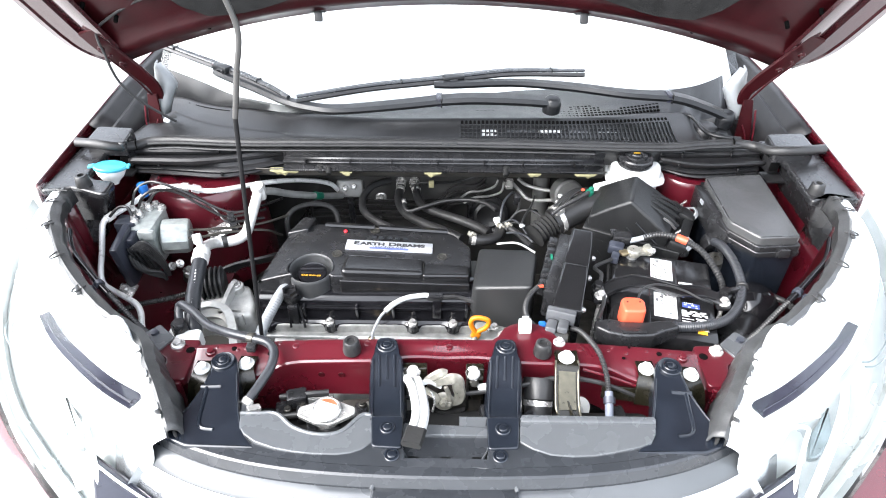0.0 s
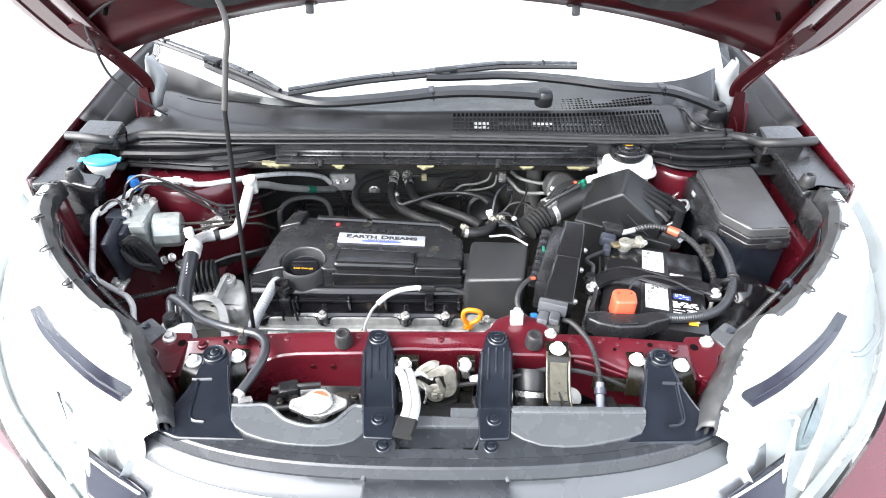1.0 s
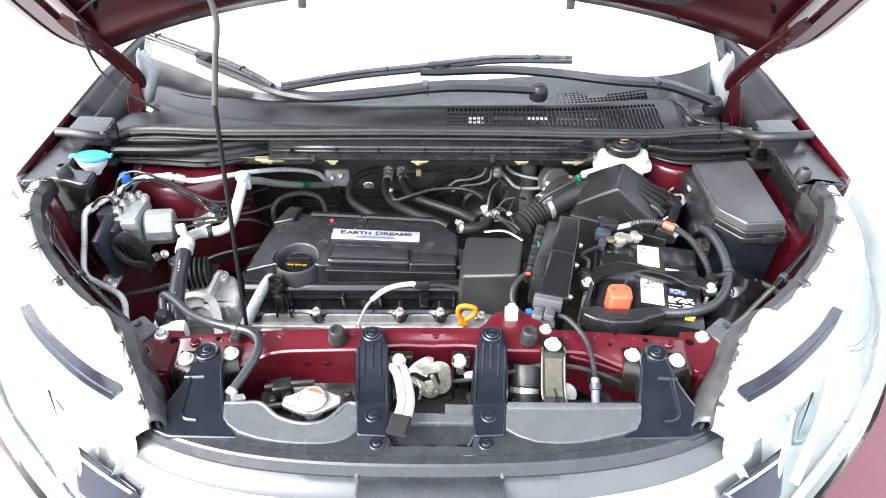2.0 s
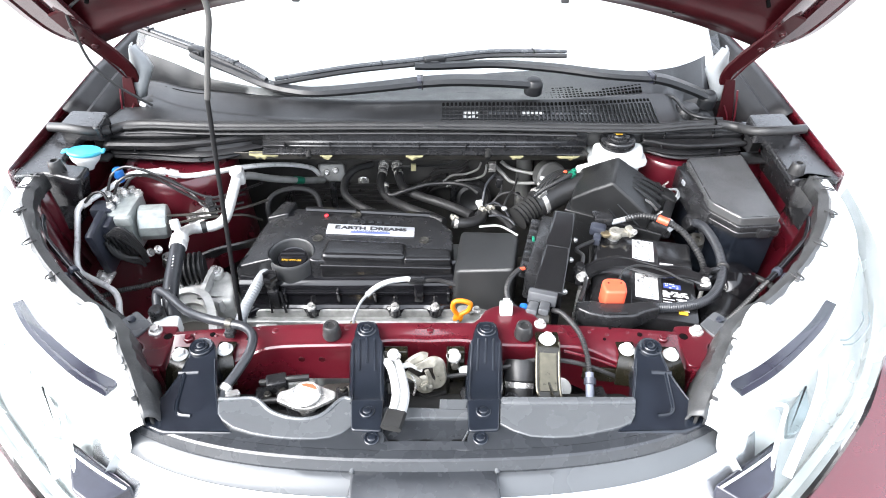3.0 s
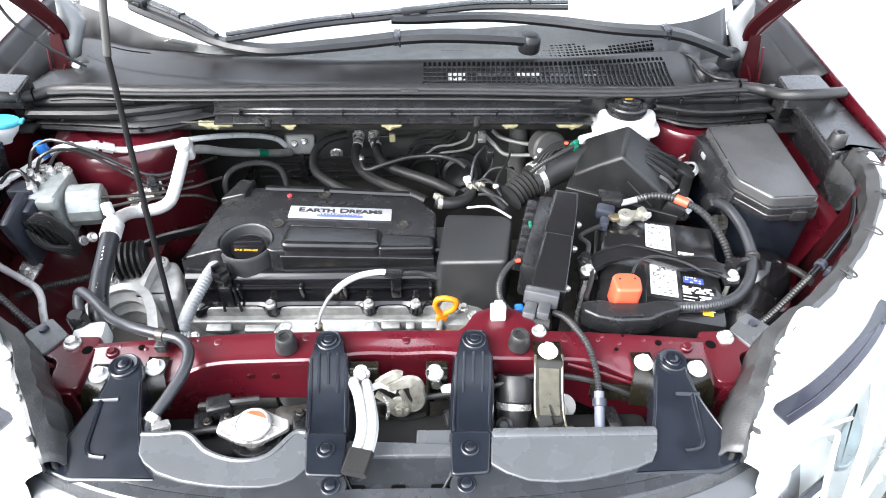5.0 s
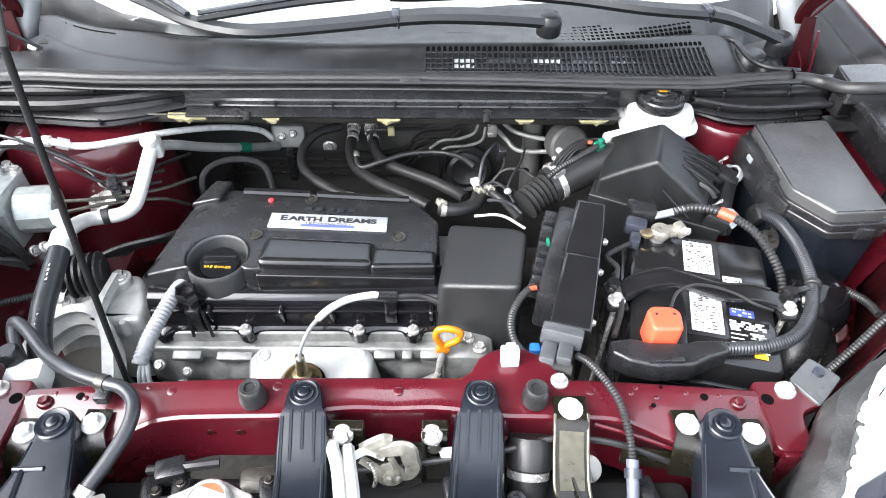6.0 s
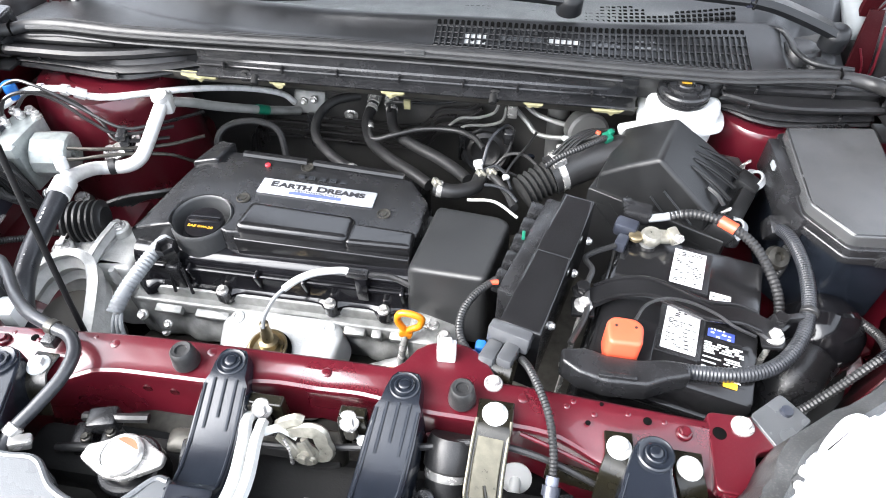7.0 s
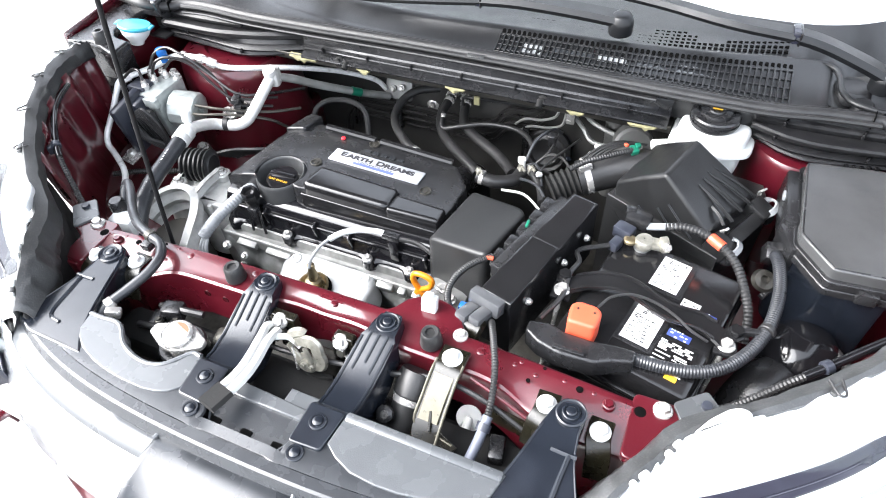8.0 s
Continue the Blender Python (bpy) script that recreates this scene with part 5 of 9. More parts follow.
        plate(bm, [(s * a, b, c) for a, b, c in pts], w, 0.004, 6)
        part("bright_rib", bm, SILVER, hl)
    for pts in ([(0.622, 0.000), (0.636, 0.001), (0.651, 0.010), (0.673, 0.029), (0.690, 0.051), (0.697, 0.068)], [(0.622, 0.009), (0.634, 0.010), (0.649, 0.020), (0.667, 0.036), (0.681, 0.053), (0.687, 0.068)]):
        bm = B()
        tube(bm, [(s * a, b, 0.886) for a, b in pts], 0.0012, 8, 5)
        part("lamp_ring", bm, FINGREY, hl)
    bm = B()
    tube(bm, [(s * a, b, c) for a, b, c in ((0.505, -0.098, 0.897), (0.470, -0.112, 0.905), (0.430, -0.128, 0.910), (0.40, -0.148, 0.905))], 0.0022, 8, 5)
    part("bezel_seam", bm, LAMPGREY, hl)
    # ragged rubber strip along the inner edge
    st = thing("headlight_seal", (s * 0.52, 0.06, 0.90), "ragged black rubber strip beside the headlight", "rubber seal", "headlight seals")
    rng = random.Random(5 + s)
    bm = B()
    rows = []
    ins = curve_points(INNER, 6)
    for k, q in enumerate(ins):
        d = (ins[min(k + 1, len(ins) - 1)] - ins[max(0, k - 1)]).normalized()
        side = Vector((-d.y, d.x, 0)).normalized()
        j = rng.uniform(-0.002, 0.002)
        u = k / (len(ins) - 1)
        front = max(0.0, 1 - u / 0.42)
        w = (0.017 if u < 0.9 else 0.017 - 0.09 * (u - 0.9)) + rng.uniform(-0.0015, 0.0015)
        low = 0.026 + 0.035 * front
        rows.append([Vector((s * p.x, p.y, p.z)) for p in (q - side * 0.002 + Vector((0, 0, -0.012)), q - side * (0.001 + j) + Vector((0, 0, 0.0)), q + side * 0.004 + Vector((0, 0, 0.004 + j)), q + side * w * 0.6 + Vector((0, 0, 0.001)),
                                                          q + side * w + Vector((0, 0, -0.004 + j)), q + side * (w + 0.002 + 0.008 * front) + Vector((0, 0, -0.022 - 0.02 * front)), q + side * (w + 0.002 + 0.014 * front) + Vector((0, 0, -low)))])
    loft(bm, rows, closed=False)
    ru = part("strip", bm, STRIP, st, smooth=40)
    ru.modifiers.new("thick", "SOLIDIFY").thickness = 0.003
    bm = B()
    rows = []
    for k, q in enumerate(ins[:26]):
        d = (ins[k + 1] - ins[max(0, k - 1)]).normalized()
        side = Vector((-d.y, d.x, 0)).normalized()
        rows.append([Vector((s * p.x, p.y, p.z)) for p in (q + side * 0.010 + Vector((0, 0, -0.010)), q + side * 0.016 + Vector((0, 0, -0.05)), q + side * 0.018 + Vector((0, 0, -0.11)), q + side * 0.02 + Vector((0, 0, -0.22)))])
    loft(bm, rows, closed=False)
    hb_ = part("back_panel", bm, DULL, hl, "dull black back of the lamp", smooth=60)
    hb_.modifiers.new("thick", "SOLIDIFY").thickness = 0.003
    for k in range(3, len(ins) - 2, 6):
        q, d = ins[k], (ins[k + 1] - ins[k - 1]).normalized()
        side = Vector((-d.y, d.x, 0)).normalized()
        bm = B()
        if k > 24:
            a, b, c, e = q + side * 0.010 + Vector((0, 0, 0.004)), q - side * 0.006 - d * 0.004 + Vector((0, 0, 0.005)), q - side * 0.009 + d * 0.003 + Vector((0, 0, 0.004)), q + side * 0.006 + d * 0.012 + Vector((0, 0, 0.003))
            tube(bm, [Vector((s * p.x, p.y, p.z)) for p in (a, b, c, e)], 0.0013, 6, 5)
            part("hook", bm, RUBBER, st)
        else:
            for o in (-0.009, 0.004):
                w = q + d * o
                box(bm, (s * (w.x + 0.003), w.y - 0.002, w.z + 0.003), (0.007 + 0.004 * (o > 0), 0.010, 0.008), 0.003, (rng.uniform(-15, 15), rng.uniform(-15, 15), s * math.degrees(math.atan2(d.y, d.x))))
            part("tab", bm, WHITE, st)
        if k % 12 == 3:
            bm = B()
            box(bm, (s * (q.x - side.x * 0.002), q.y - side.y * 0.002, q.z + 0.002), (0.018, 0.007, 0.005), 0.002, (rng.uniform(-10, 10), rng.uniform(-10, 10), s * math.degrees(math.atan2(d.y, d.x)) + rng.uniform(-18, 18)))
            part("torn_lip", bm, STRIP, st)
    # white lug of the lamp housing that lies over the strip
    bm = B()
    prism(bm, rounded([(s * a, b) for a, b in ((0.428, -0.040), (0.440, -0.020), (0.456, -0.002), (0.468, 0.004), (0.478, 0.000), (0.470, -0.016), (0.448, -0.038))], 0.006), 0.960, 0.9735, 0.004)
    part("housing_lug", bm, SILVER, hl)
    # red inner rail below the strip; the right one painted darker for shade
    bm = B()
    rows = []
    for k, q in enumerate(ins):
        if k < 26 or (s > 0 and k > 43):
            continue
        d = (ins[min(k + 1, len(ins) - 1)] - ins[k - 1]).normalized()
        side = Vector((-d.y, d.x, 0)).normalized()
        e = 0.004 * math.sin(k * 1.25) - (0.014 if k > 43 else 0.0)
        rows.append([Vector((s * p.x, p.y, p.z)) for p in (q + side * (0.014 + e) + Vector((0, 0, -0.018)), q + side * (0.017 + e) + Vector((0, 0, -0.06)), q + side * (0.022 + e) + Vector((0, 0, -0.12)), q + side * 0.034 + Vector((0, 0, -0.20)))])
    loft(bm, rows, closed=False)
    ir = part("inner_rail", bm, RED if s < 0 else DEEPRED, body, smooth=60)
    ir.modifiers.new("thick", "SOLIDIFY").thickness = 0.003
    # wire loom behind the headlight
    lo = thing("wire_loom", (s * 0.55, 0.1, 0.88), "thin black wire loom behind the headlight", "wire loom", "headlight looms")
    bm = B()
    tube(bm, [(s * a, b, c) for a, b, c in ((0.662, 0.240, 0.942), (0.642, 0.205, 0.944), (0.620, 0.173, 0.944), (0.58, 0.134, 0.942), (0.546, 0.103, 0.936), (0.530, 0.090, 0.931))], 0.0052, 10, 6)
    part("smooth_sleeve", bm, GLOSS, lo)
    bm = B()
    tube(bm, [(s * a, b, c) for a, b, c in ((0.534, 0.093, 0.932), (0.515, 0.080, 0.922), (0.49, 0.064, 0.902), (0.465, 0.049, 0.888), (0.447, 0.040, 0.893))], 0.0048, 8, 6, ribs=0.004)
    part("corrugated_sleeve", bm, RUBBER, lo)
    bm = B()
    lathe(bm, (s * 0.553, 0.109, 0.938), (-s * 0.75, -0.65, -0.1), [(0.0054, 0), (0.0074, 0.001), (0.0074, 0.009), (0.0054, 0.010)], 16)
    box(bm, (s * 0.560, 0.100, 0.930), (0.010, 0.008, 0.014), 0.002, (0, 0, s * 40))
    part("clip_band", bm, UNITBLUE, lo)
    # grey bracket at the beam's end
    bk = thing("end_bracket", (s * 0.44, 0.03, 0.885), "grey steel bracket bolted at the beam end", "bracket", "end brackets")
    bm = B()
    prism(bm, rounded([(s * 0.415, 0.034), (s * 0.448, 0.062), (s * 0.472, 0.036), (s * 0.435, 0.002)], 0.005), 0.8905, 0.894, 0.001)
    part("tab_plate", bm, SHROUD, bk)
    bm = B()
    lathe(bm, (s * 0.449, 0.042, 0.894), (0, 0, 1), [(0.006, 0), (0.0055, 0.004), (0.003, 0.0045)], 14)
    part("clip_head", bm, UNITBLUE, bk)
    # steel brackets under the side legs
    lb = thing("leg_bracket", (s * 0.32, -0.03, 0.86), "dark steel bracket with white bolts on the beam", "bracket", "leg brackets")
    for bx, by in ((0.290, -0.021), (0.351, -0.031)):
        bm = B()
        plate(bm, [(s * bx, by + 0.016, 0.8965), (s * bx, by - 0.008, 0.897), (s * (bx + math.copysign(0.004, bx - 0.32)), by - 0.022, 0.889), (s * (bx + math.copysign(0.006, bx - 0.32)), by - 0.035, 0.862)], 0.026, 0.003, 4)
        part("strap", bm, OLIVE, lb)
        bolt(lb, (s * bx, by, 0.900), 0.0092, material=WHITE, name="painted_bolt")

# ---- latch, brackets and front small things ----
latch = thing("hood_latch", (0, -0.02, 0.84), "worn steel hood latch with bolts", "latch")
for x, w in ((-0.044, 0.034), (0.042, 0.026)):
    bm = B()
    prism(bm, rounded([(x - w / 2, -0.020), (x + w / 2, -0.020), (x + w / 2, -0.032), (x - w / 2, -0.032)], 0.002), 0.838, 0.906, 0.002)
    pl = part("side_plate", bm, OLIVE, latch, "dark olive steel side plate")
    bm = B()
    plate(bm, [(x - w * 0.42, -0.034, 0.905), (x - w * 0.42, -0.038, 0.885), (x - w * 0.40, -0.040, 0.860)], 0.004, 0.004, 4)
    part("plate_lip", bm, DARKSTEEL, pl)
    bolt(latch, (x - 0.003, -0.034, 0.900), 0.0085, (0, -0.75, 0.66), material=STEEL)
    bm = B()
    lathe(bm, (x - 0.001, -0.036, 0.884), (0, -0.9, 0.4), [(0.007, 0), (0.007, 0.005), (0.005, 0.007), (0.0005, 0.007)], 6)
    part("latch_nut", bm, DARKSTEEL, latch)
bm = B()
prism(bm, rounded([(-0.028, -0.030), (0.030, -0.030), (0.034, -0.044), (0.028, -0.052), (-0.020, -0.052), (-0.030, -0.042)], 0.005), 0.832, 0.872, 0.004)
part("back_plate", ripple(bm, 0.0015, 90), DARKSTEEL, latch)
bm = B()
plate(bm, [(-0.026, -0.044, 0.894), (-0.018, -0.046, 0.905), (-0.006, -0.046, 0.914), (0.000, -0.046, 0.912)], 0.013, 0.009, 5, up=(0, -1, 0.5))
part("lever", bm, LATCHCAST, latch)
bm = B()
plate(bm, [(-0.016, -0.049, 0.894), (-0.004, -0.051, 0.903), (0.010, -0.052, 0.909), (0.017, -0.052, 0.904), (0.0185, -0.053, 0.890), (0.021, -0.054, 0.876), (0.016, -0.055, 0.864), (0.004, -0.055, 0.861)], lambda u: 0.012 + 0.006 * math.sin(math.pi * u), 0.007, 6, up=(0, -1, 0.45))
hk = part("claw", bm, LATCHCAST, latch, "pale cast claw with a dark throat")
bm = B()
plate(bm, [(0.000, -0.054, 0.893), (0.004, -0.056, 0.882), (0.006, -0.057, 0.868)], 0.007, 0.006, 5, up=(0, -1, 0.4))
part("claw_tongue", bm, LATCHCAST, hk)
bm = B()
lathe(bm, (-0.002, -0.054, 0.864), (0, -1, 0.35), [(0.014, 0), (0.015, 0.003), (0.011, 0.005), (0.0065, 0.005), (0.006, 0.009), (0.0005, 0.0095)], 22)
part("pivot_disc", bm, LATCHCAST, latch)
for q, r in (((-0.003, -0.061, 0.866), 0.005), ((0.005, -0.060, 0.862), 0.004), ((-0.010, -0.050, 0.896), 0.005)):
    bolt(latch, q, r, (0, -1, 0.35), LATCHCAST)
bm = B()
tube(bm, [(-0.022, -0.052, 0.882), (-0.016, -0.058, 0.872), (-0.016, -0.060, 0.858), (-0.019, -0.058, 0.842)], 0.0022, 8, 6, ribs=0.0035, depth=0.3)
part("latch_spring", bm, STEEL, latch)
bm = B()
plate(bm, [(-0.030, -0.048, 0.880), (-0.014, -0.056, 0.874), (-0.008, -0.060, 0.862)], 0.010, 0.004, 5, up=(0, -1, 0.4))
part("lever", bm, LATCHCAST, latch)
bm = B()
box(bm, (0.055, -0.040, 0.876), (0.016, 0.010, 0.011), 0.003, (0, -12, 0))
box(bm, (0.044, -0.038, 0.886), (0.004, 0.004, 0.026), 0.001, (0, -20, 0))
part("cable_end", bm, WHITE, latch)
bm = B()
plate(bm, [(-0.02, -0.052, 0.846), (0.004, -0.056, 0.838), (0.028, -0.050, 0.842)], 0.010, 0.006, 5)
part("lower_lever", bm, DULL, latch)
bm = B()
plate(bm, [(-0.056, -0.036, 0.892), (-0.054, -0.050, 0.905), (-0.046, -0.072, 0.914), (-0.039, -0.105, 0.919), (-0.038, -0.128, 0.922), (-0.043, -0.152, 0.924)], 0.0122, 0.009, 6)
plate(bm, [(-0.040, -0.048, 0.902), (-0.035, -0.072, 0.914), (-0.028, -0.105, 0.919), (-0.027, -0.128, 0.922), (-0.031, -0.152, 0.924)], 0.0122, 0.009, 6)
plate(bm, [(-0.034, -0.060, 0.908), (-0.022, -0.050, 0.900), (-0.006, -0.052, 0.892)], 0.009, 0.005, 5)
part("release_handle", bm, OFFWHITE, latch, "white release handle")
bm = B()
plate(bm, [(-0.036, -0.146, 0.924), (-0.042, -0.172, 0.926)], 0.027, 0.009, 4)
part("handle_tip", bm, DULL, latch)

strap = thing("support_strap", (0.172, -0.05, 0.86), "gold-tinted steel support strap bolted to the beam", "bracket")
bm = B()
plate(bm, [(0.1755, 0.004, 0.907), (0.175, -0.020, 0.907), (0.1735, -0.032, 0.901), (0.172, -0.055, 0.886), (0.172, -0.080, 0.873), (0.179, -0.095, 0.869), (0.206, -0.106, 0.866)], 0.034, 0.004, 5)
so = part("strap", bm, OLIVE, strap)
bm = B()
plate(bm, [(0.1738, -0.031, 0.9025), (0.172, -0.056, 0.8885), (0.1715, -0.078, 0.8765)], 0.026, 0.004, 5)
part("raised_web", bm, WEB, strap)
for k in (-1, 1):
    bm = B()
    tube(bm, [(0.175 + k * 0.016, -0.016, 0.909), (0.1735 + k * 0.016, -0.032, 0.9035), (0.172 + k * 0.016, -0.055, 0.8885), (0.172 + k * 0.016, -0.080, 0.8755), (0.180 + k * 0.012, -0.096 - k * 0.012, 0.871), (0.206, -0.106 - k * 0.015, 0.868)], 0.0018, 8, 5)
    part("strap_edge", bm, WEB, so)
bm = B()
plate(bm, [(0.172, -0.068, 0.883), (0.175, -0.078, 0.879), (0.178, -0.088, 0.876)], 0.004, 0.004, 4)
part("strap_notch", bm, OLIVE, so)
bolt(strap, (0.175, -0.010, 0.9095), 0.0098, material=WHITE, name="painted_bolt")

rad = thing("radiator", (0, -0.07, 0.79), "black plastic radiator top tank with a silver filler cap", "radiator")
bm = B()
lathe(bm, (-0.158, -0.105, 0.868), (0, 0, 1), [(0.018, 0), (0.018, 0.016), (0.0200, 0.018), (0.0210, 0.024), (0.019, 0.027), (0.0175, 0.0275), (0.017, 0.025), (0.0005, 0.0255)], 36)
cap = part("filler_cap", bm, STEEL, rad, "silver two-eared filler cap with a sticker")
bm = B()
prism(bm, rounded([(-0.197, -0.098), (-0.186, -0.094), (-0.168, -0.084), (-0.148, -0.084), (-0.130, -0.093), (-0.119, -0.097), (-0.118, -0.108), (-0.129, -0.115), (-0.148, -0.126), (-0.168, -0.126), (-0.186, -0.118), (-0.198, -0.112)], 0.004),
      0.882, 0.888, 0.002)
part("ear_plate", bm, STEEL, cap)
bm = B()
lathe(bm, (-0.158, -0.105, 0.8936), (0, 0, 1), [(0.0168, 0), (0.0165, 0.0006), (0.0005, 0.0007)], 30)
part("sticker", bm, LABEL, cap, "white and orange warning sticker")
bm = B()
prism(bm, [(-0.158 + 0.016 * math.cos(a), -0.105 + 0.016 * math.sin(a)) for a in [math.pi * (0.1 + 0.06 * k) for k in range(11)]], 0.8942, 0.8947, 0.0002)
part("orange_field", bm, VERMILION, cap)
bm = B()
rod(bm, (-0.158, -0.105, 0.80), (-0.158, -0.105, 0.872), 0.03, 26, 0.002)
cap.location += Vector((-0.005, 0.011, 0.0))
part("filler_neck", bm, PLASTIC, rad).location += Vector((-0.005, 0.011, 0.0))

bm = B()
box(bm, (0.0, -0.075, 0.815), (0.60, 0.055, 0.05), 0.014)
part("tank", bm, DULL, rad)
for x in (-0.235, -0.205, -0.12, 0.06, 0.10, 0.25):
    bm = B()
    box(bm, (x, -0.068, 0.848), (0.018, 0.03, 0.02), 0.004, (0, 0, 12))
    part("tank_lug", bm, PLASTIC, rad)
for x, y, z in ((-0.225, -0.072, 0.862), (-0.205, -0.062, 0.858), (-0.12, -0.06, 0.86), (0.075, -0.05, 0.855)):
    bolt(rad, (x, y, z), 0.0045, material=DARKSTEEL)
bm = B()
for k in range(9):
    box(bm, (-0.195 + 0.009 * k, -0.146, 0.88), (0.004, 0.006, 0.006), 0.001)
part("comb", bm, GREYTUBE, rad)
bm = B()
tube(bm, [(-0.24, -0.05, 0.86), (-0.20, -0.05, 0.868), (-0.17, -0.045, 0.866)], 0.005, 8, 5)
part("wire", bm, RUBBER, rad)
bm = B()
box(bm, (-0.132, -0.048, 0.822), (0.046, 0.03, 0.05), 0.008, (10, 0, 8))
part("cast_lug", ripple(bm, 0.002, 60), DARKSTEEL, rad)
bm = B()
plate(bm, [(-0.118, -0.052, 0.852), (-0.112, -0.060, 0.842), (-0.108, -0.064, 0.822)], 0.012, 0.010, 5)
part("pale_lug", bm, LATCHCAST, rad)
bm = B()
tube(bm, [(-0.255, -0.082, 0.852), (-0.222, -0.080, 0.858), (-0.190, -0.080, 0.862)], 0.0045, 12, 5)
part("overflow_pipe", bm, RUBBER, rad)
bm = B()
box(bm, (-0.215, -0.052, 0.862), (0.030, 0.022, 0.022), 0.004, (0, 0, 14))
part("clip_block", bm, PLASTIC, rad)
bm = B()
lathe(bm, (0.202, -0.029, 0.820), (0, -0.75, 0.65), [(0.0155, 0), (0.0165, 0.001), (0.0165, 0.003), (0.0145, 0.0038), (0.0005, 0.004)], 24)
rod(bm, (0.202, -0.029, 0.820), (0.202, -0.056, 0.812), 0.006, 12, 0.001)
part("drain_plug", bm, WHITE, rad, "white plastic plug on the tank")

horn = thing("hose_joint", (0.135, -0.04, 0.82), "black hose end with a white metal clamp", "hose")
bm = B()
lathe(bm, (0.137, -0.022, 0.878), (-0.05, -0.75, -0.65), [(0.021, 0), (0.024, 0.008), (0.024, 0.03), (0.020, 0.034), (0.020, 0.07), (0.0005, 0.07)], 26)
part("hose_end", bm, RUBBER, horn)
bm = B()
lathe(bm, (0.135, -0.044, 0.859), (-0.05, -0.75, -0.65), [(0.0215, 0), (0.0215, 0.011), (0.0205, 0.011)], 26)
part("clamp", bm, STEEL, horn)
bm = B()
lathe(bm, (0.119, -0.080, 0.86), (0, -0.5, 0.8), [(0.010, 0), (0.010, 0.008), (0.006, 0.010), (0.005, 0.006), (0.0005, 0.006)], 16)
part("nipple", bm, PLASTIC, horn)

bm = B()
tube(bm, [(-0.09, -0.048, 0.868), (-0.04, -0.055, 0.87), (0.05, -0.045, 0.872), (0.11, -0.04, 0.882), (0.165, -0.03, 0.888), (0.22, -0.034, 0.884), (0.275, -0.045, 0.868)], 0.0035, 8, 6)
single("latch_cable", bm, RUBBER, "thin black hood release cable along the beam", "cable")

cable = thing("sensor_cable", (0.22, 0.0, 0.86), "black corrugated cable clipped over the beam", "cable")
bm = B()
tube(bm, [(0.196, 0.062, 0.895), (0.203, 0.045, 0.908), (0.213, 0.022, 0.913), (0.224, -0.004, 0.911), (0.231, -0.03, 0.897), (0.233, -0.052, 0.882)], 0.0043, 10, 8, ribs=0.0034)
part("loom", bm, RUBBER, cable)
bm = B()
tube(bm, [(0.233, -0.050, 0.883), (0.231, -0.075, 0.870), (0.226, -0.115, 0.858)], 0.006, 10, 5)
part("sleeve", bm, SLEEVE, cable, "blue-grey cable sleeve")
bm = B()
tube(bm, [(0.2325, -0.058, 0.880), (0.2318, -0.066, 0.876)], 0.0085, 10, 3)
part("clip_band", bm, UNITBLUE, cable)
bm = B()
box(bm, (0.252, -0.040, 0.868), (0.05, 0.004, 0.022), 0.001, (-20, 0, -8))
part("mount_plate", bm, OLIVE, cable)

for s, x in ((-1, -0.139), (1, 0.142)):
    bm = B()
    lathe(bm, (x, 0.004, 0.9025), (0, 0, 1), [(0.0135, 0), (0.0138, 0.003), (0.0125, 0.012), (0.0115, 0.020), (0.0095, 0.0225), (0.006, 0.022), (0.0055, 0.0195), (0.0005, 0.0195)], 28)
    single("rubber_stop", bm, RUBBER, "grey-black conical rubber hood stop on the beam", "rubber stop", "hood stops")
conn = thing("white_connector", (0.12, 0.05, 0.903), "white plastic connector clipped on the beam", "connector")
bm = B()
box(bm, (0.120, 0.050, 0.912), (0.019, 0.012, 0.022), 0.002, (-14, 0, 3))
part("connector_body", bm, WHITE, conn)
bm = B()
box(bm, (0.120, 0.052, 0.925), (0.010, 0.006, 0.008), 0.001, (-14, 0, 3))
part("latch_tab", bm, WHITE, conn)

# black rubber hose over the beam
bh = thing("drain_hose", (-0.30, 0.0, 0.88), "dark grey rubber hose curving over the red beam", "hose")
bm = B()
tube(bm, [(-0.420, 0.070, 0.850), (-0.436, 0.096, 0.872), (-0.436, 0.112, 0.888), (-0.412, 0.096, 0.893), (-0.370, 0.058, 0.897), (-0.330, 0.032, 0.908), (-0.290, 0.016, 0.914), (-0.266, 0.008, 0.915), (-0.250, -0.010, 0.915), (-0.249, -0.036, 0.911),
          (-0.260, -0.066, 0.905), (-0.272, -0.092, 0.899), (-0.274, -0.110, 0.892), (-0.264, -0.126, 0.875)], 0.0068, 12, 8)
part("hose", bm, HOSE, bh)
for at, nx in (((-0.290, 0.016, 0.914), (1, -0.25, 0)), ((-0.271, -0.090, 0.8995), (-0.4, -0.9, -0.2))):
    bm = B()
    lathe(bm, Vector(at) - Vector(nx) * 0.005, nx, [(0.007, 0), (0.0084, 0.001), (0.0084, 0.010), (0.007, 0.011)], 18)
    part("hose_clamp", bm, DARKSTEEL if at[1] > 0 else STEEL, bh)
bm = B()
box(bm, (-0.287, 0.008, 0.908), (0.014, 0.022, 0.012), 0.002)
part("hose_holder", bm, PLASTIC, bh)
bm = B()
box(bm, (-0.262, -0.098, 0.893), (0.02, 0.012, 0.014), 0.003, (0, 20, 30))
part("clamp_ears", bm, STEEL, bh)

tank = thing("reservoir_neck", (-0.405, 0.035, 0.85), "white plastic reservoir neck beside the beam", "reservoir")
bm = B()
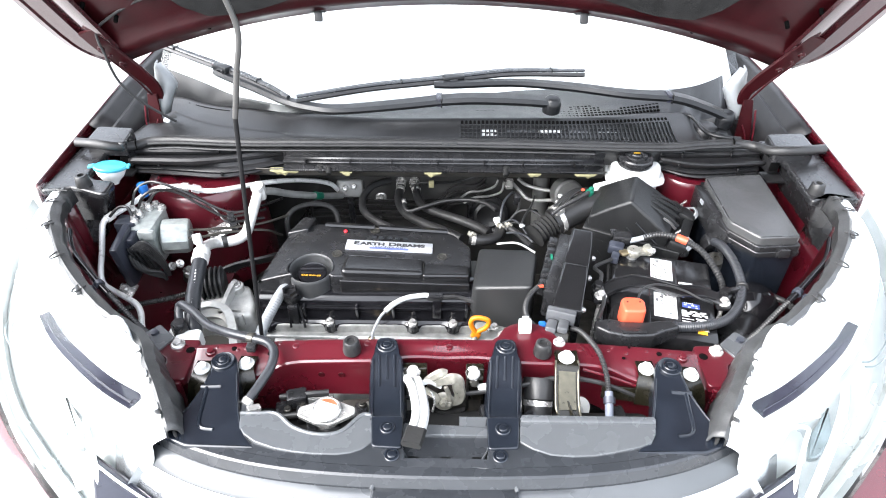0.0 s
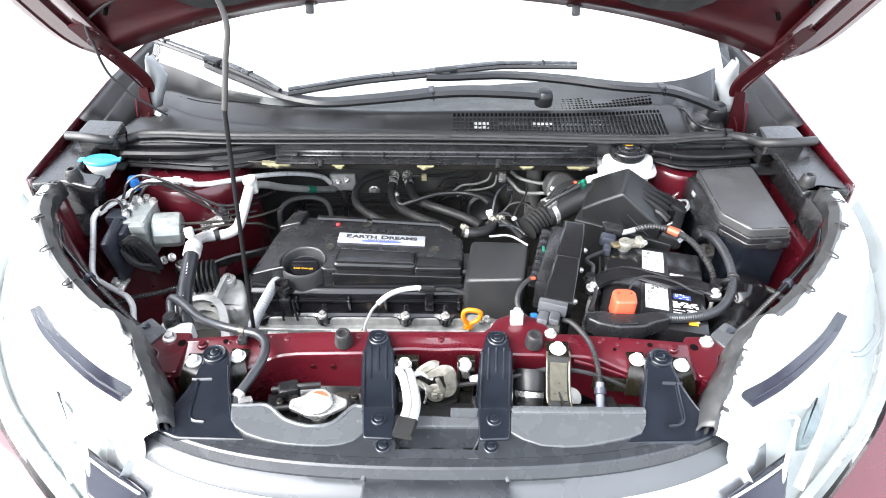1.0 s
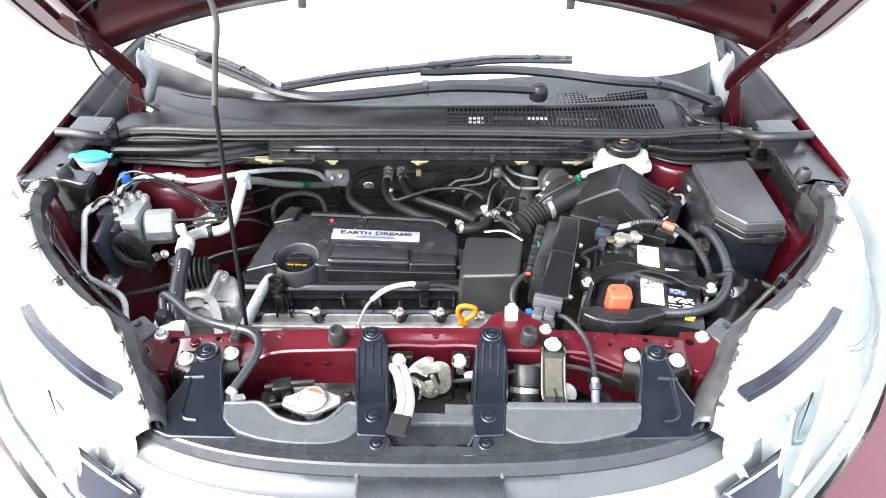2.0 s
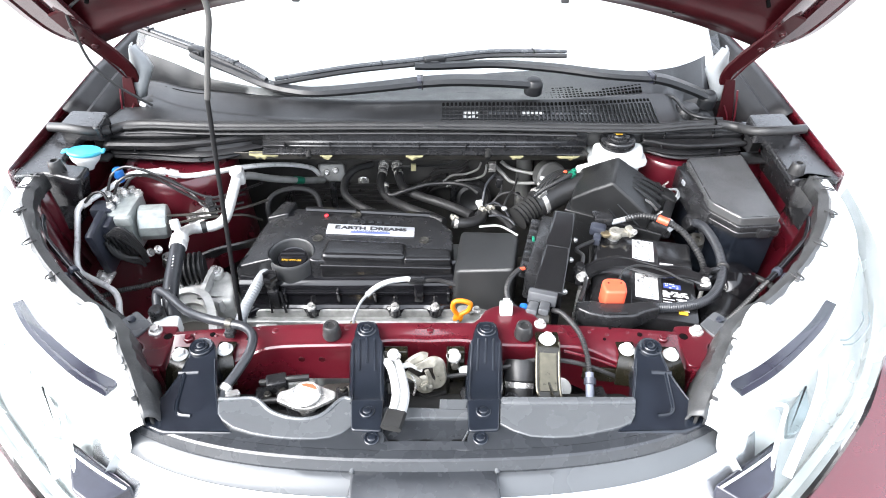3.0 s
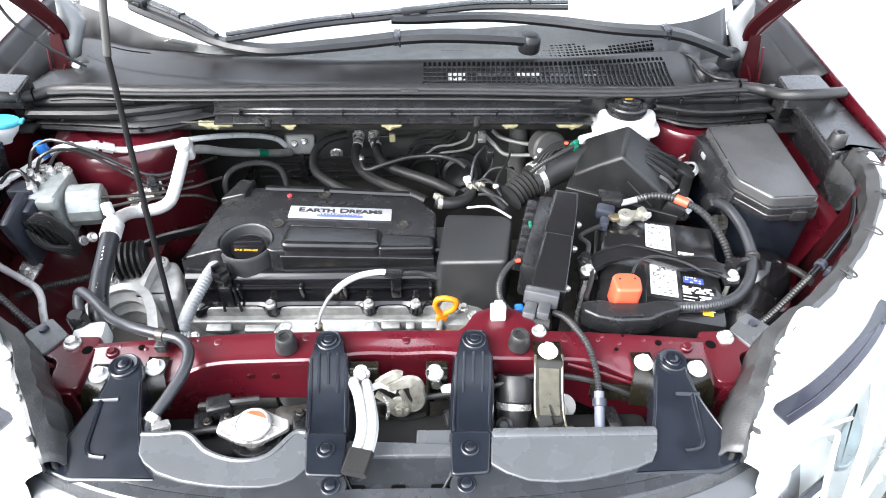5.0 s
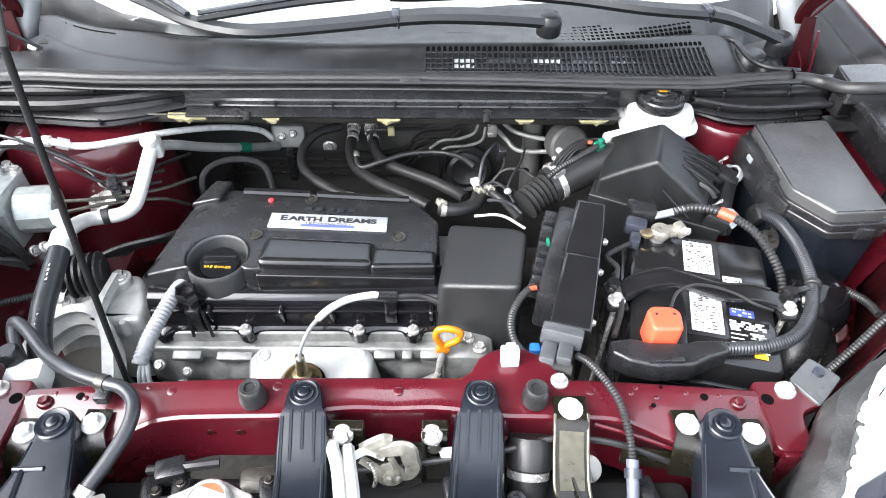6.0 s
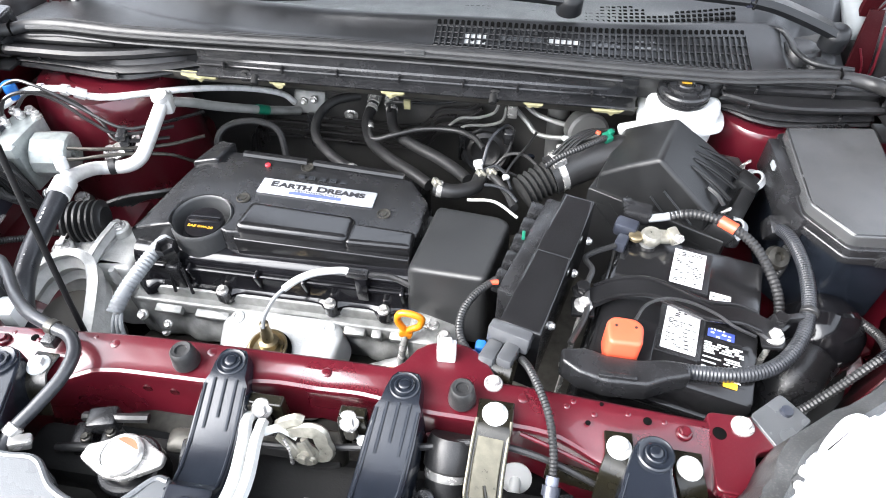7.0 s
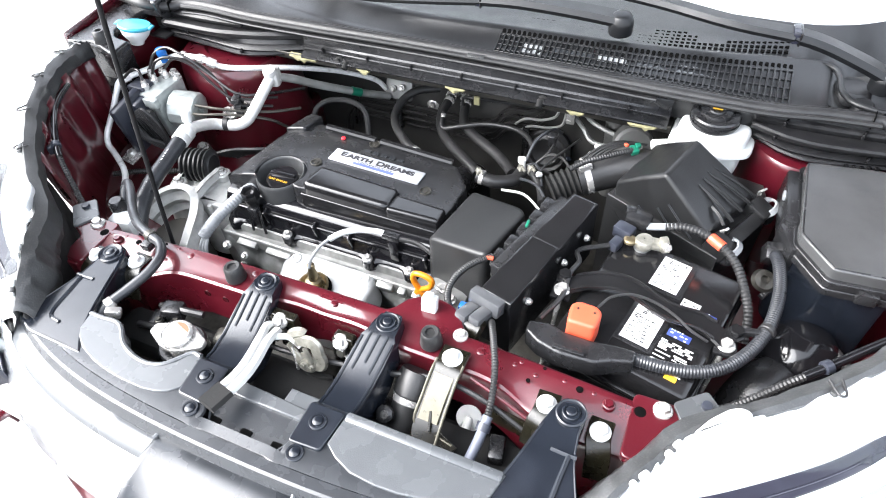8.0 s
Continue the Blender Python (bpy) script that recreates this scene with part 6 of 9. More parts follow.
box(bm, (-0.412, 0.062, 0.852), (0.042, 0.032, 0.035), 0.008, (0, 0, 10))
part("neck", bm, WHITE, tank)
bm = B()
lathe(bm, (-0.428, 0.075, 0.862), (0, 0, 1), [(0.012, 0), (0.012, 0.02), (0.009, 0.024), (0.0005, 0.024)], 18)
part("neck_cap", bm, PLASTIC, tank)

# ---- engine ----
eng = thing("engine", (-0.15, 0.3, 0.45), "four-cylinder engine with black cover and bare aluminium head", "engine")


def lid_z(x, y):
    return -0.05 * (x + 0.1) - 0.10 * (y - 0.32) - 0.45 * max(0.0, -0.295 - x)


oz = 0.838 + lid_z(-0.252, 0.257)
notch = [(-0.252 + 0.0402 * math.cos(radians(a)), 0.257 + 0.0402 * math.sin(radians(a))) for a in range(224, -45, -16)]
bm = B()
prism(bm, rounded([(-0.352, 0.232), (-0.318, 0.228), (-0.294, 0.226)], 0.004)[:10] + notch + rounded([(-0.205, 0.230), (-0.17, 0.236), (0.040, 0.246), (0.046, 0.29), (0.046, 0.35), (0.012, 0.398), (-0.05, 0.408), (-0.27, 0.412), (-0.292, 0.398), (-0.318, 0.395), (-0.33, 0.35), (-0.345, 0.26)], 0.006),
      0.80, 0.838, 0.0045, draft=0.002, shape=lid_z)
ecov = part("engine_cover", bm, PLASTIC, eng, "matt black plastic engine cover")
# front hump and back ridge of the cover
bm = B()
prism(bm, rounded([(-0.196, 0.232), (-0.042, 0.236), (-0.042, 0.288), (-0.192, 0.290)], 0.012, 5), 0.81, 0.850, 0.009, shape=lid_z)
part("front_hump", bm, SATIN, ecov)
bm = B()
prism(bm, rounded([(-0.046, 0.236), (0.042, 0.242), (0.042, 0.276), (-0.046, 0.278)], 0.006, 5), 0.81, 0.8455, 0.006, shape=lid_z)
part("front_hump", bm, SATIN, ecov)
bm = B()
prism(bm, rounded([(-0.196, 0.224), (0.042, 0.230), (0.042, 0.240), (-0.196, 0.236)], 0.003), 0.80, 0.832, 0.003, shape=lid_z)
part("front_step", bm, SATIN, ecov)
bm = B()
for a, b in (((-0.25, 0.403), (-0.15, 0.403)), ((-0.14, 0.403), (0.0, 0.40))):
    plate(bm, [(a[0], a[1], 0.842 + lid_z(*a)), (b[0], b[1], 0.842 + lid_z(*b))], 0.012, 0.008, 4)
part("rear_ridge", bm, SATIN, ecov)
bm = B()
prism(bm, rounded([(-0.325, 0.375), (-0.28, 0.375), (-0.272, 0.425), (-0.30, 0.425)], 0.005), 0.815, 0.846, 0.004, shape=lid_z)
part("corner_block", bm, PLASTIC, ecov)
for x, y in ((-0.211, 0.302), (-0.010, 0.310), (-0.148, 0.394)):
    bm = B()
    lathe(bm, (x, y, 0.837 + lid_z(x, y)), (0, 0, 1), [(0.010, 0), (0.010, 0.003), (0.0085, 0.0035), (0.0075, 0.0015), (0.004, 0.0015), (0.0035, 0.003), (0.0005, 0.003)], 20)
    part("screw_cup", bm, DARKSTEEL, ecov)
# badge
bm = B()
zc = 0.8385 + lid_z(-0.114, 0.336)
box(bm, (-0.114, 0.336, zc + 0.001), (0.170, 0.034, 0.003), 0.0012, (-5.7, 2.9, 0))
bad = part("badge_plate", bm, PLATE, ecov, "silver badge plate with dark letters")
small_caps(("EARTH", "DREAMS"), (-0.114, 0.3415, zc + 0.0022), 0.0165, INKBLACK, bad, (-5.7, 2.9, 0), 1.30, 0.0007)
text_part("TECHNOLOGY", (-0.114, 0.3305, zc + 0.0035), 0.0062, SHROUD, bad, (-5.7, 2.9, 0), 1.6)
bm = B()
box(bm, (-0.114, 0.3245, zc + 0.0046), (0.076, 0.0052, 0.0008), 0.0, (-5.7, 2.9, 0))
part("badge_bar", bm, BADGEBLUE, bad)
bm = B()
for k in range(5):
    box(bm, (-0.148 + 0.016 * k, 0.3685, 0.8395 + lid_z(-0.148 + 0.016 * k, 0.3685)), (0.010, 0.008, 0.0012), 0.0, (-5.7, 2.9, 0))
part("moulded_mark", bm, BAND, ecov)
bm = B()
lathe(bm, (-0.207, 0.386, 0.838 + lid_z(-0.207, 0.386)), (0, 0, 1), [(0.0042, 0), (0.0042, 0.002), (0.003, 0.003)], 14)
part("red_mark", bm, REDDOT, ecov)
# oil filler well and cap
bm = B()
lathe(bm, (-0.252, 0.257, oz - 0.055), (0, -0.04, 1), [(0.0440, 0), (0.0428, 0.046), (0.0420, 0.051), (0.0402, 0.0535), (0.0388, 0.0525), (0.0376, 0.049), (0.0366, 0.027), (0.034, 0.023), (0.0005, 0.023)], 48)
part("filler_well", bm, LITWELL, ecov)
ocap = B()
lathe(ocap, (-0.251, 0.254, oz - 0.020), (0, -0.1, 1), [(0.027, 0), (0.0275, 0.006), (0.026, 0.009), (0.022, 0.0095), (0.0005, 0.0095)], 36)
ocap = part("oil_cap", ocap, GLOSS, eng, "black oil filler cap with yellow print")
bm = B()
box(bm, (-0.251, 0.258, oz - 0.009), (0.044, 0.008, 0.006), 0.002, (-6, 3, 4))
part("grip_bar", bm, GLOSS, ocap)
text_part("SAE 0W-20", (-0.251, 0.2425, oz - 0.0094), 0.0065, YELLOW, ocap, (-6, 3, 0), 1.15)
# valve cover
bm = B()
rows = []
for i in range(61):
    x = -0.345 + 0.400 * i / 60
    k = max(math.exp(-((x - q) / 0.011) ** 2) for q in (-0.215, -0.062, 0.012, -0.33))
    rows.append([Vector((x, y - e * k, z)) for y, z, e in ((0.27, 0.818, 0), (0.222, 0.817, 0), (0.214, 0.813, 0), (0.208, 0.803, 0), (0.205, 0.788, 0), (0.203, 0.772, 0.004), (0.2005, 0.768, 0.007), (0.1965, 0.766, 0.010), (0.1945, 0.762, 0.011), (0.194, 0.752, 0.011), (0.20, 0.748, 0.0))])
loft(bm, rows, closed=False)
vc = part("valve_cover", bm, GLOSS, eng, "black plastic valve cover", smooth=50)
for x in (-0.29, -0.262, -0.165, -0.098, 0.036):
    bm = B()
    box(bm, (x, 0.206, 0.783), (0.006, 0.014, 0.046), 0.003, (12, 0, 0))
    part("cover_rib", bm, GLOSS, vc)
bm = B()
tube(bm, [(-0.34, 0.2035, 0.797), (-0.2, 0.2030, 0.797), (-0.05, 0.2030, 0.797), (0.05, 0.2035, 0.797)], 0.0028, 8, 6)
part("cover_bead", bm, GLOSS, vc)
for x, y in ((-0.215, 0.188), (-0.062, 0.188), (0.012, 0.188)):
    bm = B()
    rod(bm, (x, y, 0.760), (x, y, 0.776), 0.0095, 18, 0.002)
    part("bolt_boss", bm, GLOSS, vc)
    bolt(vc, (x, y, 0.778), 0.0068)
bm = B()
lathe(bm, (-0.283, 0.206, 0.808), (0, -0.1, 1), [(0.010, 0), (0.0125, 0.008), (0.014, 0.022), (0.014, 0.034), (0.0125, 0.036), (0.0105, 0.034), (0.009, 0.028), (0.0005, 0.026)], 6)
part("cover_spigot", bm, SATIN, vc)
bm = B()
box(bm, (-0.281, 0.198, 0.788), (0.019, 0.014, 0.044), 0.003)
part("wire_bracket", bm, PLASTIC, vc)
for x, e in ((-0.288, 0.0), (-0.268, 0.006)):
    bm = B()
    tube(bm, [(x, 0.196, 0.806), (x + e * 0.5, 0.192, 0.785), (x + e, 0.188, 0.762)], 0.0024, 8, 5)
    part("bracket_prong", bm, PLASTIC, vc)
# sensor bracket at the front
bm = B()
box(bm, (-0.018, 0.203, 0.800), (0.017, 0.010, 0.046), 0.003)
sb = part("sensor_bracket", bm, GLOSS, eng)
bm = B()
box(bm, (-0.022, 0.205, 0.827), (0.03, 0.012, 0.012), 0.003)
part("plug_body", bm, PLASTIC, sb)
# cylinder head
bm = B()
box(bm, (-0.14, 0.29, 0.68), (0.42, 0.20, 0.17), 0.008)
head = part("cylinder_head", bm, CAST, eng, "bare cast aluminium cylinder head")
bm = B()
prism(bm, rounded([(-0.355, 0.178), (0.07, 0.176), (0.07, 0.22), (-0.355, 0.22)], 0.006), 0.728, 0.748, 0.004)
part("head_flange", bm, CAST, head)
def lump(x, z, spots):
    return sum(h * math.exp(-(((x - a) / w) ** 2 + ((z - b) / t) ** 2)) for a, b, w, t, h in spots)


SPOTS = ((-0.345, 0.725, 0.014, 0.018, 0.016), (-0.320, 0.700, 0.016, 0.02, 0.020), (-0.335, 0.675, 0.03, 0.02, 0.012), (-0.298, 0.728, 0.010, 0.010, 0.010), (-0.262, 0.690, 0.036, 0.026, 0.026), (-0.225, 0.735, 0.018, 0.010, 0.012), (-0.215, 0.690, 0.022, 0.03, 0.020),
         (-0.025, 0.715, 0.020, 0.016, 0.014), (0.005, 0.690, 0.03, 0.02, 0.022), (0.035, 0.722, 0.012, 0.012, 0.012), (0.060, 0.700, 0.020, 0.024, 0.018))
bm = B()
rows = []
for i in range(61):
    x = -0.365 + 0.445 * i / 60
    rows.append([Vector((x, 0.186 - lump(x, z, SPOTS) - 0.0016 * noise.noise((x * 60, z * 60, 3.0)), z)) for z in [0.742 - 0.0055 * k for k in range(20)]])
loft(bm, rows, closed=False)
part("casting", bm, CAST, head, "rough cast front of the cylinder head", smooth=60)
for k, (x, z, w, h) in enumerate(((-0.028, 0.752, 0.030, 0.014), (0.003, 0.750, 0.014, 0.018), (0.034, 0.752, 0.026, 0.014), (-0.235, 0.748, 0.050, 0.012), (-0.300, 0.750, 0.040, 0.012))):
    bm = B()
    box(bm, (x, 0.176, z - 0.014), (w, 0.016, h), 0.003, (18, 0, 0))
    part("casting_lug", bm, CAST, head)
for pts, r in (([(-0.045, 0.120, 0.700), (0.000, 0.128, 0.712), (0.050, 0.140, 0.728)], 0.013), ([(-0.045, 0.100, 0.685), (0.010, 0.105, 0.690), (0.070, 0.118, 0.705)], 0.016), ([(-0.300, 0.110, 0.678), (-0.260, 0.116, 0.688), (-0.212, 0.120, 0.692)], 0.022), ([(-0.290, 0.085, 0.662), (-0.24, 0.09, 0.672), (-0.20, 0.09, 0.675)], 0.02)):
    bm = B()
    tube(bm, pts, r, 14, 6)
    part("manifold_runner", ripple(bm, 0.0012, 70), CAST, head)
for k, (x, y, z) in enumerate(((-0.300, 0.158, 0.722), (-0.335, 0.160, 0.735), (-0.318, 0.165, 0.690), (0.052, 0.158, 0.738), (0.085, 0.150, 0.735))):
    bolt(eng, (x, y, z), 0.0055 + 0.001 * (k % 2), (0.1, -0.6, 0.8))
bm = B()
box(bm, (-0.15, 0.10, 0.60), (0.44, 0.18, 0.14), 0.02)
part("lower_block", bm, DARKSTEEL, eng)
# exhaust heat shield and sensor
sh = B()
prism(sh, rounded([(-0.212, 0.165), (-0.196, 0.186), (-0.17, 0.190), (-0.08, 0.192), (-0.052, 0.184), (-0.040, 0.165), (-0.042, 0.145), (-0.052, 0.09), (-0.062, 0.072), (-0.185, 0.07), (-0.198, 0.088), (-0.208, 0.14)], 0.010), 0.700, 0.748, 0.009, draft=0.006, shape=lambda x, y: -0.25 * max(0.0, 0.155 - y))
shd = part("heat_shield", sh, FOIL, eng, "pale pressed-metal exhaust heat shield")
for x, y, z in ((-0.192, 0.168, 0.748), (-0.062, 0.168, 0.748), (-0.185, 0.100, 0.735), (-0.068, 0.100, 0.735)):
    bm = B()
    lathe(bm, (x, y, z - 0.001), (0, -0.2, 1), [(0.010, 0), (0.009, 0.002), (0.006, 0.0025), (0.005, 0.001), (0.0005, 0.001)], 18)
    part("dimple", bm, FOIL, shd)
bm = B()
lathe(bm, (-0.133, 0.126, 0.742), (0, -0.1, 1), [(0.019, 0), (0.026, 0.006), (0.0265, 0.010), (0.0235, 0.011), (0.020, 0.006), (0.0005, 0.005)], 28)
part("sensor_collar", bm, BRASS, shd)
bm = B()
lathe(bm, (-0.133, 0.124, 0.7425), (0, -0.1, 1), [(0.031, 0), (0.031, 0.0012), (0.0005, 0.0014)], 28)
part("collar_opening", bm, HOLESHADE, shd)
o2 = B()
lathe(o2, (-0.132, 0.128, 0.738), (0.02, 0.08, 1), [(0.010, 0), (0.010, 0.014), (0.013, 0.015), (0.013, 0.022), (0.008, 0.024), (0.0075, 0.040), (0.006, 0.042), (0.006, 0.056), (0.004, 0.058)], 16)
sens = part("oxygen_sensor", o2, BRASS, eng, "brass oxygen sensor with white lead")
bm = B()
tube(bm, [(-0.130, 0.126, 0.792), (-0.128, 0.135, 0.806), (-0.118, 0.152, 0.822), (-0.108, 0.164, 0.829)], 0.0026, 8, 5)
part("bare_lead", bm, GREYTUBE, sens)
bm = B()
tube(bm, [(-0.108, 0.164, 0.829), (-0.092, 0.178, 0.835), (-0.070, 0.192, 0.836), (-0.042, 0.203, 0.832), (-0.034, 0.204, 0.830)], 0.0048, 10, 6)
part("white_sleeve", bm, WHITE, sens)
bm = B()
tube(bm, [(-0.010, 0.205, 0.826), (0.02, 0.208, 0.824), (0.05, 0.20, 0.82)], 0.004, 8, 5)
part("lead_end", bm, RUBBER, sens)
# dipstick
bm = B()
tube(bm, [(0.052, 0.146, 0.797), (0.043, 0.147, 0.815), (0.046, 0.148, 0.829), (0.060, 0.148, 0.831), (0.073, 0.147, 0.825), (0.070, 0.146, 0.811), (0.060, 0.146, 0.803), (0.053, 0.146, 0.797)], 0.0045, 10, 6)
dip = part("dipstick_loop", bm, ORANGE, eng, "orange dipstick loop")
bm = B()
box(bm, (0.052, 0.146, 0.792), (0.017, 0.009, 0.014), 0.003, (0, 15, 0))
part("loop_stem", bm, ORANGE, dip)
bm = B()
tube(bm, [(0.052, 0.146, 0.79), (0.047, 0.138, 0.76), (0.04, 0.13, 0.70)], 0.005, 10, 5)
part("dipstick_tube", bm, STEEL, dip)
for k, (x, y, z) in enumerate(((0.085, 0.158, 0.80), (0.10, 0.15, 0.79), (0.075, 0.17, 0.785), (0.095, 0.168, 0.77))):
    bolt(eng, (x, y, z), 0.0065 + 0.001 * (k % 2))
bm = B()
box(bm, (0.085, 0.17, 0.745), (0.07, 0.06, 0.07), 0.012)
part("cast_housing", bm, CAST, eng)
# grey corrugated conduit
bm = B()
tube(bm, [(-0.296, 0.232, 0.824), (-0.302, 0.212, 0.826), (-0.310, 0.178, 0.822), (-0.318, 0.142, 0.815), (-0.323, 0.112, 0.803)], 0.0102, 14, 8, ribs=0.0056, depth=0.10)
gc = part("grey_conduit", bm, GREYTUBE, eng, "pale grey corrugated conduit")
for k in range(3):
    bm = B()
    tube(bm, [(-0.322 + 0.004 * k, 0.114, 0.803), (-0.324 + 0.006 * k, 0.102, 0.790), (-0.328 + 0.008 * k, 0.096, 0.76), (-0.33 + 0.006 * k, 0.095, 0.72)], 0.0028, 8, 5)
    part("wire_end", bm, GREYTUBE, gc)

# engine mount
mount = thing("engine_mount", (-0.43, 0.22, 0.66), "cast aluminium engine mount with rubber bush", "engine mount")
bm = B()
prism(bm, rounded([(-0.485, 0.190), (-0.478, 0.262), (-0.44, 0.292), (-0.390, 0.292), (-0.365, 0.240), (-0.362, 0.205), (-0.40, 0.198), (-0.43, 0.206)], 0.012), 0.66, 0.776, 0.010, draft=0.01)
part("bracket", bm, LITCAST, mount)
bm = B()
plate(bm, [(-0.490, 0.150, 0.757), (-0.478, 0.178, 0.770), (-0.455, 0.196, 0.779), (-0.43, 0.201, 0.782), (-0.405, 0.192, 0.780), (-0.388, 0.168, 0.772), (-0.377, 0.135, 0.760), (-0.370, 0.10, 0.742), (-0.366, 0.06, 0.715)], 0.016, 0.05, 6)
part("arch", bm, LITCAST, mount)
bm = B()
plate(bm, [(-0.415, 0.196, 0.780), (-0.413, 0.23, 0.787), (-0.410, 0.268, 0.788)], 0.010, 0.030, 5)
part("web", bm, LITCAST, mount)
bm = B()
plate(bm, [(-0.462, 0.196, 0.776), (-0.470, 0.22, 0.782), (-0.470, 0.25, 0.786)], 0.011, 0.030, 5)
part("web", bm, LITCAST, mount)
bm = B()
lathe(bm, (-0.381, 0.195, 0.76), (0, 0, 1), [(0.006, 0), (0.005, 0.022), (0.004, 0.024), (0.0005, 0.024)], 14)
part("nipple", bm, LITCAST, mount)
for x, y in ((-0.410, 0.272), (-0.470, 0.222)):
    bm = B()
    rod(bm, (x, y, 0.77), (x, y, 0.790), 0.015, 18, 0.002)
    part("stud_boss", bm, LITCAST, mount)
    bolt(mount, (x, y, 0.792), 0.0085)
bm = B()
prof = [(0.02, 0)]
for k in range(6):
    prof += [(0.022, 0.009 * k + 0.001), (0.031, 0.009 * k + 0.003), (0.031, 0.009 * k + 0.006), (0.022, 0.009 * k + 0.0085)]
lathe(bm, (-0.482, 0.262, 0.797), (1, 0.25, 0.0), prof + [(0.02, 0.056)], 24)
part("rubber_boot", bm, RUBBER, mount, "ribbed black rubber boot")
bm = B()
lathe(bm, (-0.432, 0.148, 0.66), (0, -0.1, 1), [(0.046, 0), (0.046, 0.075), (0.043, 0.080), (0.0005, 0.081)], 36)
part("pulley_guard", bm, PRIMER, mount, "dark grey round bush below the arch")

# wire bundle between mount and tower
bm = B()
for k in range(7):
    tube(bm, [(-0.46 + 0.004 * k, 0.31 + 0.005 * k, 0.79 - 0.004 * k), (-0.42, 0.325 + 0.006 * k, 0.80 - 0.006 * k), (-0.37, 0.345 + 0.006 * k, 0.80 - 0.006 * k), (-0.34, 0.39 + 0.006 * k, 0.78 - 0.004 * k)], 0.0035, 6, 5)
single("wire_bundle", bm, RUBBER, "bundle of thin black wires beside the engine", "wires", kind="stuff")

# ---- intake side ----
res = thing("intake_resonator", (0.11, 0.25, 0.73), "matt black plastic intake box beside the engine cover", "intake box")
bm = B()
prism(bm, rounded([(0.044, 0.198), (0.147, 0.170), (0.168, 0.285), (0.155, 0.302), (0.062, 0.337)], 0.012), 0.735, 0.859, 0.007, draft=0.005, shape=lambda x, y: 0.20 * (x - 0.046) - 0.18 * (y - 0.20) - 0.9 * max(0.0, 0.066 - x) ** 1.3)
part("box_shell", bm, BOXGREY, res)
bm = B()
tube(bm, [(0.110, 0.186, 0.8705), (0.114, 0.25, 0.8605), (0.118, 0.30, 0.852)], 0.0012, 8, 4)
part("top_seam", bm, BOXGREY, res)

hb = thing("harness_cover", (0.21, 0.19, 0.80), "long gloss black harness cover box with a seam", "wire cover")
ang = math.degrees(math.atan2(0.200, 0.062)) - 90
for k, (u0, u1) in enumerate(((0.0, 0.52), (0.525, 1.0))):
    a, b = Vector((0.190, 0.090, 0.905)), Vector((0.249, 0.297, 0.905))
    p0, p1 = a.lerp(b, u0), a.lerp(b, u1)
    bm = B()
    w0, w1 = 0.046 - 0.006 * u0, 0.046 - 0.006 * u1
    d = (p1 - p0).normalized()
    sd = Vector((d.y, -d.x, 0))
    rows = []
    for z, e in ((-0.105, 0.0), (-0.004, 0.0), (-0.0015, 0.0006), (-0.0004, 0.002), (0.0, 0.004), (0.0, 0.006)):
        rows.append([p0 - sd * (w0 / 2 - e) + d * e + Vector((0, 0, z + 0.006)), p0 + sd * (w0 / 2 - e) + d * e + Vector((0, 0, z + 0.006)), p1 + sd * (w1 / 2 - e) - d * e + Vector((0, 0, z + 0.010)), p1 - sd * (w1 / 2 - e) - d * e + Vector((0, 0, z + 0.010))])
    loft(bm, rows)
    part("lid", bm, SATIN, hb)
bm = B()
box(bm, (0.199, 0.225, 0.868), (0.028, 0.17, 0.06), 0.005, (0, 0, ang))
part("side_rail", bm, PLASTIC, hb)
for k in range(5):
    bm = B()
    box(bm, (0.165 + 0.008 * k, 0.175 + 0.03 * k, 0.880), (0.018, 0.022, 0.022), 0.003, (0, 8, ang + 6))
    part("rail_clip", bm, PLASTIC, hb)
bm = B()
box(bm, (0.181, 0.084, 0.902), (0.046, 0.016, 0.022), 0.003, (-12, 0, ang))
nose = part("connector_nose", bm, NOSESHEEN, hb, "shiny black connector nose with its grey sheen painted in")
for k in (-0.009, 0.009):
    bm = B()
    box(bm, (0.172 + k, 0.062, 0.896), (0.0175, 0.032, 0.020), 0.004, (-14, 0, ang))
    part("nose_key", bm, NOSESHEEN, nose)
bm = B()
plate(bm, [(0.172, 0.060, 0.896), (0.170, 0.046, 0.892), (0.168, 0.040, 0.872)], 0.040, 0.012, 4)
part("nose_bracket", bm, OLIVE, hb)
bm = B()
tube(bm, [(0.158, 0.165, 0.893), (0.140, 0.140, 0.898), (0.128, 0.112, 0.898), (0.128, 0.085, 0.896), (0.140, 0.064, 0.895), (0.158, 0.055, 0.890)], 0.0048, 10, 8, ribs=0.0036)
part("corrugated_loom", bm, RUBBER, hb)
bm = B()
tube(bm, [(0.153, 0.158, 0.896), (0.162, 0.160, 0.896)], 0.003, 8, 3)
part("red_tape", bm, VERMILION, hb)
bm = B()
box(bm, (0.152, 0.078, 0.885), (0.012, 0.012, 0.012), 0.003)
part("blue_clip", bm, BLUE, hb)
bm = B()
box(bm, (0.185, 0.235, 0.899), (0.004, 0.012, 0.005), 0.001)
part("green_plug", bm, GREEN, hb)
for y in (0.12, 0.2, 0.255):
    bolt(hb, (0.225 + 0.3 * (y - 0.12), y, 0.88), 0.004, (1, -0.3, 0.2))

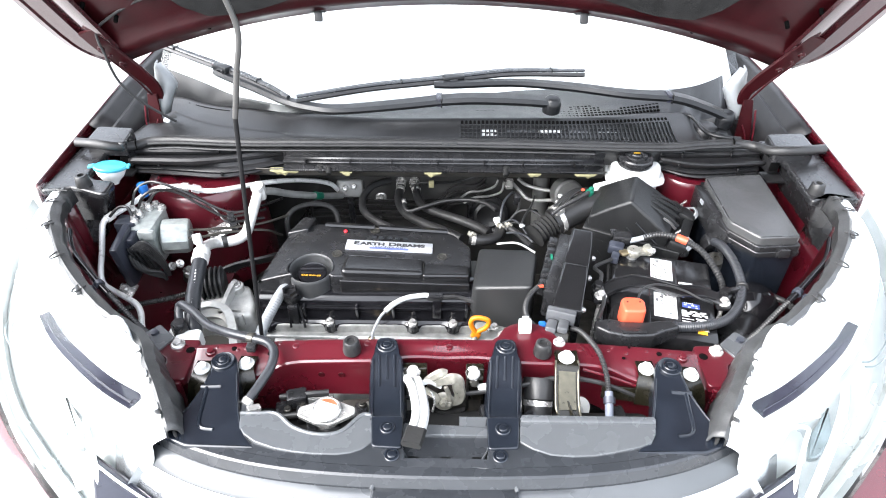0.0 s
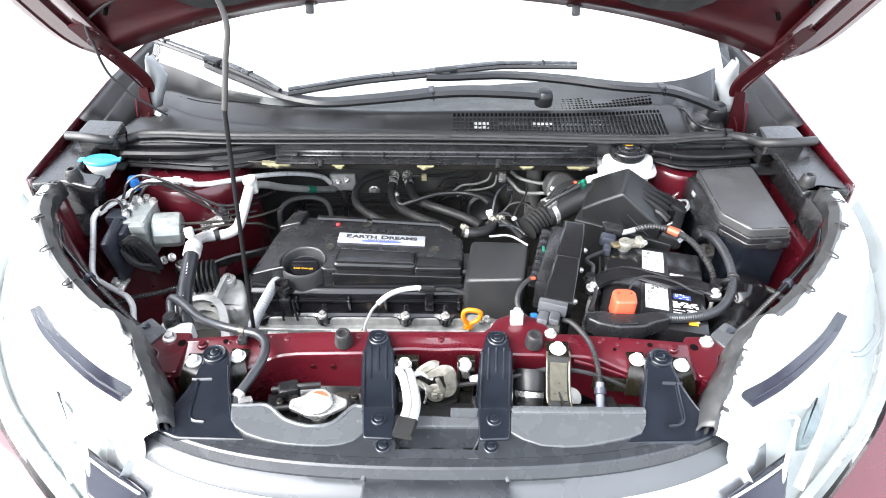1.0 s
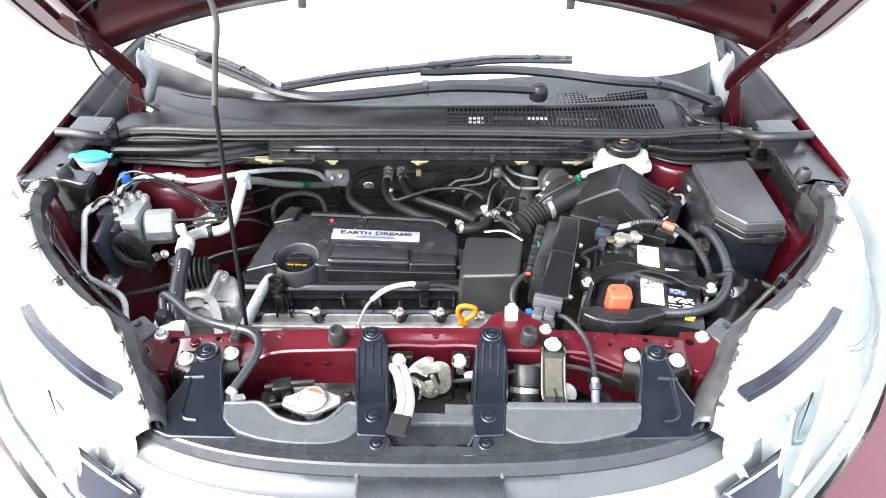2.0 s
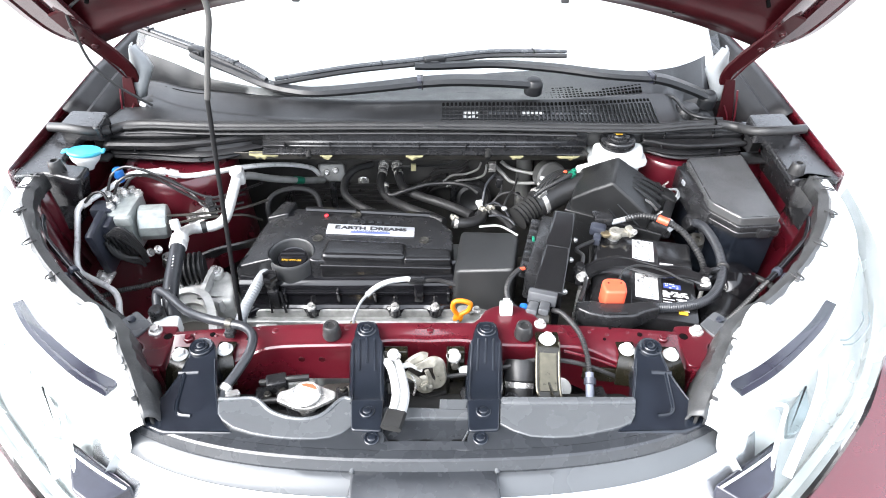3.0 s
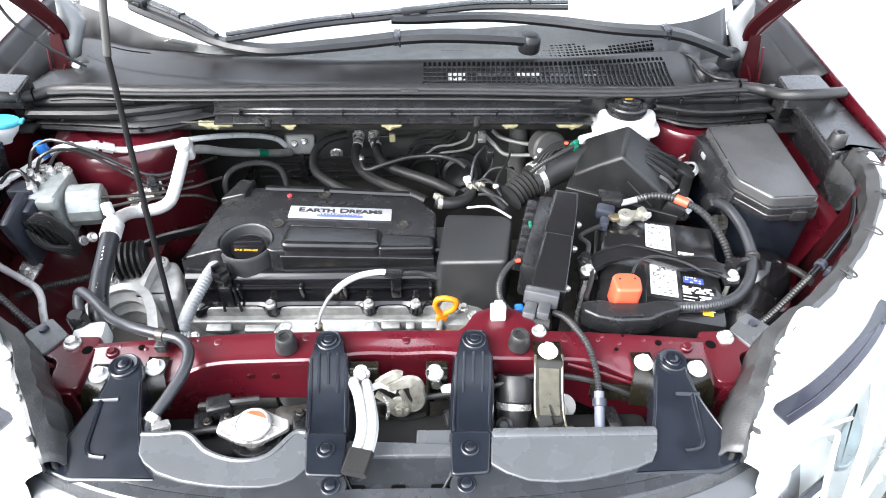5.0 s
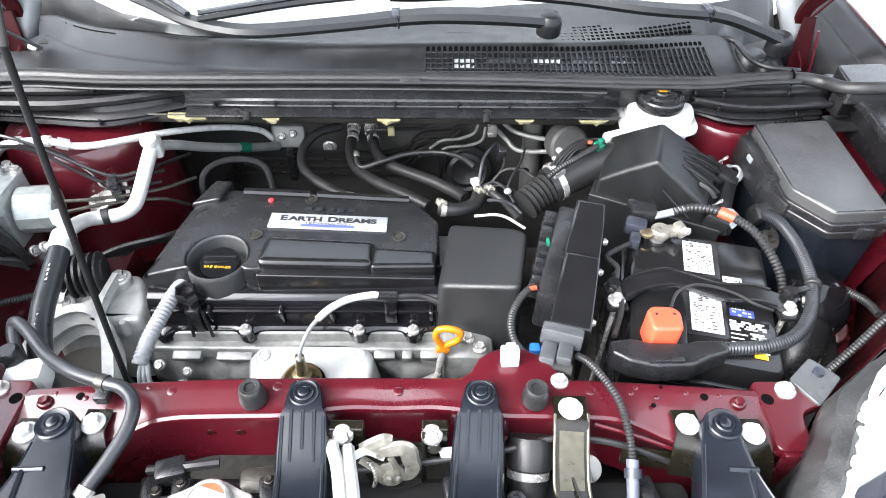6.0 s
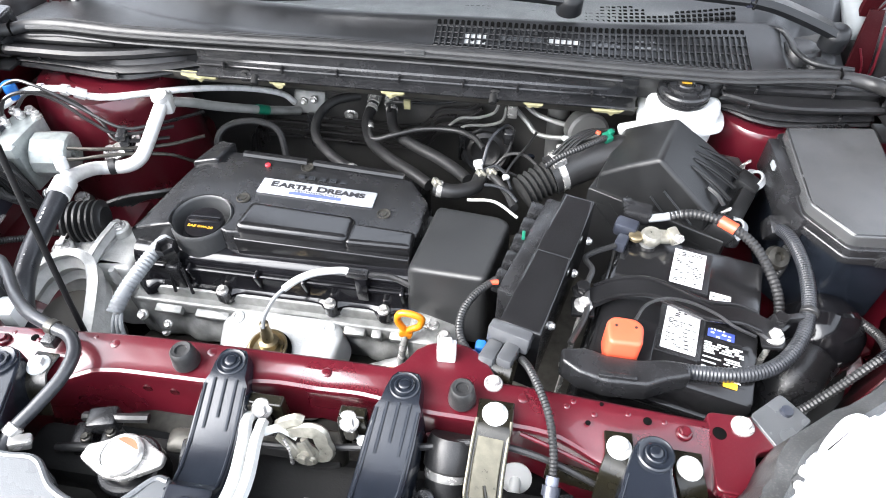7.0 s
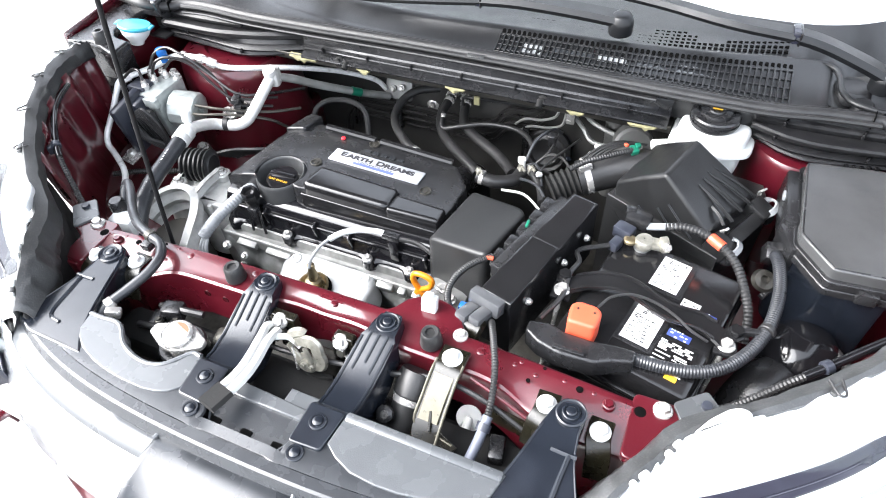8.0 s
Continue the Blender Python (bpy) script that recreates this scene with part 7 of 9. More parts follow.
# air cleaner
air = thing("air_cleaner", (0.38, 0.40, 0.70), "matt black peaked air cleaner housing", "air cleaner")
base = [(0.277, 0.377), (0.415, 0.312), (0.468, 0.425), (0.455, 0.47), (0.322, 0.500)]
peak = (Vector((0.343, 0.348, 0.944)), Vector((0.373, 0.438, 0.946)))
eave_left = (Vector((0.277, 0.378, 0.887)), Vector((0.316, 0.484, 0.890)))
eave_right = (Vector((0.416, 0.312, 0.887)), Vector((0.468, 0.420, 0.884)))
bm = B()
rows = []
for u in (0.0, 1.0):
    p, a, b = (v[0].lerp(v[1], u) for v in (peak, eave_left, eave_right))
    rows.append([Vector((a.x, a.y, 0.80)), a, a.lerp(p, 0.5) + Vector((0, 0, 0.0015)), p, p.lerp(b, 0.5) + Vector((0, 0, 0.0015)), b, Vector((b.x, b.y, 0.80))])
loft(bm, rows)
acl = part("lid", bm, AIRBLACK, air, smooth=30)
bev = acl.modifiers.new("edge", "BEVEL")
bev.width, bev.segments, bev.limit_method, bev.angle_limit = 0.0055, 4, "ANGLE", radians(22)
out = Vector((-0.426, -0.904, 0.0))
for a, b in (((0.345, 0.345, 0.885), (0.382, 0.327, 0.850)), ((0.358, 0.339, 0.901), (0.399, 0.319, 0.866)), ((0.318, 0.357, 0.870), (0.348, 0.342, 0.838)), ((0.298, 0.366, 0.852), (0.325, 0.353, 0.822)), ((0.284, 0.372, 0.838), (0.312, 0.359, 0.806))):
    bm = B()
    plate(bm, [tuple(Vector(a) + out * 0.001), tuple(Vector(a).lerp(Vector(b), 0.5) + out * 0.0015), tuple(Vector(b) + out * 0.001)], 0.0022, 0.006, 3, up=tuple(out))
    part("stiffening_rib", bm, AIRBLACK, acl)
for a, b in (((0.398, 0.412, 0.923), (0.470, 0.416, 0.883)), ((0.396, 0.398, 0.923), (0.464, 0.398, 0.884)), ((0.393, 0.384, 0.922), (0.455, 0.376, 0.885)), ((0.389, 0.370, 0.921), (0.445, 0.350, 0.885)), ((0.413, 0.352, 0.904), (0.434, 0.334, 0.889))):
    bm = B()
    plate(bm, [(a[0], a[1], a[2] - 0.001), tuple(Vector(a).lerp(Vector(b), 0.5) + Vector((0.001, 0, 0.0025))), (b[0], b[1], b[2] + 0.001)], 0.0022, 0.006, 3)
    part("stiffening_rib", bm, AIRBLACK, acl)
flank = [(0.268, 0.376), (0.437, 0.296), (0.496, 0.420), (0.484, 0.475), (0.325, 0.508)]
bm = B()
prism(bm, flank, 0.842, 0.862, 0.003)
part("rim", bm, AIRBLACK, air)
bm = B()
prism(bm, flank, 0.66, 0.843, 0.003)
part("lower_housing", bm, AIRBLACK, air)
for a, b in (((0.425, 0.312, 0.862), (0.447, 0.318, 0.872)), ((0.470, 0.402, 0.862), (0.488, 0.412, 0.872))):
    bm = B()
    box(bm, Vector(a).lerp(Vector(b), 0.5), (0.034, 0.030, 0.026), 0.005, (0, 18, -28))
    part("clip_block", bm, AIRBLACK, air)
for x, y in ((0.488, 0.415), (0.447, 0.314)):
    hoop = [Vector((x, y, 0.868)) + Vector((0.017 * math.cos(radians(a)) * 0.8, 0.017 * math.sin(radians(a)), 0.010 * math.cos(radians(a)))) for a in range(-80, 121, 25)]
    bm = B()
    plate(bm, [tuple(p) for p in hoop], 0.010, 0.0035, 4, up=(0.6, -0.3, 0.7))
    ck = part("clip_hoop", bm, GREYTUBE, air, "pale grey hoop clip")
    bm = B()
    plate(bm, [(x - 0.010, y + 0.018, 0.866), (x - 0.013, y + 0.014, 0.884), (x - 0.008, y + 0.010, 0.894)], 0.007, 0.003, 4)
    part("clip_lever", bm, STEEL, ck)
    bm = B()
    lathe(bm, (x, y, 0.856), (0.5, -0.4, 0.6), [(0.016, 0), (0.016, 0.006), (0.012, 0.009), (0.006, 0.008), (0.0005, 0.008)], 20)
    part("clip_seat", bm, PLASTIC, air)
bm = B()
box(bm, (0.462, 0.362, 0.858), (0.022, 0.080, 0.030), 0.005, (0, 20, -26))
part("clip_frame", bm, AIRBLACK, air)

duct = thing("intake_duct", (0.22, 0.43, 0.80), "black ribbed rubber intake duct", "duct")
bm = B()
tube(bm, [(0.178, 0.388, 0.830), (0.200, 0.404, 0.838), (0.220, 0.416, 0.845)], 0.026, 20, 6, ribs=0.009, depth=0.18)
part("bellows", bm, DULL, duct)
bm = B()
tube(bm, [(0.216, 0.414, 0.845), (0.245, 0.428, 0.855), (0.28, 0.44, 0.865), (0.33, 0.45, 0.87)], 0.029, 20, 6)
part("duct_pipe", bm, RUBBER, duct)
bm = B()
lathe(bm, (0.222, 0.418, 0.848), (0.85, 0.45, 0.25), [(0.029, 0), (0.031, 0.001), (0.031, 0.010), (0.029, 0.011)], 26)
part("worm_clamp", bm, STEEL, duct)
bm = B()
box(bm, (0.225, 0.406, 0.878), (0.02, 0.012, 0.010), 0.002, (0, -15, 30))
part("clamp_screw", bm, STEEL, duct)
bm = B()
tube(bm, [(0.205, 0.385, 0.885), (0.225, 0.395, 0.897), (0.25, 0.410, 0.902), (0.275, 0.430, 0.903), (0.286, 0.441, 0.901)], 0.005, 10, 8, ribs=0.004)
part("sensor_loom", bm, RUBBER, duct)
bm = B()
box(bm, (0.288, 0.444, 0.899), (0.012, 0.015, 0.011), 0.002, (10, 0, 35))
box(bm, (0.292, 0.448, 0.906), (0.008, 0.008, 0.006), 0.001, (10, 0, 35))
part("green_plug", bm, GREEN, duct, "green sensor plug")
bm = B()
box(bm, (0.275, 0.447, 0.904), (0.007, 0.005, 0.004), 0.001, (0, 0, -30))
part("red_plug", bm, VERMILION, duct)

# ---- battery ----
bat = thing("battery", (0.370, 0.174, 0.66), "black car battery with white labels and red terminal cover", "battery")
BT = Matrix.Translation((0.370, 0.174, 0)) @ pose(0, 0, 0, 0, 0, -13)


def bl(x, y, z):
    return BT @ Vector((x, y, z))


bm = B()
box(bm, (0, 0, 0.765), (0.172, 0.208, 0.215), 0.008)
bmesh.ops.transform(bm, matrix=BT, verts=bm.verts)
case = part("case", bm, SATIN, bat, "satin black case")
bm = B()
box(bm, (0, 0, 0.829), (0.181, 0.217, 0.012), 0.004)
bmesh.ops.transform(bm, matrix=BT, verts=bm.verts)
part("lid_rim", bm, SATIN, case)
bm = B()
box(bm, (0, -0.006, 0.71), (0.190, 0.226, 0.15), 0.008)
bmesh.ops.transform(bm, matrix=BT, verts=bm.verts)
part("insulating_sleeve", bm, PLASTIC, bat)


def sticker(cx, cy, w, h, material, rows, seed, ink, dense=0.42):
    bm = B()
    box(bm, (cx, cy, 0.8730), (w, h, 0.0012), 0.0004)
    bmesh.ops.transform(bm, matrix=BT, verts=bm.verts)
    st = part("label_sheet", bm, material, bat, "paper label with small unreadable print")
    rg = random.Random(seed)
    bm = B()
    for r in range(rows):
        y = cy + h * (0.42 - 0.84 * r / max(1, rows - 1))
        x = cx - w * 0.42
        while x < cx + w * 0.38:
            e = min(rg.uniform(0.05, 0.2) * w * (2.2 if dense > 0.5 else 1.0), cx + w * 0.42 - x)
            if rg.random() < dense:
                box(bm, (x + e / 2, y, 0.8738), (e * rg.uniform(0.7, 1.0), h / rows * rg.uniform(0.35, 0.6), 0.0006), 0.0)
            x += e + 0.05 * w
    bmesh.ops.transform(bm, matrix=BT, verts=bm.verts)
    part("print", bm, ink, st)
    return st


bm = B()
box(bm, (0.000, 0.060, 0.8722), (0.052, 0.066, 0.004), 0.0015)
bmesh.ops.transform(bm, matrix=BT, verts=bm.verts)
part("label_pad", bm, PLASTIC, case)
bm = B()
box(bm, (0.004, -0.034, 0.8722), (0.050, 0.070, 0.003), 0.0015)
bmesh.ops.transform(bm, matrix=BT, verts=bm.verts)
part("label_pad", bm, PLASTIC, case)
BT0 = BT
BT = BT0 @ Matrix.Translation((0, 0, 0.0018))
sticker(0.000, 0.060, 0.037, 0.056, LABEL, 19, 1, INKBLACK)
sticker(0.004, -0.034, 0.037, 0.060, LABEL, 20, 2, INKBLACK)
BT = BT0
sticker(0.050, -0.060, 0.050, 0.050, SATIN, 14, 3, LABEL, 0.88)
sticker(0.046, -0.024, 0.028, 0.011, INKBLUE, 3, 4, LABEL)
sticker(0.040, 0.028, 0.023, 0.013, LABEL, 3, 5, INKBLACK)
sticker(0.066, 0.022, 0.016, 0.010, INKBLUE, 2, 6, LABEL)
bm = B()
box(bm, (0.060, -0.086, 0.8742), (0.014, 0.007, 0.0010), 0.0)
bmesh.ops.transform(bm, matrix=BT, verts=bm.verts)
part("yellow_sticker", bm, YELLOW, bat)
bm = B()
box(bm, (-0.045, 0.060, 0.8725), (0.070, 0.075, 0.004), 0.002)
box(bm, (-0.050, -0.045, 0.8725), (0.060, 0.10, 0.003), 0.002)
bmesh.ops.transform(bm, matrix=BT, verts=bm.verts)
part("raised_field", bm, SATIN, case)
# hold-down bar
bm = B()
plate(bm, [(0.262, 0.160, 0.882), (0.290, 0.176, 0.885), (0.320, 0.182, 0.888), (0.342, 0.180, 0.888), (0.365, 0.170, 0.888), (0.393, 0.158, 0.888), (0.425, 0.158, 0.887), (0.448, 0.150, 0.885), (0.462, 0.142, 0.883)], 0.026, 0.006, 6)
hold = part("hold_down_bar", bm, SATIN, bat, "black steel hold-down bar")
for dy in (-0.0125, 0.0125):
    bm = B()
    tube(bm, [(0.270, 0.166 + dy, 0.8865), (0.290, 0.176 + dy, 0.889), (0.320, 0.182 + dy, 0.892), (0.342, 0.180 + dy, 0.892), (0.365, 0.170 + dy, 0.892), (0.393, 0.158 + dy, 0.892), (0.425, 0.158 + dy, 0.891), (0.446, 0.152 + dy, 0.889)], 0.0022, 8, 6)
    part("bar_edge", bm, SATIN, hold)
for x, y in ((0.259, 0.152), (0.461, 0.139)):
    bolt(hold, (x, y, 0.884), 0.0085)
    bm = B()
    box(bm, (x, y, 0.878), (0.026, 0.026, 0.006), 0.002)
    part("bar_eye", bm, SATIN, hold)
    bm = B()
    rod(bm, (x, y, 0.88), (x - 0.012, y - 0.03, 0.70), 0.0035, 10)
    part("hook_rod", bm, STEEL, hold)
for x, y in ((0.257, 0.170), (0.468, 0.157)):
    bm = B()
    lathe(bm, (x, y, 0.884), (0, 0, 1), [(0.012, 0), (0.012, 0.002), (0.0085, 0.003), (0.0085, 0.011), (0.0075, 0.0125), (0.0005, 0.0125)], 6)
    part("black_nut", bm, SATIN, hold)
# positive terminal
bm = B()
prism(bm, rounded([(0.279, 0.113), (0.287, 0.121), (0.310, 0.120), (0.318, 0.112), (0.315, 0.086), (0.281, 0.086)], 0.006), 0.872, 0.911, 0.004)
pc = part("red_terminal_cover", bm, VERMILION, bat, "orange-red positive terminal cover")
for x in (0.289, 0.309):
    bm = B()
    rod(bm, (x, 0.108, 0.9105), (x, 0.108, 0.9116), 0.0016)
    part("cover_hole", bm, DULL, pc)
bm = B()
prism(bm, rounded([(0.236, 0.086), (0.262, 0.090), (0.280, 0.084), (0.316, 0.083), (0.338, 0.087), (0.366, 0.087), (0.367, 0.070), (0.343, 0.063), (0.323, 0.053), (0.282, 0.051), (0.254, 0.058), (0.236, 0.070)], 0.004), 0.864, 0.892, 0.004)
gd = part("fuse_guard", bm, PLASTIC, bat, "black plastic fuse guard")
bm = B()
box(bm, (0.292, 0.058, 0.893), (0.038, 0.006, 0.006), 0.001)
part("guard_lip", bm, PLASTIC, gd)
bm = B()
tube(bm, [(0.310, 0.122, 0.906), (0.322, 0.142, 0.908), (0.345, 0.156, 0.906), (0.372, 0.157, 0.902), (0.399, 0.149, 0.897), (0.418, 0.139, 0.892), (0.440, 0.134, 0.886)], 0.0018, 8, 6)
part("cover_strap", bm, RUBBER, pc)
# negative terminal
bm = B()
lathe(bm, bl(-0.052, 0.085, 0.872), (0, 0, 1), [(0.011, 0), (0.010, 0.014), (0.008, 0.016), (0.0005, 0.016)], 18)
post = part("battery_post", bm, CAST, bat)
bm = B()
c0 = bl(-0.050, 0.086, 0.880)
lathe(bm, c0, (0, 0, 1), [(0.012, 0), (0.013, 0.002), (0.013, 0.010), (0.011, 0.013), (0.006, 0.013)], 22)
box(bm, c0 + Vector((0.014, 0.002, 0.006)), (0.022, 0.017, 0.011), 0.003, (0, 8, 12))
box(bm, c0 + Vector((0.026, 0.001, 0.010)), (0.013, 0.020, 0.016), 0.0035, (6, -10, 20))
ripple(bm, 0.0012, 0.008, 3.0)
cl = part("terminal_clamp", bm, LATCHCAST, bat, "bright cast negative terminal clamp")
bm = B()
lathe(bm, c0 + Vector((0.029, -0.006, 0.014)), (0.3, -0.8, 0.4), [(0.0055, 0), (0.0055, 0.006), (0.0045, 0.007), (0.0005, 0.007)], 6)
part("clamp_nut", bm, STEEL, cl)
bm = B()
lathe(bm, c0 + Vector((-0.019, -0.003, 0.004)), (0, 0, 1), [(0.009, 0), (0.009, 0.004), (0.006, 0.006), (0.0005, 0.006)], 16)
part("brass_nut", bm, BRASS, cl)
bm = B()
box(bm, c0 + Vector((-0.030, 0.012, 0.005)), (0.028, 0.020, 0.020), 0.004, (0, 0, -20))
box(bm, c0 + Vector((-0.036, -0.012, 0.001)), (0.014, 0.020, 0.016), 0.003, (0, 0, -20))
part("sensor_plug", bm, UNITBLUE, cl)
bm = B()
tube(bm, [c0 + Vector((-0.040, -0.016, 0.002)), (0.262, 0.225, 0.885), (0.268, 0.20, 0.89), (0.262, 0.175, 0.89), (0.262, 0.14, 0.885), (0.246, 0.10, 0.88)], 0.0035, 8, 6)
part("sensor_lead", bm, RUBBER, bat)
# battery cables
bc = thing("ground_cable", (0.43, 0.25, 0.85), "black corrugated battery cable with a red tape band", "cable")
bm = B()
tube(bm, [(0.362, 0.296, 0.897), (0.386, 0.297, 0.904), (0.410, 0.291, 0.906), (0.430, 0.281, 0.905), (0.454, 0.259, 0.900), (0.470, 0.232, 0.889), (0.483, 0.206, 0.870), (0.487, 0.180, 0.845)], 0.0062, 12, 8, ribs=0.005)
part("corrugated_sleeve", bm, RUBBER, bc)
bm = B()
tube(bm, [(0.419, 0.2875, 0.9060), (0.436, 0.2765, 0.9042)], 0.0074, 14, 4)
part("tape_band", bm, VERMILION, bc, "red tape band")
bm = B()
tube(bm, [(0.338, 0.296, 0.890), (0.352, 0.296, 0.894), (0.374, 0.297, 0.901)], 0.0052, 12, 4)
part("cable_end", bm, GREYTUBE, bc)
bm = B()
box(bm, (0.325, 0.305, 0.890), (0.034, 0.024, 0.020), 0.004, (0, 0, -10))
box(bm, (0.312, 0.312, 0.897), (0.014, 0.014, 0.010), 0.002, (0, 0, 10))
part("cable_plug", bm, PLASTIC, bc)
pcb = thing("power_cable", (0.48, 0.2, 0.84), "thick grey-black corrugated power cable round the battery", "cable")
bm = B()
tube(bm, [(0.507, 0.326, 0.866), (0.507, 0.312, 0.876), (0.509, 0.285, 0.886), (0.511, 0.235, 0.889), (0.503, 0.178, 0.888), (0.484, 0.133, 0.886), (0.454, 0.100, 0.883), (0.415, 0.085, 0.882), (0.366, 0.083, 0.880)], 0.0080, 14, 14, ribs=0.0036, depth=0.09)
part("corrugated_sleeve", bm, HOSE, pcb)
bm = B()
lathe(bm, (0.503, 0.175, 0.8895), (-0.42, -0.9, 0), [(0.009, 0), (0.0099, 0.001), (0.0099, 0.006), (0.009, 0.007)], 20)
part("tie_band", bm, RUBBER, pcb)
bm = B()
box(bm, (0.483, 0.162, 0.890), (0.022, 0.008, 0.009), 0.002, (0, 0, 15))
part("cable_clip", bm, PLASTIC, pcb)

# ---- fuse box ----
fuse = thing("fuse_box", (0.585, 0.37, 0.74), "large black fuse box with a grey-black lid", "fuse box")
lid = [(0.522, 0.466), (0.640, 0.480), (0.634, 0.271), (0.560, 0.266), (0.521, 0.316)]
grow = lambda k: [(p[0] + (p[0] - 0.582) * k, p[1] + (p[1] - 0.36) * k) for p in lid]
tilt = lambda x, y: -0.02 * (0.36 - y)
bm = B()
prism(bm, rounded(grow(0.0), 0.008), 0.905, 0.924, 0.003, shape=tilt)
fl = part("lid", bm, LIDSHEEN, fuse, "lid with sky sheen in its grey")
bm = B()
tube(bm, [(p[0], p[1], 0.9235 + tilt(*p)) for p in grow(-0.035)[2:] + grow(-0.035)[:1]], 0.0012, 6, 1)
part("lid_bead", bm, PLASTIC, fl)
bm = B()
prism(bm, rounded(grow(0.07), 0.008), 0.897, 0.908, 0.002, shape=tilt)
part("lid_rim", bm, PLASTIC, fl)
bm = B()
prism(bm, rounded(grow(0.09), 0.008), 0.886, 0.8965, 0.003, shape=tilt)
part("lid_skirt", bm, PLASTIC, fl)
bm = B()
prism(bm, rounded(grow(0.04), 0.008), 0.76, 0.888, 0.003, shape=tilt)
part("body", bm, NAVY, fuse)
for x, y, r in ((0.606, 0.260, 0), (0.545, 0.285, -44), (0.512, 0.37, 90), (0.545, 0.466, 0)):
    bm = B()
    box(bm, (x, y, 0.893), (0.024, 0.008, 0.018), 0.002, (0, 0, r))
    part("lid_catch", bm, PLASTIC, fuse)
bm = B()
box(bm, (0.512, 0.40, 0.89), (0.018, 0.11, 0.05), 0.004, (0, 0, 2))
box(bm, (0.520, 0.33, 0.88), (0.024, 0.05, 0.05), 0.004, (0, 0, 20))
part("cable_entry", bm, PLASTIC, fuse)
bm = B()
box(bm, (0.505, 0.332, 0.862), (0.024, 0.026, 0.030), 0.004, (25, 0, 8))
part("cable_socket", bm, PLASTIC, fuse)
bm = B()
box(bm, (0.505, 0.405, 0.906), (0.010, 0.014, 0.008), 0.001)
part("entry_clip", bm, GREYTUBE, fuse)

# horn-like black funnel and looms by the right headlight
fun = thing("air_inlet", (0.56, 0.2, 0.70), "black plastic air inlet beside the battery", "inlet")
bm = B()
tube(bm, [(0.505, 0.13, 0.71), (0.522, 0.160, 0.765), (0.548, 0.195, 0.772), (0.59, 0.235, 0.745)], 0.036, 22, 6)
part("inlet_pipe", bm, PLASTIC, fun)
bm = B()
lathe(bm, (0.566, 0.232, 0.775), (0.1, -0.2, 1), [(0.052, -0.06), (0.052, 0), (0.050, 0.02), (0.044, 0.036), (0.033, 0.048), (0.018, 0.055), (0.0005, 0.057)], 36)
part("inlet_dome", bm, GLOSS, fun)
bm = B()
tube(bm, [(0.520, 0.33, 0.815), (0.552, 0.30, 0.808), (0.583, 0.274, 0.803), (0.603, 0.235, 0.812), (0.612, 0.200, 0.826), (0.606, 0.165, 0.84)], 0.0060, 10, 8, ribs=0.004)
single("lamp_loom", bm, RUBBER, "black corrugated wire loom on the side apron", "wire loom")
bm = B()
lathe(bm, (0.497, 0.280, 0.858), (0.2, -0.5, 1), [(0.014, 0), (0.016, 0.004), (0.013, 0.010), (0.006, 0.011), (0.005, 0.006), (0.0005, 0.006)], 20)
single("round_cap", bm, DARKSTEEL, "round grey cap beside the fuse box", "cap")

bm = B()
tube(bm, [(0.500, 0.262, 0.846), (0.508, 0.274, 0.853), (0.514, 0.290, 0.858), (0.516, 0.306, 0.856)], 0.0046, 10, 8, ribs=0.0036)
single("cap_loom", bm, RUBBER, "short black corrugated loom beside the fuse box", "wire loom")

fla = thing("apron_flange", (0.615, 0.215, 0.73), "dark red flange with a slotted hole on the apron", "flange")
bm = B()
lathe(bm, (0.612, 0.222, 0.738), (-0.35, -0.35, 0.85), [(0.024, 0), (0.024, 0.006), (0.022, 0.008), (0.0005, 0.0085)], 28)
box(bm, (0.622, 0.246, 0.744), (0.036, 0.05, 0.008), 0.003, (-20, -20, 20))
part("flange_plate", bm, RED, fla)
bm = B()
box(bm, (0.609, 0.219, 0.7457), (0.007, 0.005, 0.002), 0.0005, (-20, -20, 20))
box(bm, (0.606, 0.224, 0.7457), (0.003, 0.012, 0.002), 0.0005, (-20, -20, 20))
part("slot", bm, HOLESHADE, fla)

# ---- brake fluid reservoir ----
br = thing("brake_reservoir", (0.385, 0.52, 0.85), "white plastic brake fluid reservoir with black cap", "reservoir")
bm = B()
prism(bm, rounded([(0.338, 0.490), (0.362, 0.478), (0.405, 0.480), (0.44, 0.494), (0.448, 0.53), (0.42, 0.56), (0.345, 0.56)], 0.012), 0.845, 0.916, 0.010, draft=-0.004)
rb = part("tank", bm, WHITE, br)
bm = B()
prism(bm, rounded([(0.330, 0.486), (0.352, 0.474), (0.41, 0.474), (0.452, 0.492), (0.456, 0.535), (0.425, 0.562), (0.335, 0.562)], 0.014), 0.884, 0.893, 0.004)
part("seam", bm, WHITE, rb)
bm = B()
rod(bm, (0.345, 0.505, 0.876), (0.308, 0.500, 0.868), 0.009, 14, 0.003)
part("outlet", bm, WHITE, rb)
bm = B()
lathe(bm, (0.389, 0.522, 0.914), (0, 0, 1), [(0.034, 0), (0.034, 0.006), (0.0365, 0.0065), (0.0365, 0.010), (0.034, 0.0105), (0.034, 0.0135), (0.0365, 0.014), (0.0365, 0.018), (0.0345, 0.0205), (0.027, 0.021), (0.026, 0.0195), (0.0235, 0.0195), (0.0225, 0.024), (0.013, 0.025), (0.012, 0.0275), (0.0005, 0.028)], 36)
bcap = part("cap", bm, PLASTIC, br, "ribbed black cap")
bm = B()
box(bm, (0.389, 0.522, 0.9425), (0.014, 0.008, 0.002), 0.0008)
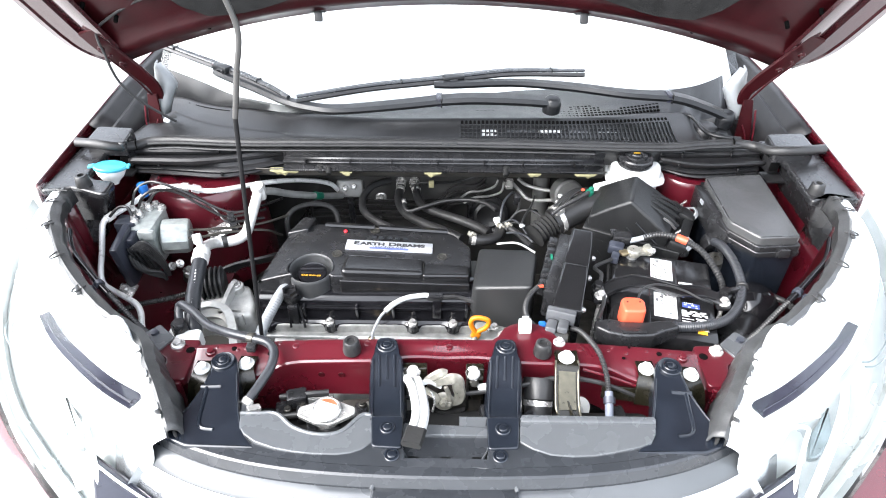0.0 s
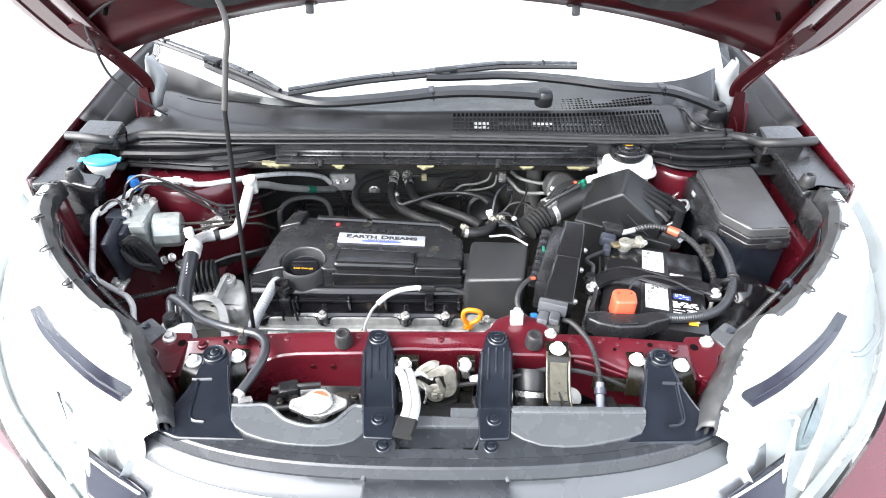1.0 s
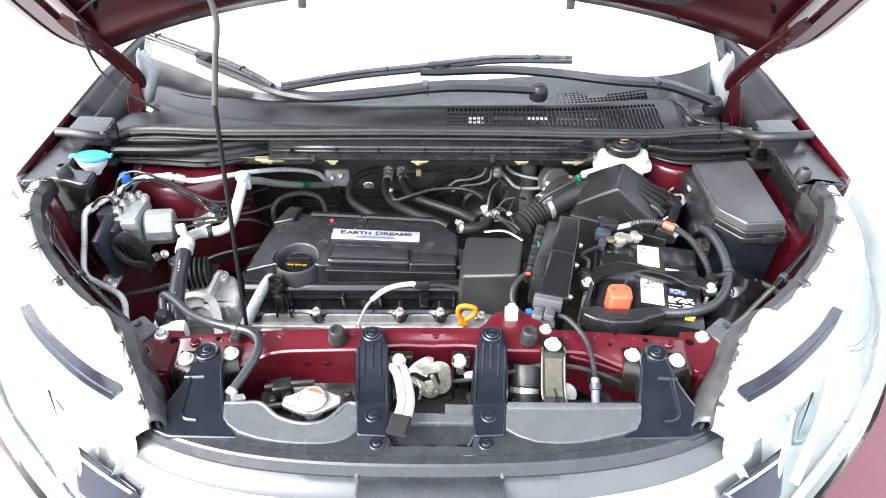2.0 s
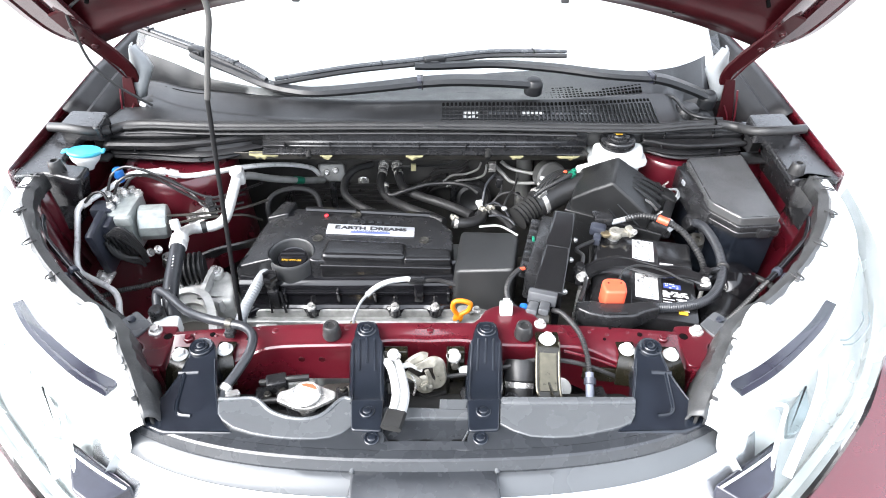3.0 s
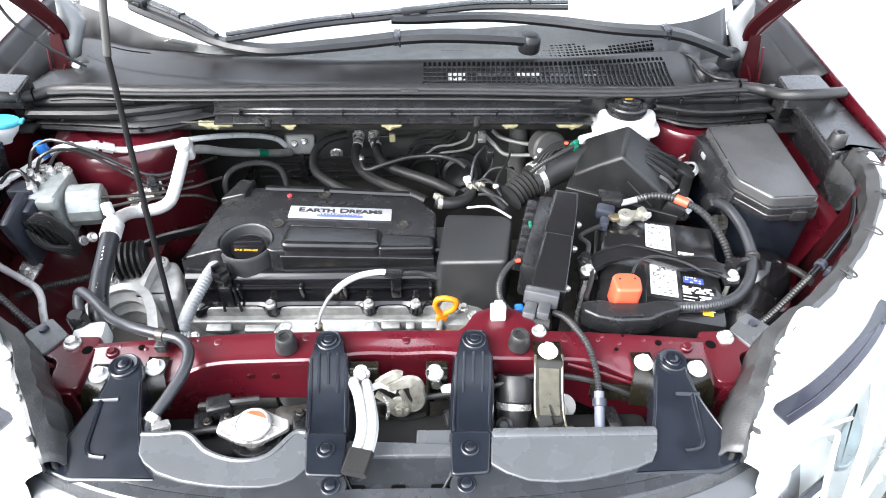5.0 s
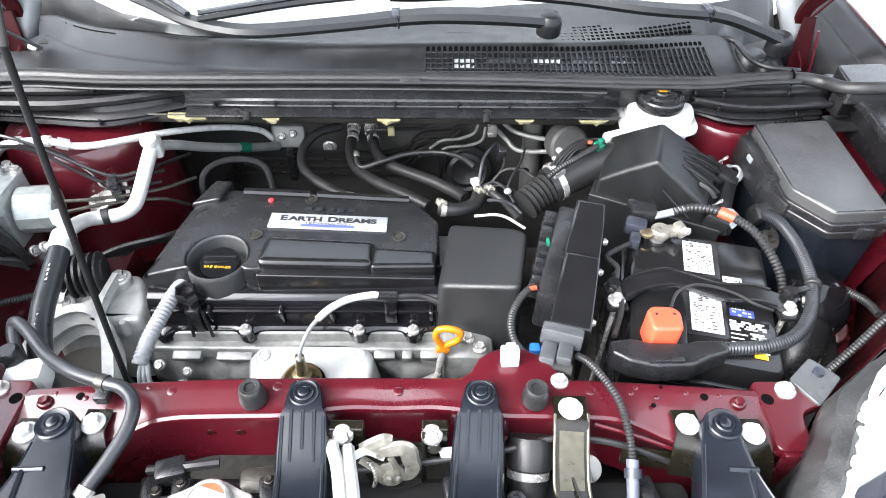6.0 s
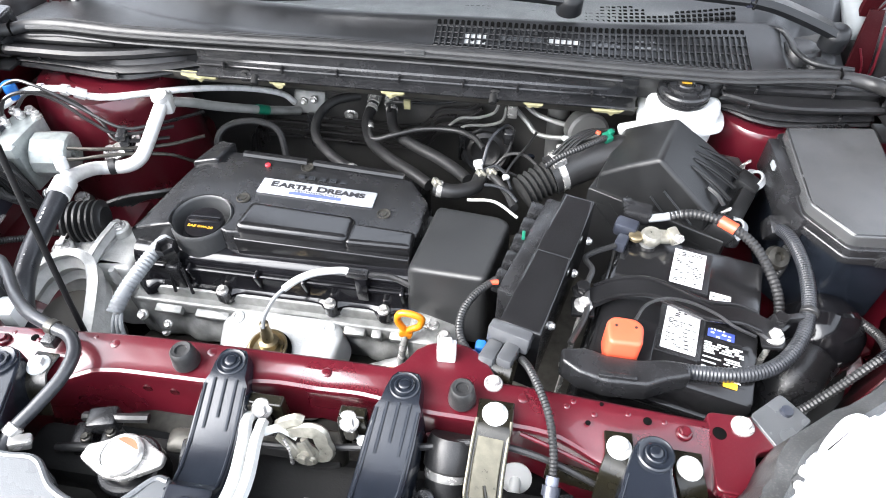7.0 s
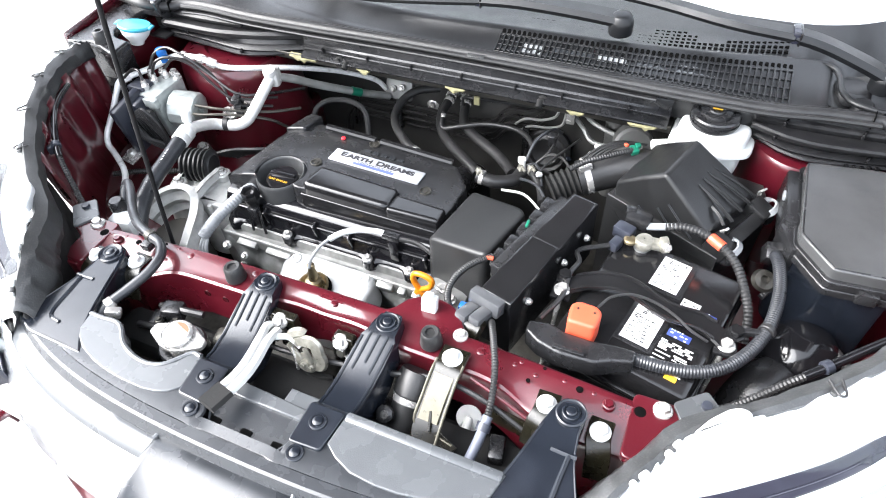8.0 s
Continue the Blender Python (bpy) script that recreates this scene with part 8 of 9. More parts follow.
part("cap_print", bm, YELLOW, bcap)
br.location += Vector((0.000, -0.010, 0.013))

# ---- left side: brake unit, pipes, washer filler ----
absu = thing("brake_modulator", (-0.59, 0.34, 0.76), "aluminium brake modulator with round motor and black control unit", "brake modulator")
plug_shift = Vector((-0.018, 0.0, 0.012))
bm = B()
box(bm, (-0.583, 0.362, 0.838), (0.046, 0.078, 0.090), 0.003, (0, 0, -20))
blk = part("valve_block", bm, MODGREY, absu, "machined aluminium block")
bm = B()
lathe(bm, (-0.563, 0.350, 0.840), (1, -0.12, -0.10), [(0.033, 0), (0.0352, 0.003), (0.0352, 0.044), (0.033, 0.050), (0.028, 0.0525), (0.012, 0.0525), (0.0115, 0.049), (0.0045, 0.049), (0.004, 0.054), (0.0005, 0.054)], 12)
part("pump_motor", bm, MODGREY, absu, "silver pump motor with flats", smooth=25)
bm = B()
box(bm, (-0.626, 0.312, 0.834), (0.016, 0.074, 0.108), 0.005, (8, 0, -20))
cu = part("control_unit", bm, UNITBLUE, absu, "blue-black control unit")
bm = B()
box(bm, (-0.611, 0.334, 0.834), (0.026, 0.050, 0.092), 0.004, (8, 0, -20))
part("unit_body", bm, UNITBLUE, cu)
bm = B()
box(bm, (-0.617, 0.358, 0.870), (0.040, 0.034, 0.040), 0.004, (0, 0, -20))
part("unit_socket", bm, UNITBLUE, cu)
bm = B()
box(bm, (-0.580, 0.308, 0.815), (0.040, 0.022, 0.066), 0.008, (0, -12, -20))
part("connector_cover", bm, RUBBER, absu).location += plug_shift
for k in range(6):
    u = k / 5
    bm = B()
    tube(bm, [(-0.600 + 0.020 * u, 0.297 - 0.004 * u, 0.862 - 0.014 * (1 - u)), (-0.580 + 0.012 * u, 0.288 - 0.004 * u, 0.866 - 0.018 * (1 - u)), (-0.564 + 0.008 * u, 0.284, 0.846 - 0.016 * (1 - u)), (-0.552 + 0.006 * u, 0.282, 0.815 - 0.006 * (1 - u)), (-0.548 + 0.004 * u, 0.284, 0.780)], 0.0036, 8, 5)
    part("control_lead", bm, RUBBER, absu).location += plug_shift
for k in range(4):
    bm = B()
    tube(bm, [(-0.602 + 0.004 * k, 0.288, 0.842 - 0.008 * k), (-0.596 + 0.006 * k, 0.282, 0.815 - 0.004 * k), (-0.575 + 0.006 * k, 0.282, 0.792), (-0.552, 0.282, 0.778 - 0.002 * k)], 0.0034, 8, 5)
    part("control_lead", bm, RUBBER, absu).location += plug_shift
for x, y in ((-0.606, 0.388), (-0.594, 0.370), (-0.578, 0.388), (-0.603, 0.348)):
    bm = B()
    lathe(bm, (x, y, 0.881), (0, 0, 1), [(0.0075, 0), (0.0075, 0.010), (0.0055, 0.012), (0.0045, 0.020), (0.0005, 0.020)], 12)
    part("pipe_fitting", bm, STEEL, absu)
for x, y, z in ((-0.555, 0.385, 0.882), (-0.566, 0.398, 0.884), (-0.590, 0.402, 0.884)):
    bm = B()
    lathe(bm, (x, y, z), (0.1, 0, 1), [(0.0085, 0), (0.0085, 0.004), (0.006, 0.005), (0.006, 0.009), (0.0005, 0.009)], 14)
    part("bleed_plug", bm, STEEL, absu)
bm = B()
box(bm, (-0.585, 0.318, 0.872), (0.030, 0.012, 0.018), 0.002, (0, 0, -20))
part("block_step", bm, MODGREY, blk)
for k in range(5):
    bm = B()
    box(bm, (-0.596 + 0.009 * k, 0.2955 - 0.003 * k, 0.828), (0.003, 0.006, 0.052), 0.001, (8, -10, -20))
    part("connector_rib", bm, RUBBER, absu).location += plug_shift
for x, y, z in ((-0.556, 0.300, 0.800), (-0.540, 0.296, 0.806)):
    bolt(absu, (x, y, z), 0.007, (0.6, -0.6, 0.5))
for x, y, z in ((-0.516, 0.416, 0.816), (-0.536, 0.343, 0.749)):
    bm = B()
    lathe(bm, (x, y, z - 0.02), (0.2, -0.3, 1), [(0.016, 0), (0.015, 0.018), (0.012, 0.02), (0.0005, 0.02)], 22)
    bs = part("mount_boss", bm, DARKSTEEL, absu)
    bolt(bs, (x, y, z), 0.010, (0.2, -0.3, 1))
absu.rotation_euler.z = radians(20)
# brake pipes
bp = thing("brake_pipes", (-0.5, 0.42, 0.85), "thin dark steel brake pipes looping from the modulator", "pipes")
for pts in ([(-0.6215, 0.3796, 0.899), (-0.612, 0.395, 0.925), (-0.590, 0.408, 0.936), (-0.560, 0.405, 0.934), (-0.535, 0.405, 0.922), (-0.50, 0.405, 0.90), (-0.44, 0.40, 0.872), (-0.40, 0.43, 0.862), (-0.36, 0.50, 0.84)],
            [(-0.604, 0.367, 0.899), (-0.590, 0.376, 0.925), (-0.565, 0.39, 0.930), (-0.53, 0.40, 0.915), (-0.48, 0.392, 0.885), (-0.44, 0.392, 0.866), (-0.38, 0.44, 0.852)],
            [(-0.595, 0.389, 0.899), (-0.570, 0.402, 0.920), (-0.52, 0.412, 0.91), (-0.47, 0.40, 0.88), (-0.44, 0.384, 0.86), (-0.38, 0.42, 0.845)],
            [(-0.605, 0.343, 0.899), (-0.614, 0.350, 0.916), (-0.632, 0.350, 0.914), (-0.648, 0.340, 0.90)],
            [(-0.548, 0.355, 0.86), (-0.50, 0.360, 0.856), (-0.45, 0.372, 0.852), (-0.38, 0.405, 0.842), (-0.34, 0.45, 0.83)],
            [(-0.548, 0.342, 0.852), (-0.50, 0.348, 0.845), (-0.45, 0.366, 0.845), (-0.38, 0.395, 0.832), (-0.35, 0.42, 0.80)]):
    bm = B()
    tube(bm, pts, 0.0028, 8, 6)
    part("pipe", bm, PIPEBLACK if pts[0][0] < -0.59 else DARKSTEEL, bp)
bm = B()
for k in range(3):
    box(bm, (-0.437 + 0.002 * k, 0.392, 0.868 - 0.012 * k), (0.014, 0.03, 0.010), 0.003, (0, 0, 20))
part("pipe_holder", bm, PLASTIC, bp)
# refrigerant pipes
ac = thing("refrigerant_line", (-0.45, 0.3, 0.82), "bare aluminium air-conditioning pipe joined to a black hose", "pipe")
bm = B()
tube(bm, [(-0.392, 0.452, 0.888), (-0.396, 0.425, 0.872), (-0.402, 0.392, 0.850), (-0.408, 0.372, 0.838), (-0.424, 0.360, 0.832), (-0.448, 0.352, 0.832), (-0.462, 0.335, 0.842), (-0.461, 0.30, 0.860), (-0.455, 0.272, 0.870)], 0.0105, 14, 8)
part("aluminium_pipe", bm, ALU, ac)
bm = B()
lathe(bm, (-0.456, 0.276, 0.870), (0.1, -0.98, -0.12), [(0.0105, 0), (0.0155, 0.002), (0.0155, 0.014), (0.0145, 0.016), (0.0155, 0.018), (0.0155, 0.028), (0.013, 0.030)], 22)
part("crimp", bm, ALU, ac)
bm = B()
tube(bm, [(-0.453, 0.248, 0.867), (-0.447, 0.21, 0.862), (-0.436, 0.15, 0.856), (-0.42, 0.10, 0.845), (-0.412, 0.07, 0.81), (-0.41, 0.06, 0.74)], 0.0135, 14, 6)
rh = part("rubber_hose", bm, HOSE, ac, "black hose with a white stripe of print")
bm = B()
rg = random.Random(21)
for k in range(13):
    q = Vector((-0.447 + 0.0014 * k, 0.214 - 0.0072 * k, 0.8755 - 0.0008 * k))
    box(bm, q, (rg.uniform(0.0012, 0.0032), rg.uniform(0.0025, 0.0055), 0.0008), 0.0, (0, 0, 10))
part("print", bm, LABEL, rh)
bm = B()
rod(bm, (-0.466, 0.290, 0.876), (-0.470, 0.298, 0.893), 0.0085, 14, 0.002)
rod(bm, (-0.460, 0.285, 0.866), (-0.467, 0.291, 0.880), 0.006, 10)
part("service_port", bm, WHITE, ac, "white service port cap")
bm = B()
box(bm, (-0.391, 0.457, 0.885), (0.024, 0.026, 0.034), 0.006, (0, 0, 15))
lathe(bm, (-0.392, 0.452, 0.895), (0, -0.3, 1), [(0.013, 0), (0.014, 0.004), (0.012, 0.010), (0.0005, 0.011)], 18)
part("joint_block", bm, ALU, ac)
bm = B()
tube(bm, [(-0.388, 0.462, 0.882), (-0.372, 0.490, 0.864), (-0.350, 0.535, 0.828), (-0.303, 0.600, 0.781), (-0.262, 0.656, 0.745)], 0.008, 12, 6)
part("rear_pipe", bm, PALEGREY, ac)
bm = B()
tube(bm, [(-0.312, 0.588, 0.790), (-0.300, 0.604, 0.778)], 0.0092, 12, 3)
part("green_band", bm, GREEN, ac)
bm = B()
lathe(bm, (-0.44, 0.357, 0.832), (-0.9, -0.4, 0), [(0.0108, 0), (0.0125, 0.001), (0.0125, 0.010), (0.0108, 0.011)], 18)
part("rubber_collar", bm, RUBBER, ac)
bm = B()
box(bm, (-0.467, 0.414, 0.819), (0.066, 0.036, 0.005), 0.002, (8, -18, 28))
part("pipe_bracket", bm, STEEL, ac, "zinc-plated pipe bracket")
for x, y, z in ((-0.484, 0.405, 0.818), (-0.452, 0.422, 0.828)):
    bolt(ac, (x, y, z), 0.0095)
li = thing("liquid_line", (-0.5, 0.42, 0.88), "thin bare aluminium refrigerant line with a blue cap", "pipe")
bm = B()
tube(bm, [(-0.547, 0.150, 0.769), (-0.551, 0.168, 0.790), (-0.556, 0.184, 0.800), (-0.570, 0.200, 0.806), (-0.600, 0.219, 0.806), (-0.629, 0.235, 0.808), (-0.645, 0.243, 0.815), (-0.651, 0.256, 0.830), (-0.656, 0.290, 0.854), (-0.661, 0.322, 0.880), (-0.660, 0.332, 0.890), (-0.653, 0.342, 0.896), (-0.633, 0.375, 0.897), (-0.620, 0.400, 0.898), (-0.606, 0.412, 0.905), (-0.585, 0.422, 0.912), (-0.545, 0.426, 0.915),
           (-0.522, 0.426, 0.914), (-0.499, 0.435, 0.900), (-0.478, 0.446, 0.893), (-0.454, 0.462, 0.888), (-0.392, 0.530, 0.862), (-0.337, 0.600, 0.824), (-0.290, 0.650, 0.785), (-0.272, 0.664, 0.757)], 0.0056, 10, 8)
part("line", bm, LITALU, li)
bm = B()
lathe(bm, (-0.604, 0.408, 0.905), (0, -0.05, 1), [(0.007, 0), (0.007, 0.010), (0.0095, 0.011), (0.0100, 0.024), (0.009, 0.027), (0.0005, 0.028)], 20)
part("blue_cap", bm, BLUE, li, "bright blue valve cap")
for a, b in (((-0.534, 0.426, 0.9150), (-0.522, 0.426, 0.914)), ((-0.516, 0.428, 0.911), (-0.503, 0.433, 0.903)), ((-0.655, 0.338, 0.895), (-0.647, 0.352, 0.8965)), ((-0.575, 0.424, 0.913), (-0.564, 0.425, 0.914))):
    bm = B()
    tube(bm, [a, b], 0.0085, 6, 3)
    part("union_nut", bm, ALU, li)
bm = B()
box(bm, (-0.243, 0.672, 0.757), (0.066, 0.016, 0.045), 0.008, (-25, 0, 0))
pl = part("fire_wall_plate", bm, PALEGREY, li, "grey plate where the lines pass the wall")
bolt(pl, (-0.231, 0.660, 0.770), 0.006, (0, -0.9, 0.4))
bolt(pl, (-0.253, 0.662, 0.763), 0.006, (0, -0.9, 0.4))

wf = thing("washer_filler", (-0.66, 0.415, 0.90), "white washer filler neck with a cyan cap", "filler")
AXF = Vector((0.10, 0.22, 1)).normalized()
bm = B()
lathe(bm, Vector((-0.660, 0.420, 0.966)) - AXF * 0.055, AXF, [(0.012, 0.018), (0.014, 0.024), (0.0235, 0.036), (0.0265, 0.044), (0.0275, 0.050), (0.0005, 0.050)], 30)
part("neck", bm, WHITE, wf)
bm = B()
lathe(bm, Vector((-0.660, 0.420, 0.966)) - AXF * 0.006, AXF, [(0.029, 0), (0.0305, 0.002), (0.0305, 0.0045), (0.028, 0.007), (0.024, 0.0062), (0.014, 0.0075), (0.0005, 0.0078)], 36)
wc = part("cap", bm, CYAN, wf, "bright cyan flip cap")
bm = B()
box(bm, (-0.694, 0.414, 0.968), (0.012, 0.014, 0.004), 0.003, (0, -6, 10))
part("cap_tab", bm, CYAN, wc)
bm = B()
box(bm, (-0.630, 0.428, 0.960), (0.008, 0.016, 0.005), 0.003, (0, -6, 10))
part("cap_hinge", bm, CYAN, wc)

# apron wires on the left
bm = B()
tube(bm, [(-0.485, 0.262, 0.770), (-0.502, 0.255, 0.780), (-0.522, 0.243, 0.782), (-0.55, 0.235, 0.780), (-0.575, 0.227, 0.780), (-0.61, 0.200, 0.785)], 0.0055, 10, 8, ribs=0.004)
single("apron_loom", bm, RUBBER, "black corrugated loom across the side apron", "wire loom")
bm = B()
box(bm, (-0.622, 0.263, 0.778), (0.036, 0.034, 0.004), 0.001, (15, 0, -10))
lathe(bm, (-0.626, 0.266, 0.780), (0, -0.3, 1), [(0.011, 0), (0.010, 0.004), (0.006, 0.008), (0.0005, 0.008)], 18)
single("small_bracket", bm, STEEL, "small zinc bracket with a bolt on the side apron", "bracket")

# ---- hoses at the back of the engine ----
for name, pts, r, lab in (
        ("heater_hose", [(-0.09, 0.445, 0.79), (-0.125, 0.47, 0.785), (-0.173, 0.520, 0.776), (-0.197, 0.56, 0.774), (-0.198, 0.60, 0.783), (-0.178, 0.63, 0.792), (-0.14, 0.66, 0.788)], 0.0085, "black rubber hose arching behind the engine"),
        ("heater_hose", [(-0.116, 0.665, 0.770), (-0.119, 0.62, 0.757), (-0.098, 0.57, 0.753), (-0.056, 0.52, 0.763), (-0.003, 0.47, 0.776), (0.03, 0.44, 0.78)], 0.0100, "thick black heater hose leaving the firewall"),
        ("heater_hose", [(-0.082, 0.665, 0.770), (-0.066, 0.61, 0.757), (-0.032, 0.57, 0.761), (0.03, 0.52, 0.772), (0.071, 0.48, 0.780), (0.09, 0.455, 0.785)], 0.0100, "thick black heater hose leaving the firewall"),
        ("vacuum_hose", [(-0.105, 0.60, 0.775), (-0.100, 0.575, 0.766), (-0.088, 0.566, 0.764), (-0.055, 0.57, 0.774), (-0.006, 0.58, 0.784), (0.05, 0.575, 0.791), (0.087, 0.55, 0.798), (0.108, 0.52, 0.800)], 0.0048, "thin black vacuum hose crossing the heater hoses"),
        ("coolant_hose", [(0.045, 0.400, 0.812), (0.076, 0.400, 0.808), (0.104, 0.420, 0.803), (0.112, 0.445, 0.804)], 0.0115, "short black coolant elbow with steel clamps"),
        ("coolant_hose", [(0.122, 0.452, 0.808), (0.138, 0.432, 0.811), (0.155, 0.408, 0.811), (0.169, 0.37, 0.815)], 0.0065, "black coolant hose beside the intake")):
    bm = B()
    tube(bm, pts, r, 12, 8)
    h = single(name, bm, RUBBER, lab, "hose", "rear hoses")
    bm = B()
    a, b = Vector(pts[0]), Vector(pts[1])
    lathe(bm, a.lerp(b, 0.15), b - a, [(r * 1.0, 0), (r * 1.15, 0.001), (r * 1.15, 0.008), (r, 0.009)], 16)
    part("hose_clip", bm, STEEL, h)
pv = thing("vent_valve", (0.09, 0.44, 0.80), "white and steel valve fittings at the hose joint", "valve")
bm = B()
box(bm, (0.105, 0.462, 0.816), (0.014, 0.010, 0.009), 0.002, (10, 0, 20))
rod(bm, (0.106, 0.46, 0.814), (0.112, 0.448, 0.80), 0.006, 10)
part("white_fitting", bm, WHITE, pv)
for x, y, z in ((0.048, 0.400, 0.823), (0.110, 0.440, 0.815), (0.126, 0.445, 0.816)):
    bm = B()
    box(bm, (x, y, z), (0.008, 0.014, 0.010), 0.0015, (0, 20, 30))
    box(bm, (x + 0.006, y - 0.004, z + 0.004), (0.004, 0.012, 0.005), 0.001, (20, 0, 50))
    part("spring_clip", bm, LATCHCAST, pv)
for k, pts in enumerate(([(0.13, 0.45, 0.82), (0.15, 0.47, 0.84), (0.155, 0.51, 0.85)], [(0.12, 0.455, 0.81), (0.145, 0.44, 0.825), (0.18, 0.44, 0.81)], [(0.10, 0.37, 0.822), (0.14, 0.365, 0.828), (0.175, 0.345, 0.82)])):
    bm = B()
    tube(bm, pts, 0.0022, 8, 5)
    part("lead", bm, ALU if k == 2 else RUBBER, pv)
bm = B()
box(bm, (0.148, 0.49, 0.85), (0.014, 0.012, 0.03), 0.003, (20, 0, 0))
part("small_plug", bm, PLASTIC, pv)
# hard lines on the firewall
fl_ = thing("firewall_lines", (0, 0.66, 0.72), "dark hard lines and clips on the firewall", "pipes")
for k in range(4):
    bm = B()
    z = 0.70 + 0.017 * k
    tube(bm, [(-0.39 + 0.016 * k, 0.655, z - 0.085), (-0.375 + 0.012 * k, 0.657, z - 0.03), (-0.35 + 0.01 * k, 0.658, z - 0.02), (-0.25, 0.66, z - 0.02), (-0.13, 0.66, z - 0.022), (-0.03, 0.66, z - 0.02), (0.012, 0.66, z + 0.02), (0.065, 0.662, z + 0.026), (0.09, 0.662, z + 0.045)], 0.0034, 8, 6)
    part("line", bm, PIPEBLACK, fl_)
for x in (-0.24, 0.055):
    bm = B()
    box(bm, (x, 0.652, 0.705), (0.014, 0.014, 0.075), 0.003)
    part("line_clip", bm, PLASTIC, fl_)
bm = B()
tube(bm, [(-0.36, 0.50, 0.72), (-0.365, 0.52, 0.768), (-0.345, 0.54, 0.787), (-0.30, 0.55, 0.792), (-0.262, 0.55, 0.776), (-0.248, 0.53, 0.73)], 0.006, 8, 6)
part("loop_line", bm, RUBBER, fl_)
bm = B()
box(bm, (-0.04, 0.618, 0.806), (0.012, 0.006, 0.018), 0.001)
part("yellow_tag", bm, YELLOWFOAM, fl_)
bm = B()
tube(bm, [(-0.08, 0.64, 0.77), (-0.075, 0.635, 0.795), (-0.041, 0.628, 0.803), (0.021, 0.655, 0.79), (0.07, 0.665, 0.80)], 0.003, 8, 5)
part("tag_wire", bm, RUBBER, fl_)
bm = B()
lathe(bm, (-0.168, 0.682, 0.728), (0, -1, 0.2), [(0.014, 0), (0.014, 0.003), (0.008, 0.005), (0.006, 0.010), (0.0005, 0.010)], 20)
part("stud_washer", bm, STEEL, fl_)
for x in (-0.116, -0.083):
    bm = B()
    lathe(bm, (x, 0.680, 0.775), (0, -1, -0.2), [(0.0135, 0), (0.0135, 0.006), (0.0115, 0.007), (0.0115, 0.018)], 20)
    part("outlet_collar", bm, STEEL, fl_)
for pts in ([(0.148, 0.645, 0.80), (0.172, 0.64, 0.776), (0.198, 0.62, 0.763), (0.259, 0.60, 0.778), (0.289, 0.56, 0.82)], [(0.168, 0.655, 0.80), (0.19, 0.65, 0.785), (0.23, 0.63, 0.785), (0.27, 0.60, 0.80)]):
    bm = B()
    tube(bm, pts, 0.0045, 8, 6)
    part("brake_line", bm, PALEGREY, fl_)
for pts in ([(0.030, 0.655, 0.742), (0.052, 0.652, 0.762), (0.085, 0.650, 0.768), (0.112, 0.648, 0.782), (0.120, 0.650, 0.800)], [(0.040, 0.655, 0.728), (0.064, 0.650, 0.748), (0.100, 0.648, 0.754), (0.128, 0.646, 0.768), (0.134, 0.650, 0.795)]):
    bm = B()
    tube(bm, pts, 0.0028, 8, 6)
    part("brake_line", bm, PALEGREY, fl_)
bm = B()
box(bm, (0.146, 0.640, 0.795), (0.018, 0.016, 0.024), 0.003)
part("grey_clip", bm, STEEL, fl_)
bm = B()
rod(bm, (0.235, 0.68, 0.60), (0.225, 0.67, 0.85), 0.02, 18)
part("downpipe", bm, STONEGREY, fl_)
bm = B()
lathe(bm, (0.27, 0.60, 0.80), (0.2, -0.9, 0.3), [(0.035, 0), (0.035, 0.03), (0.03, 0.034), (0.0005, 0.034)], 26)
part("booster_collar", bm, STONEGREY, fl_)
bm = B()
lathe(bm, (0.10, 0.66, 0.69), (0, -0.95, 0.3), [(0.05, 0), (0.05, 0.01), (0.042, 0.016), (0.036, 0.012), (0.028, 0.016), (0.02, 0.010), (0.0005, 0.010)], 30)
part("round_grommet", bm, RUBBER, fl_)
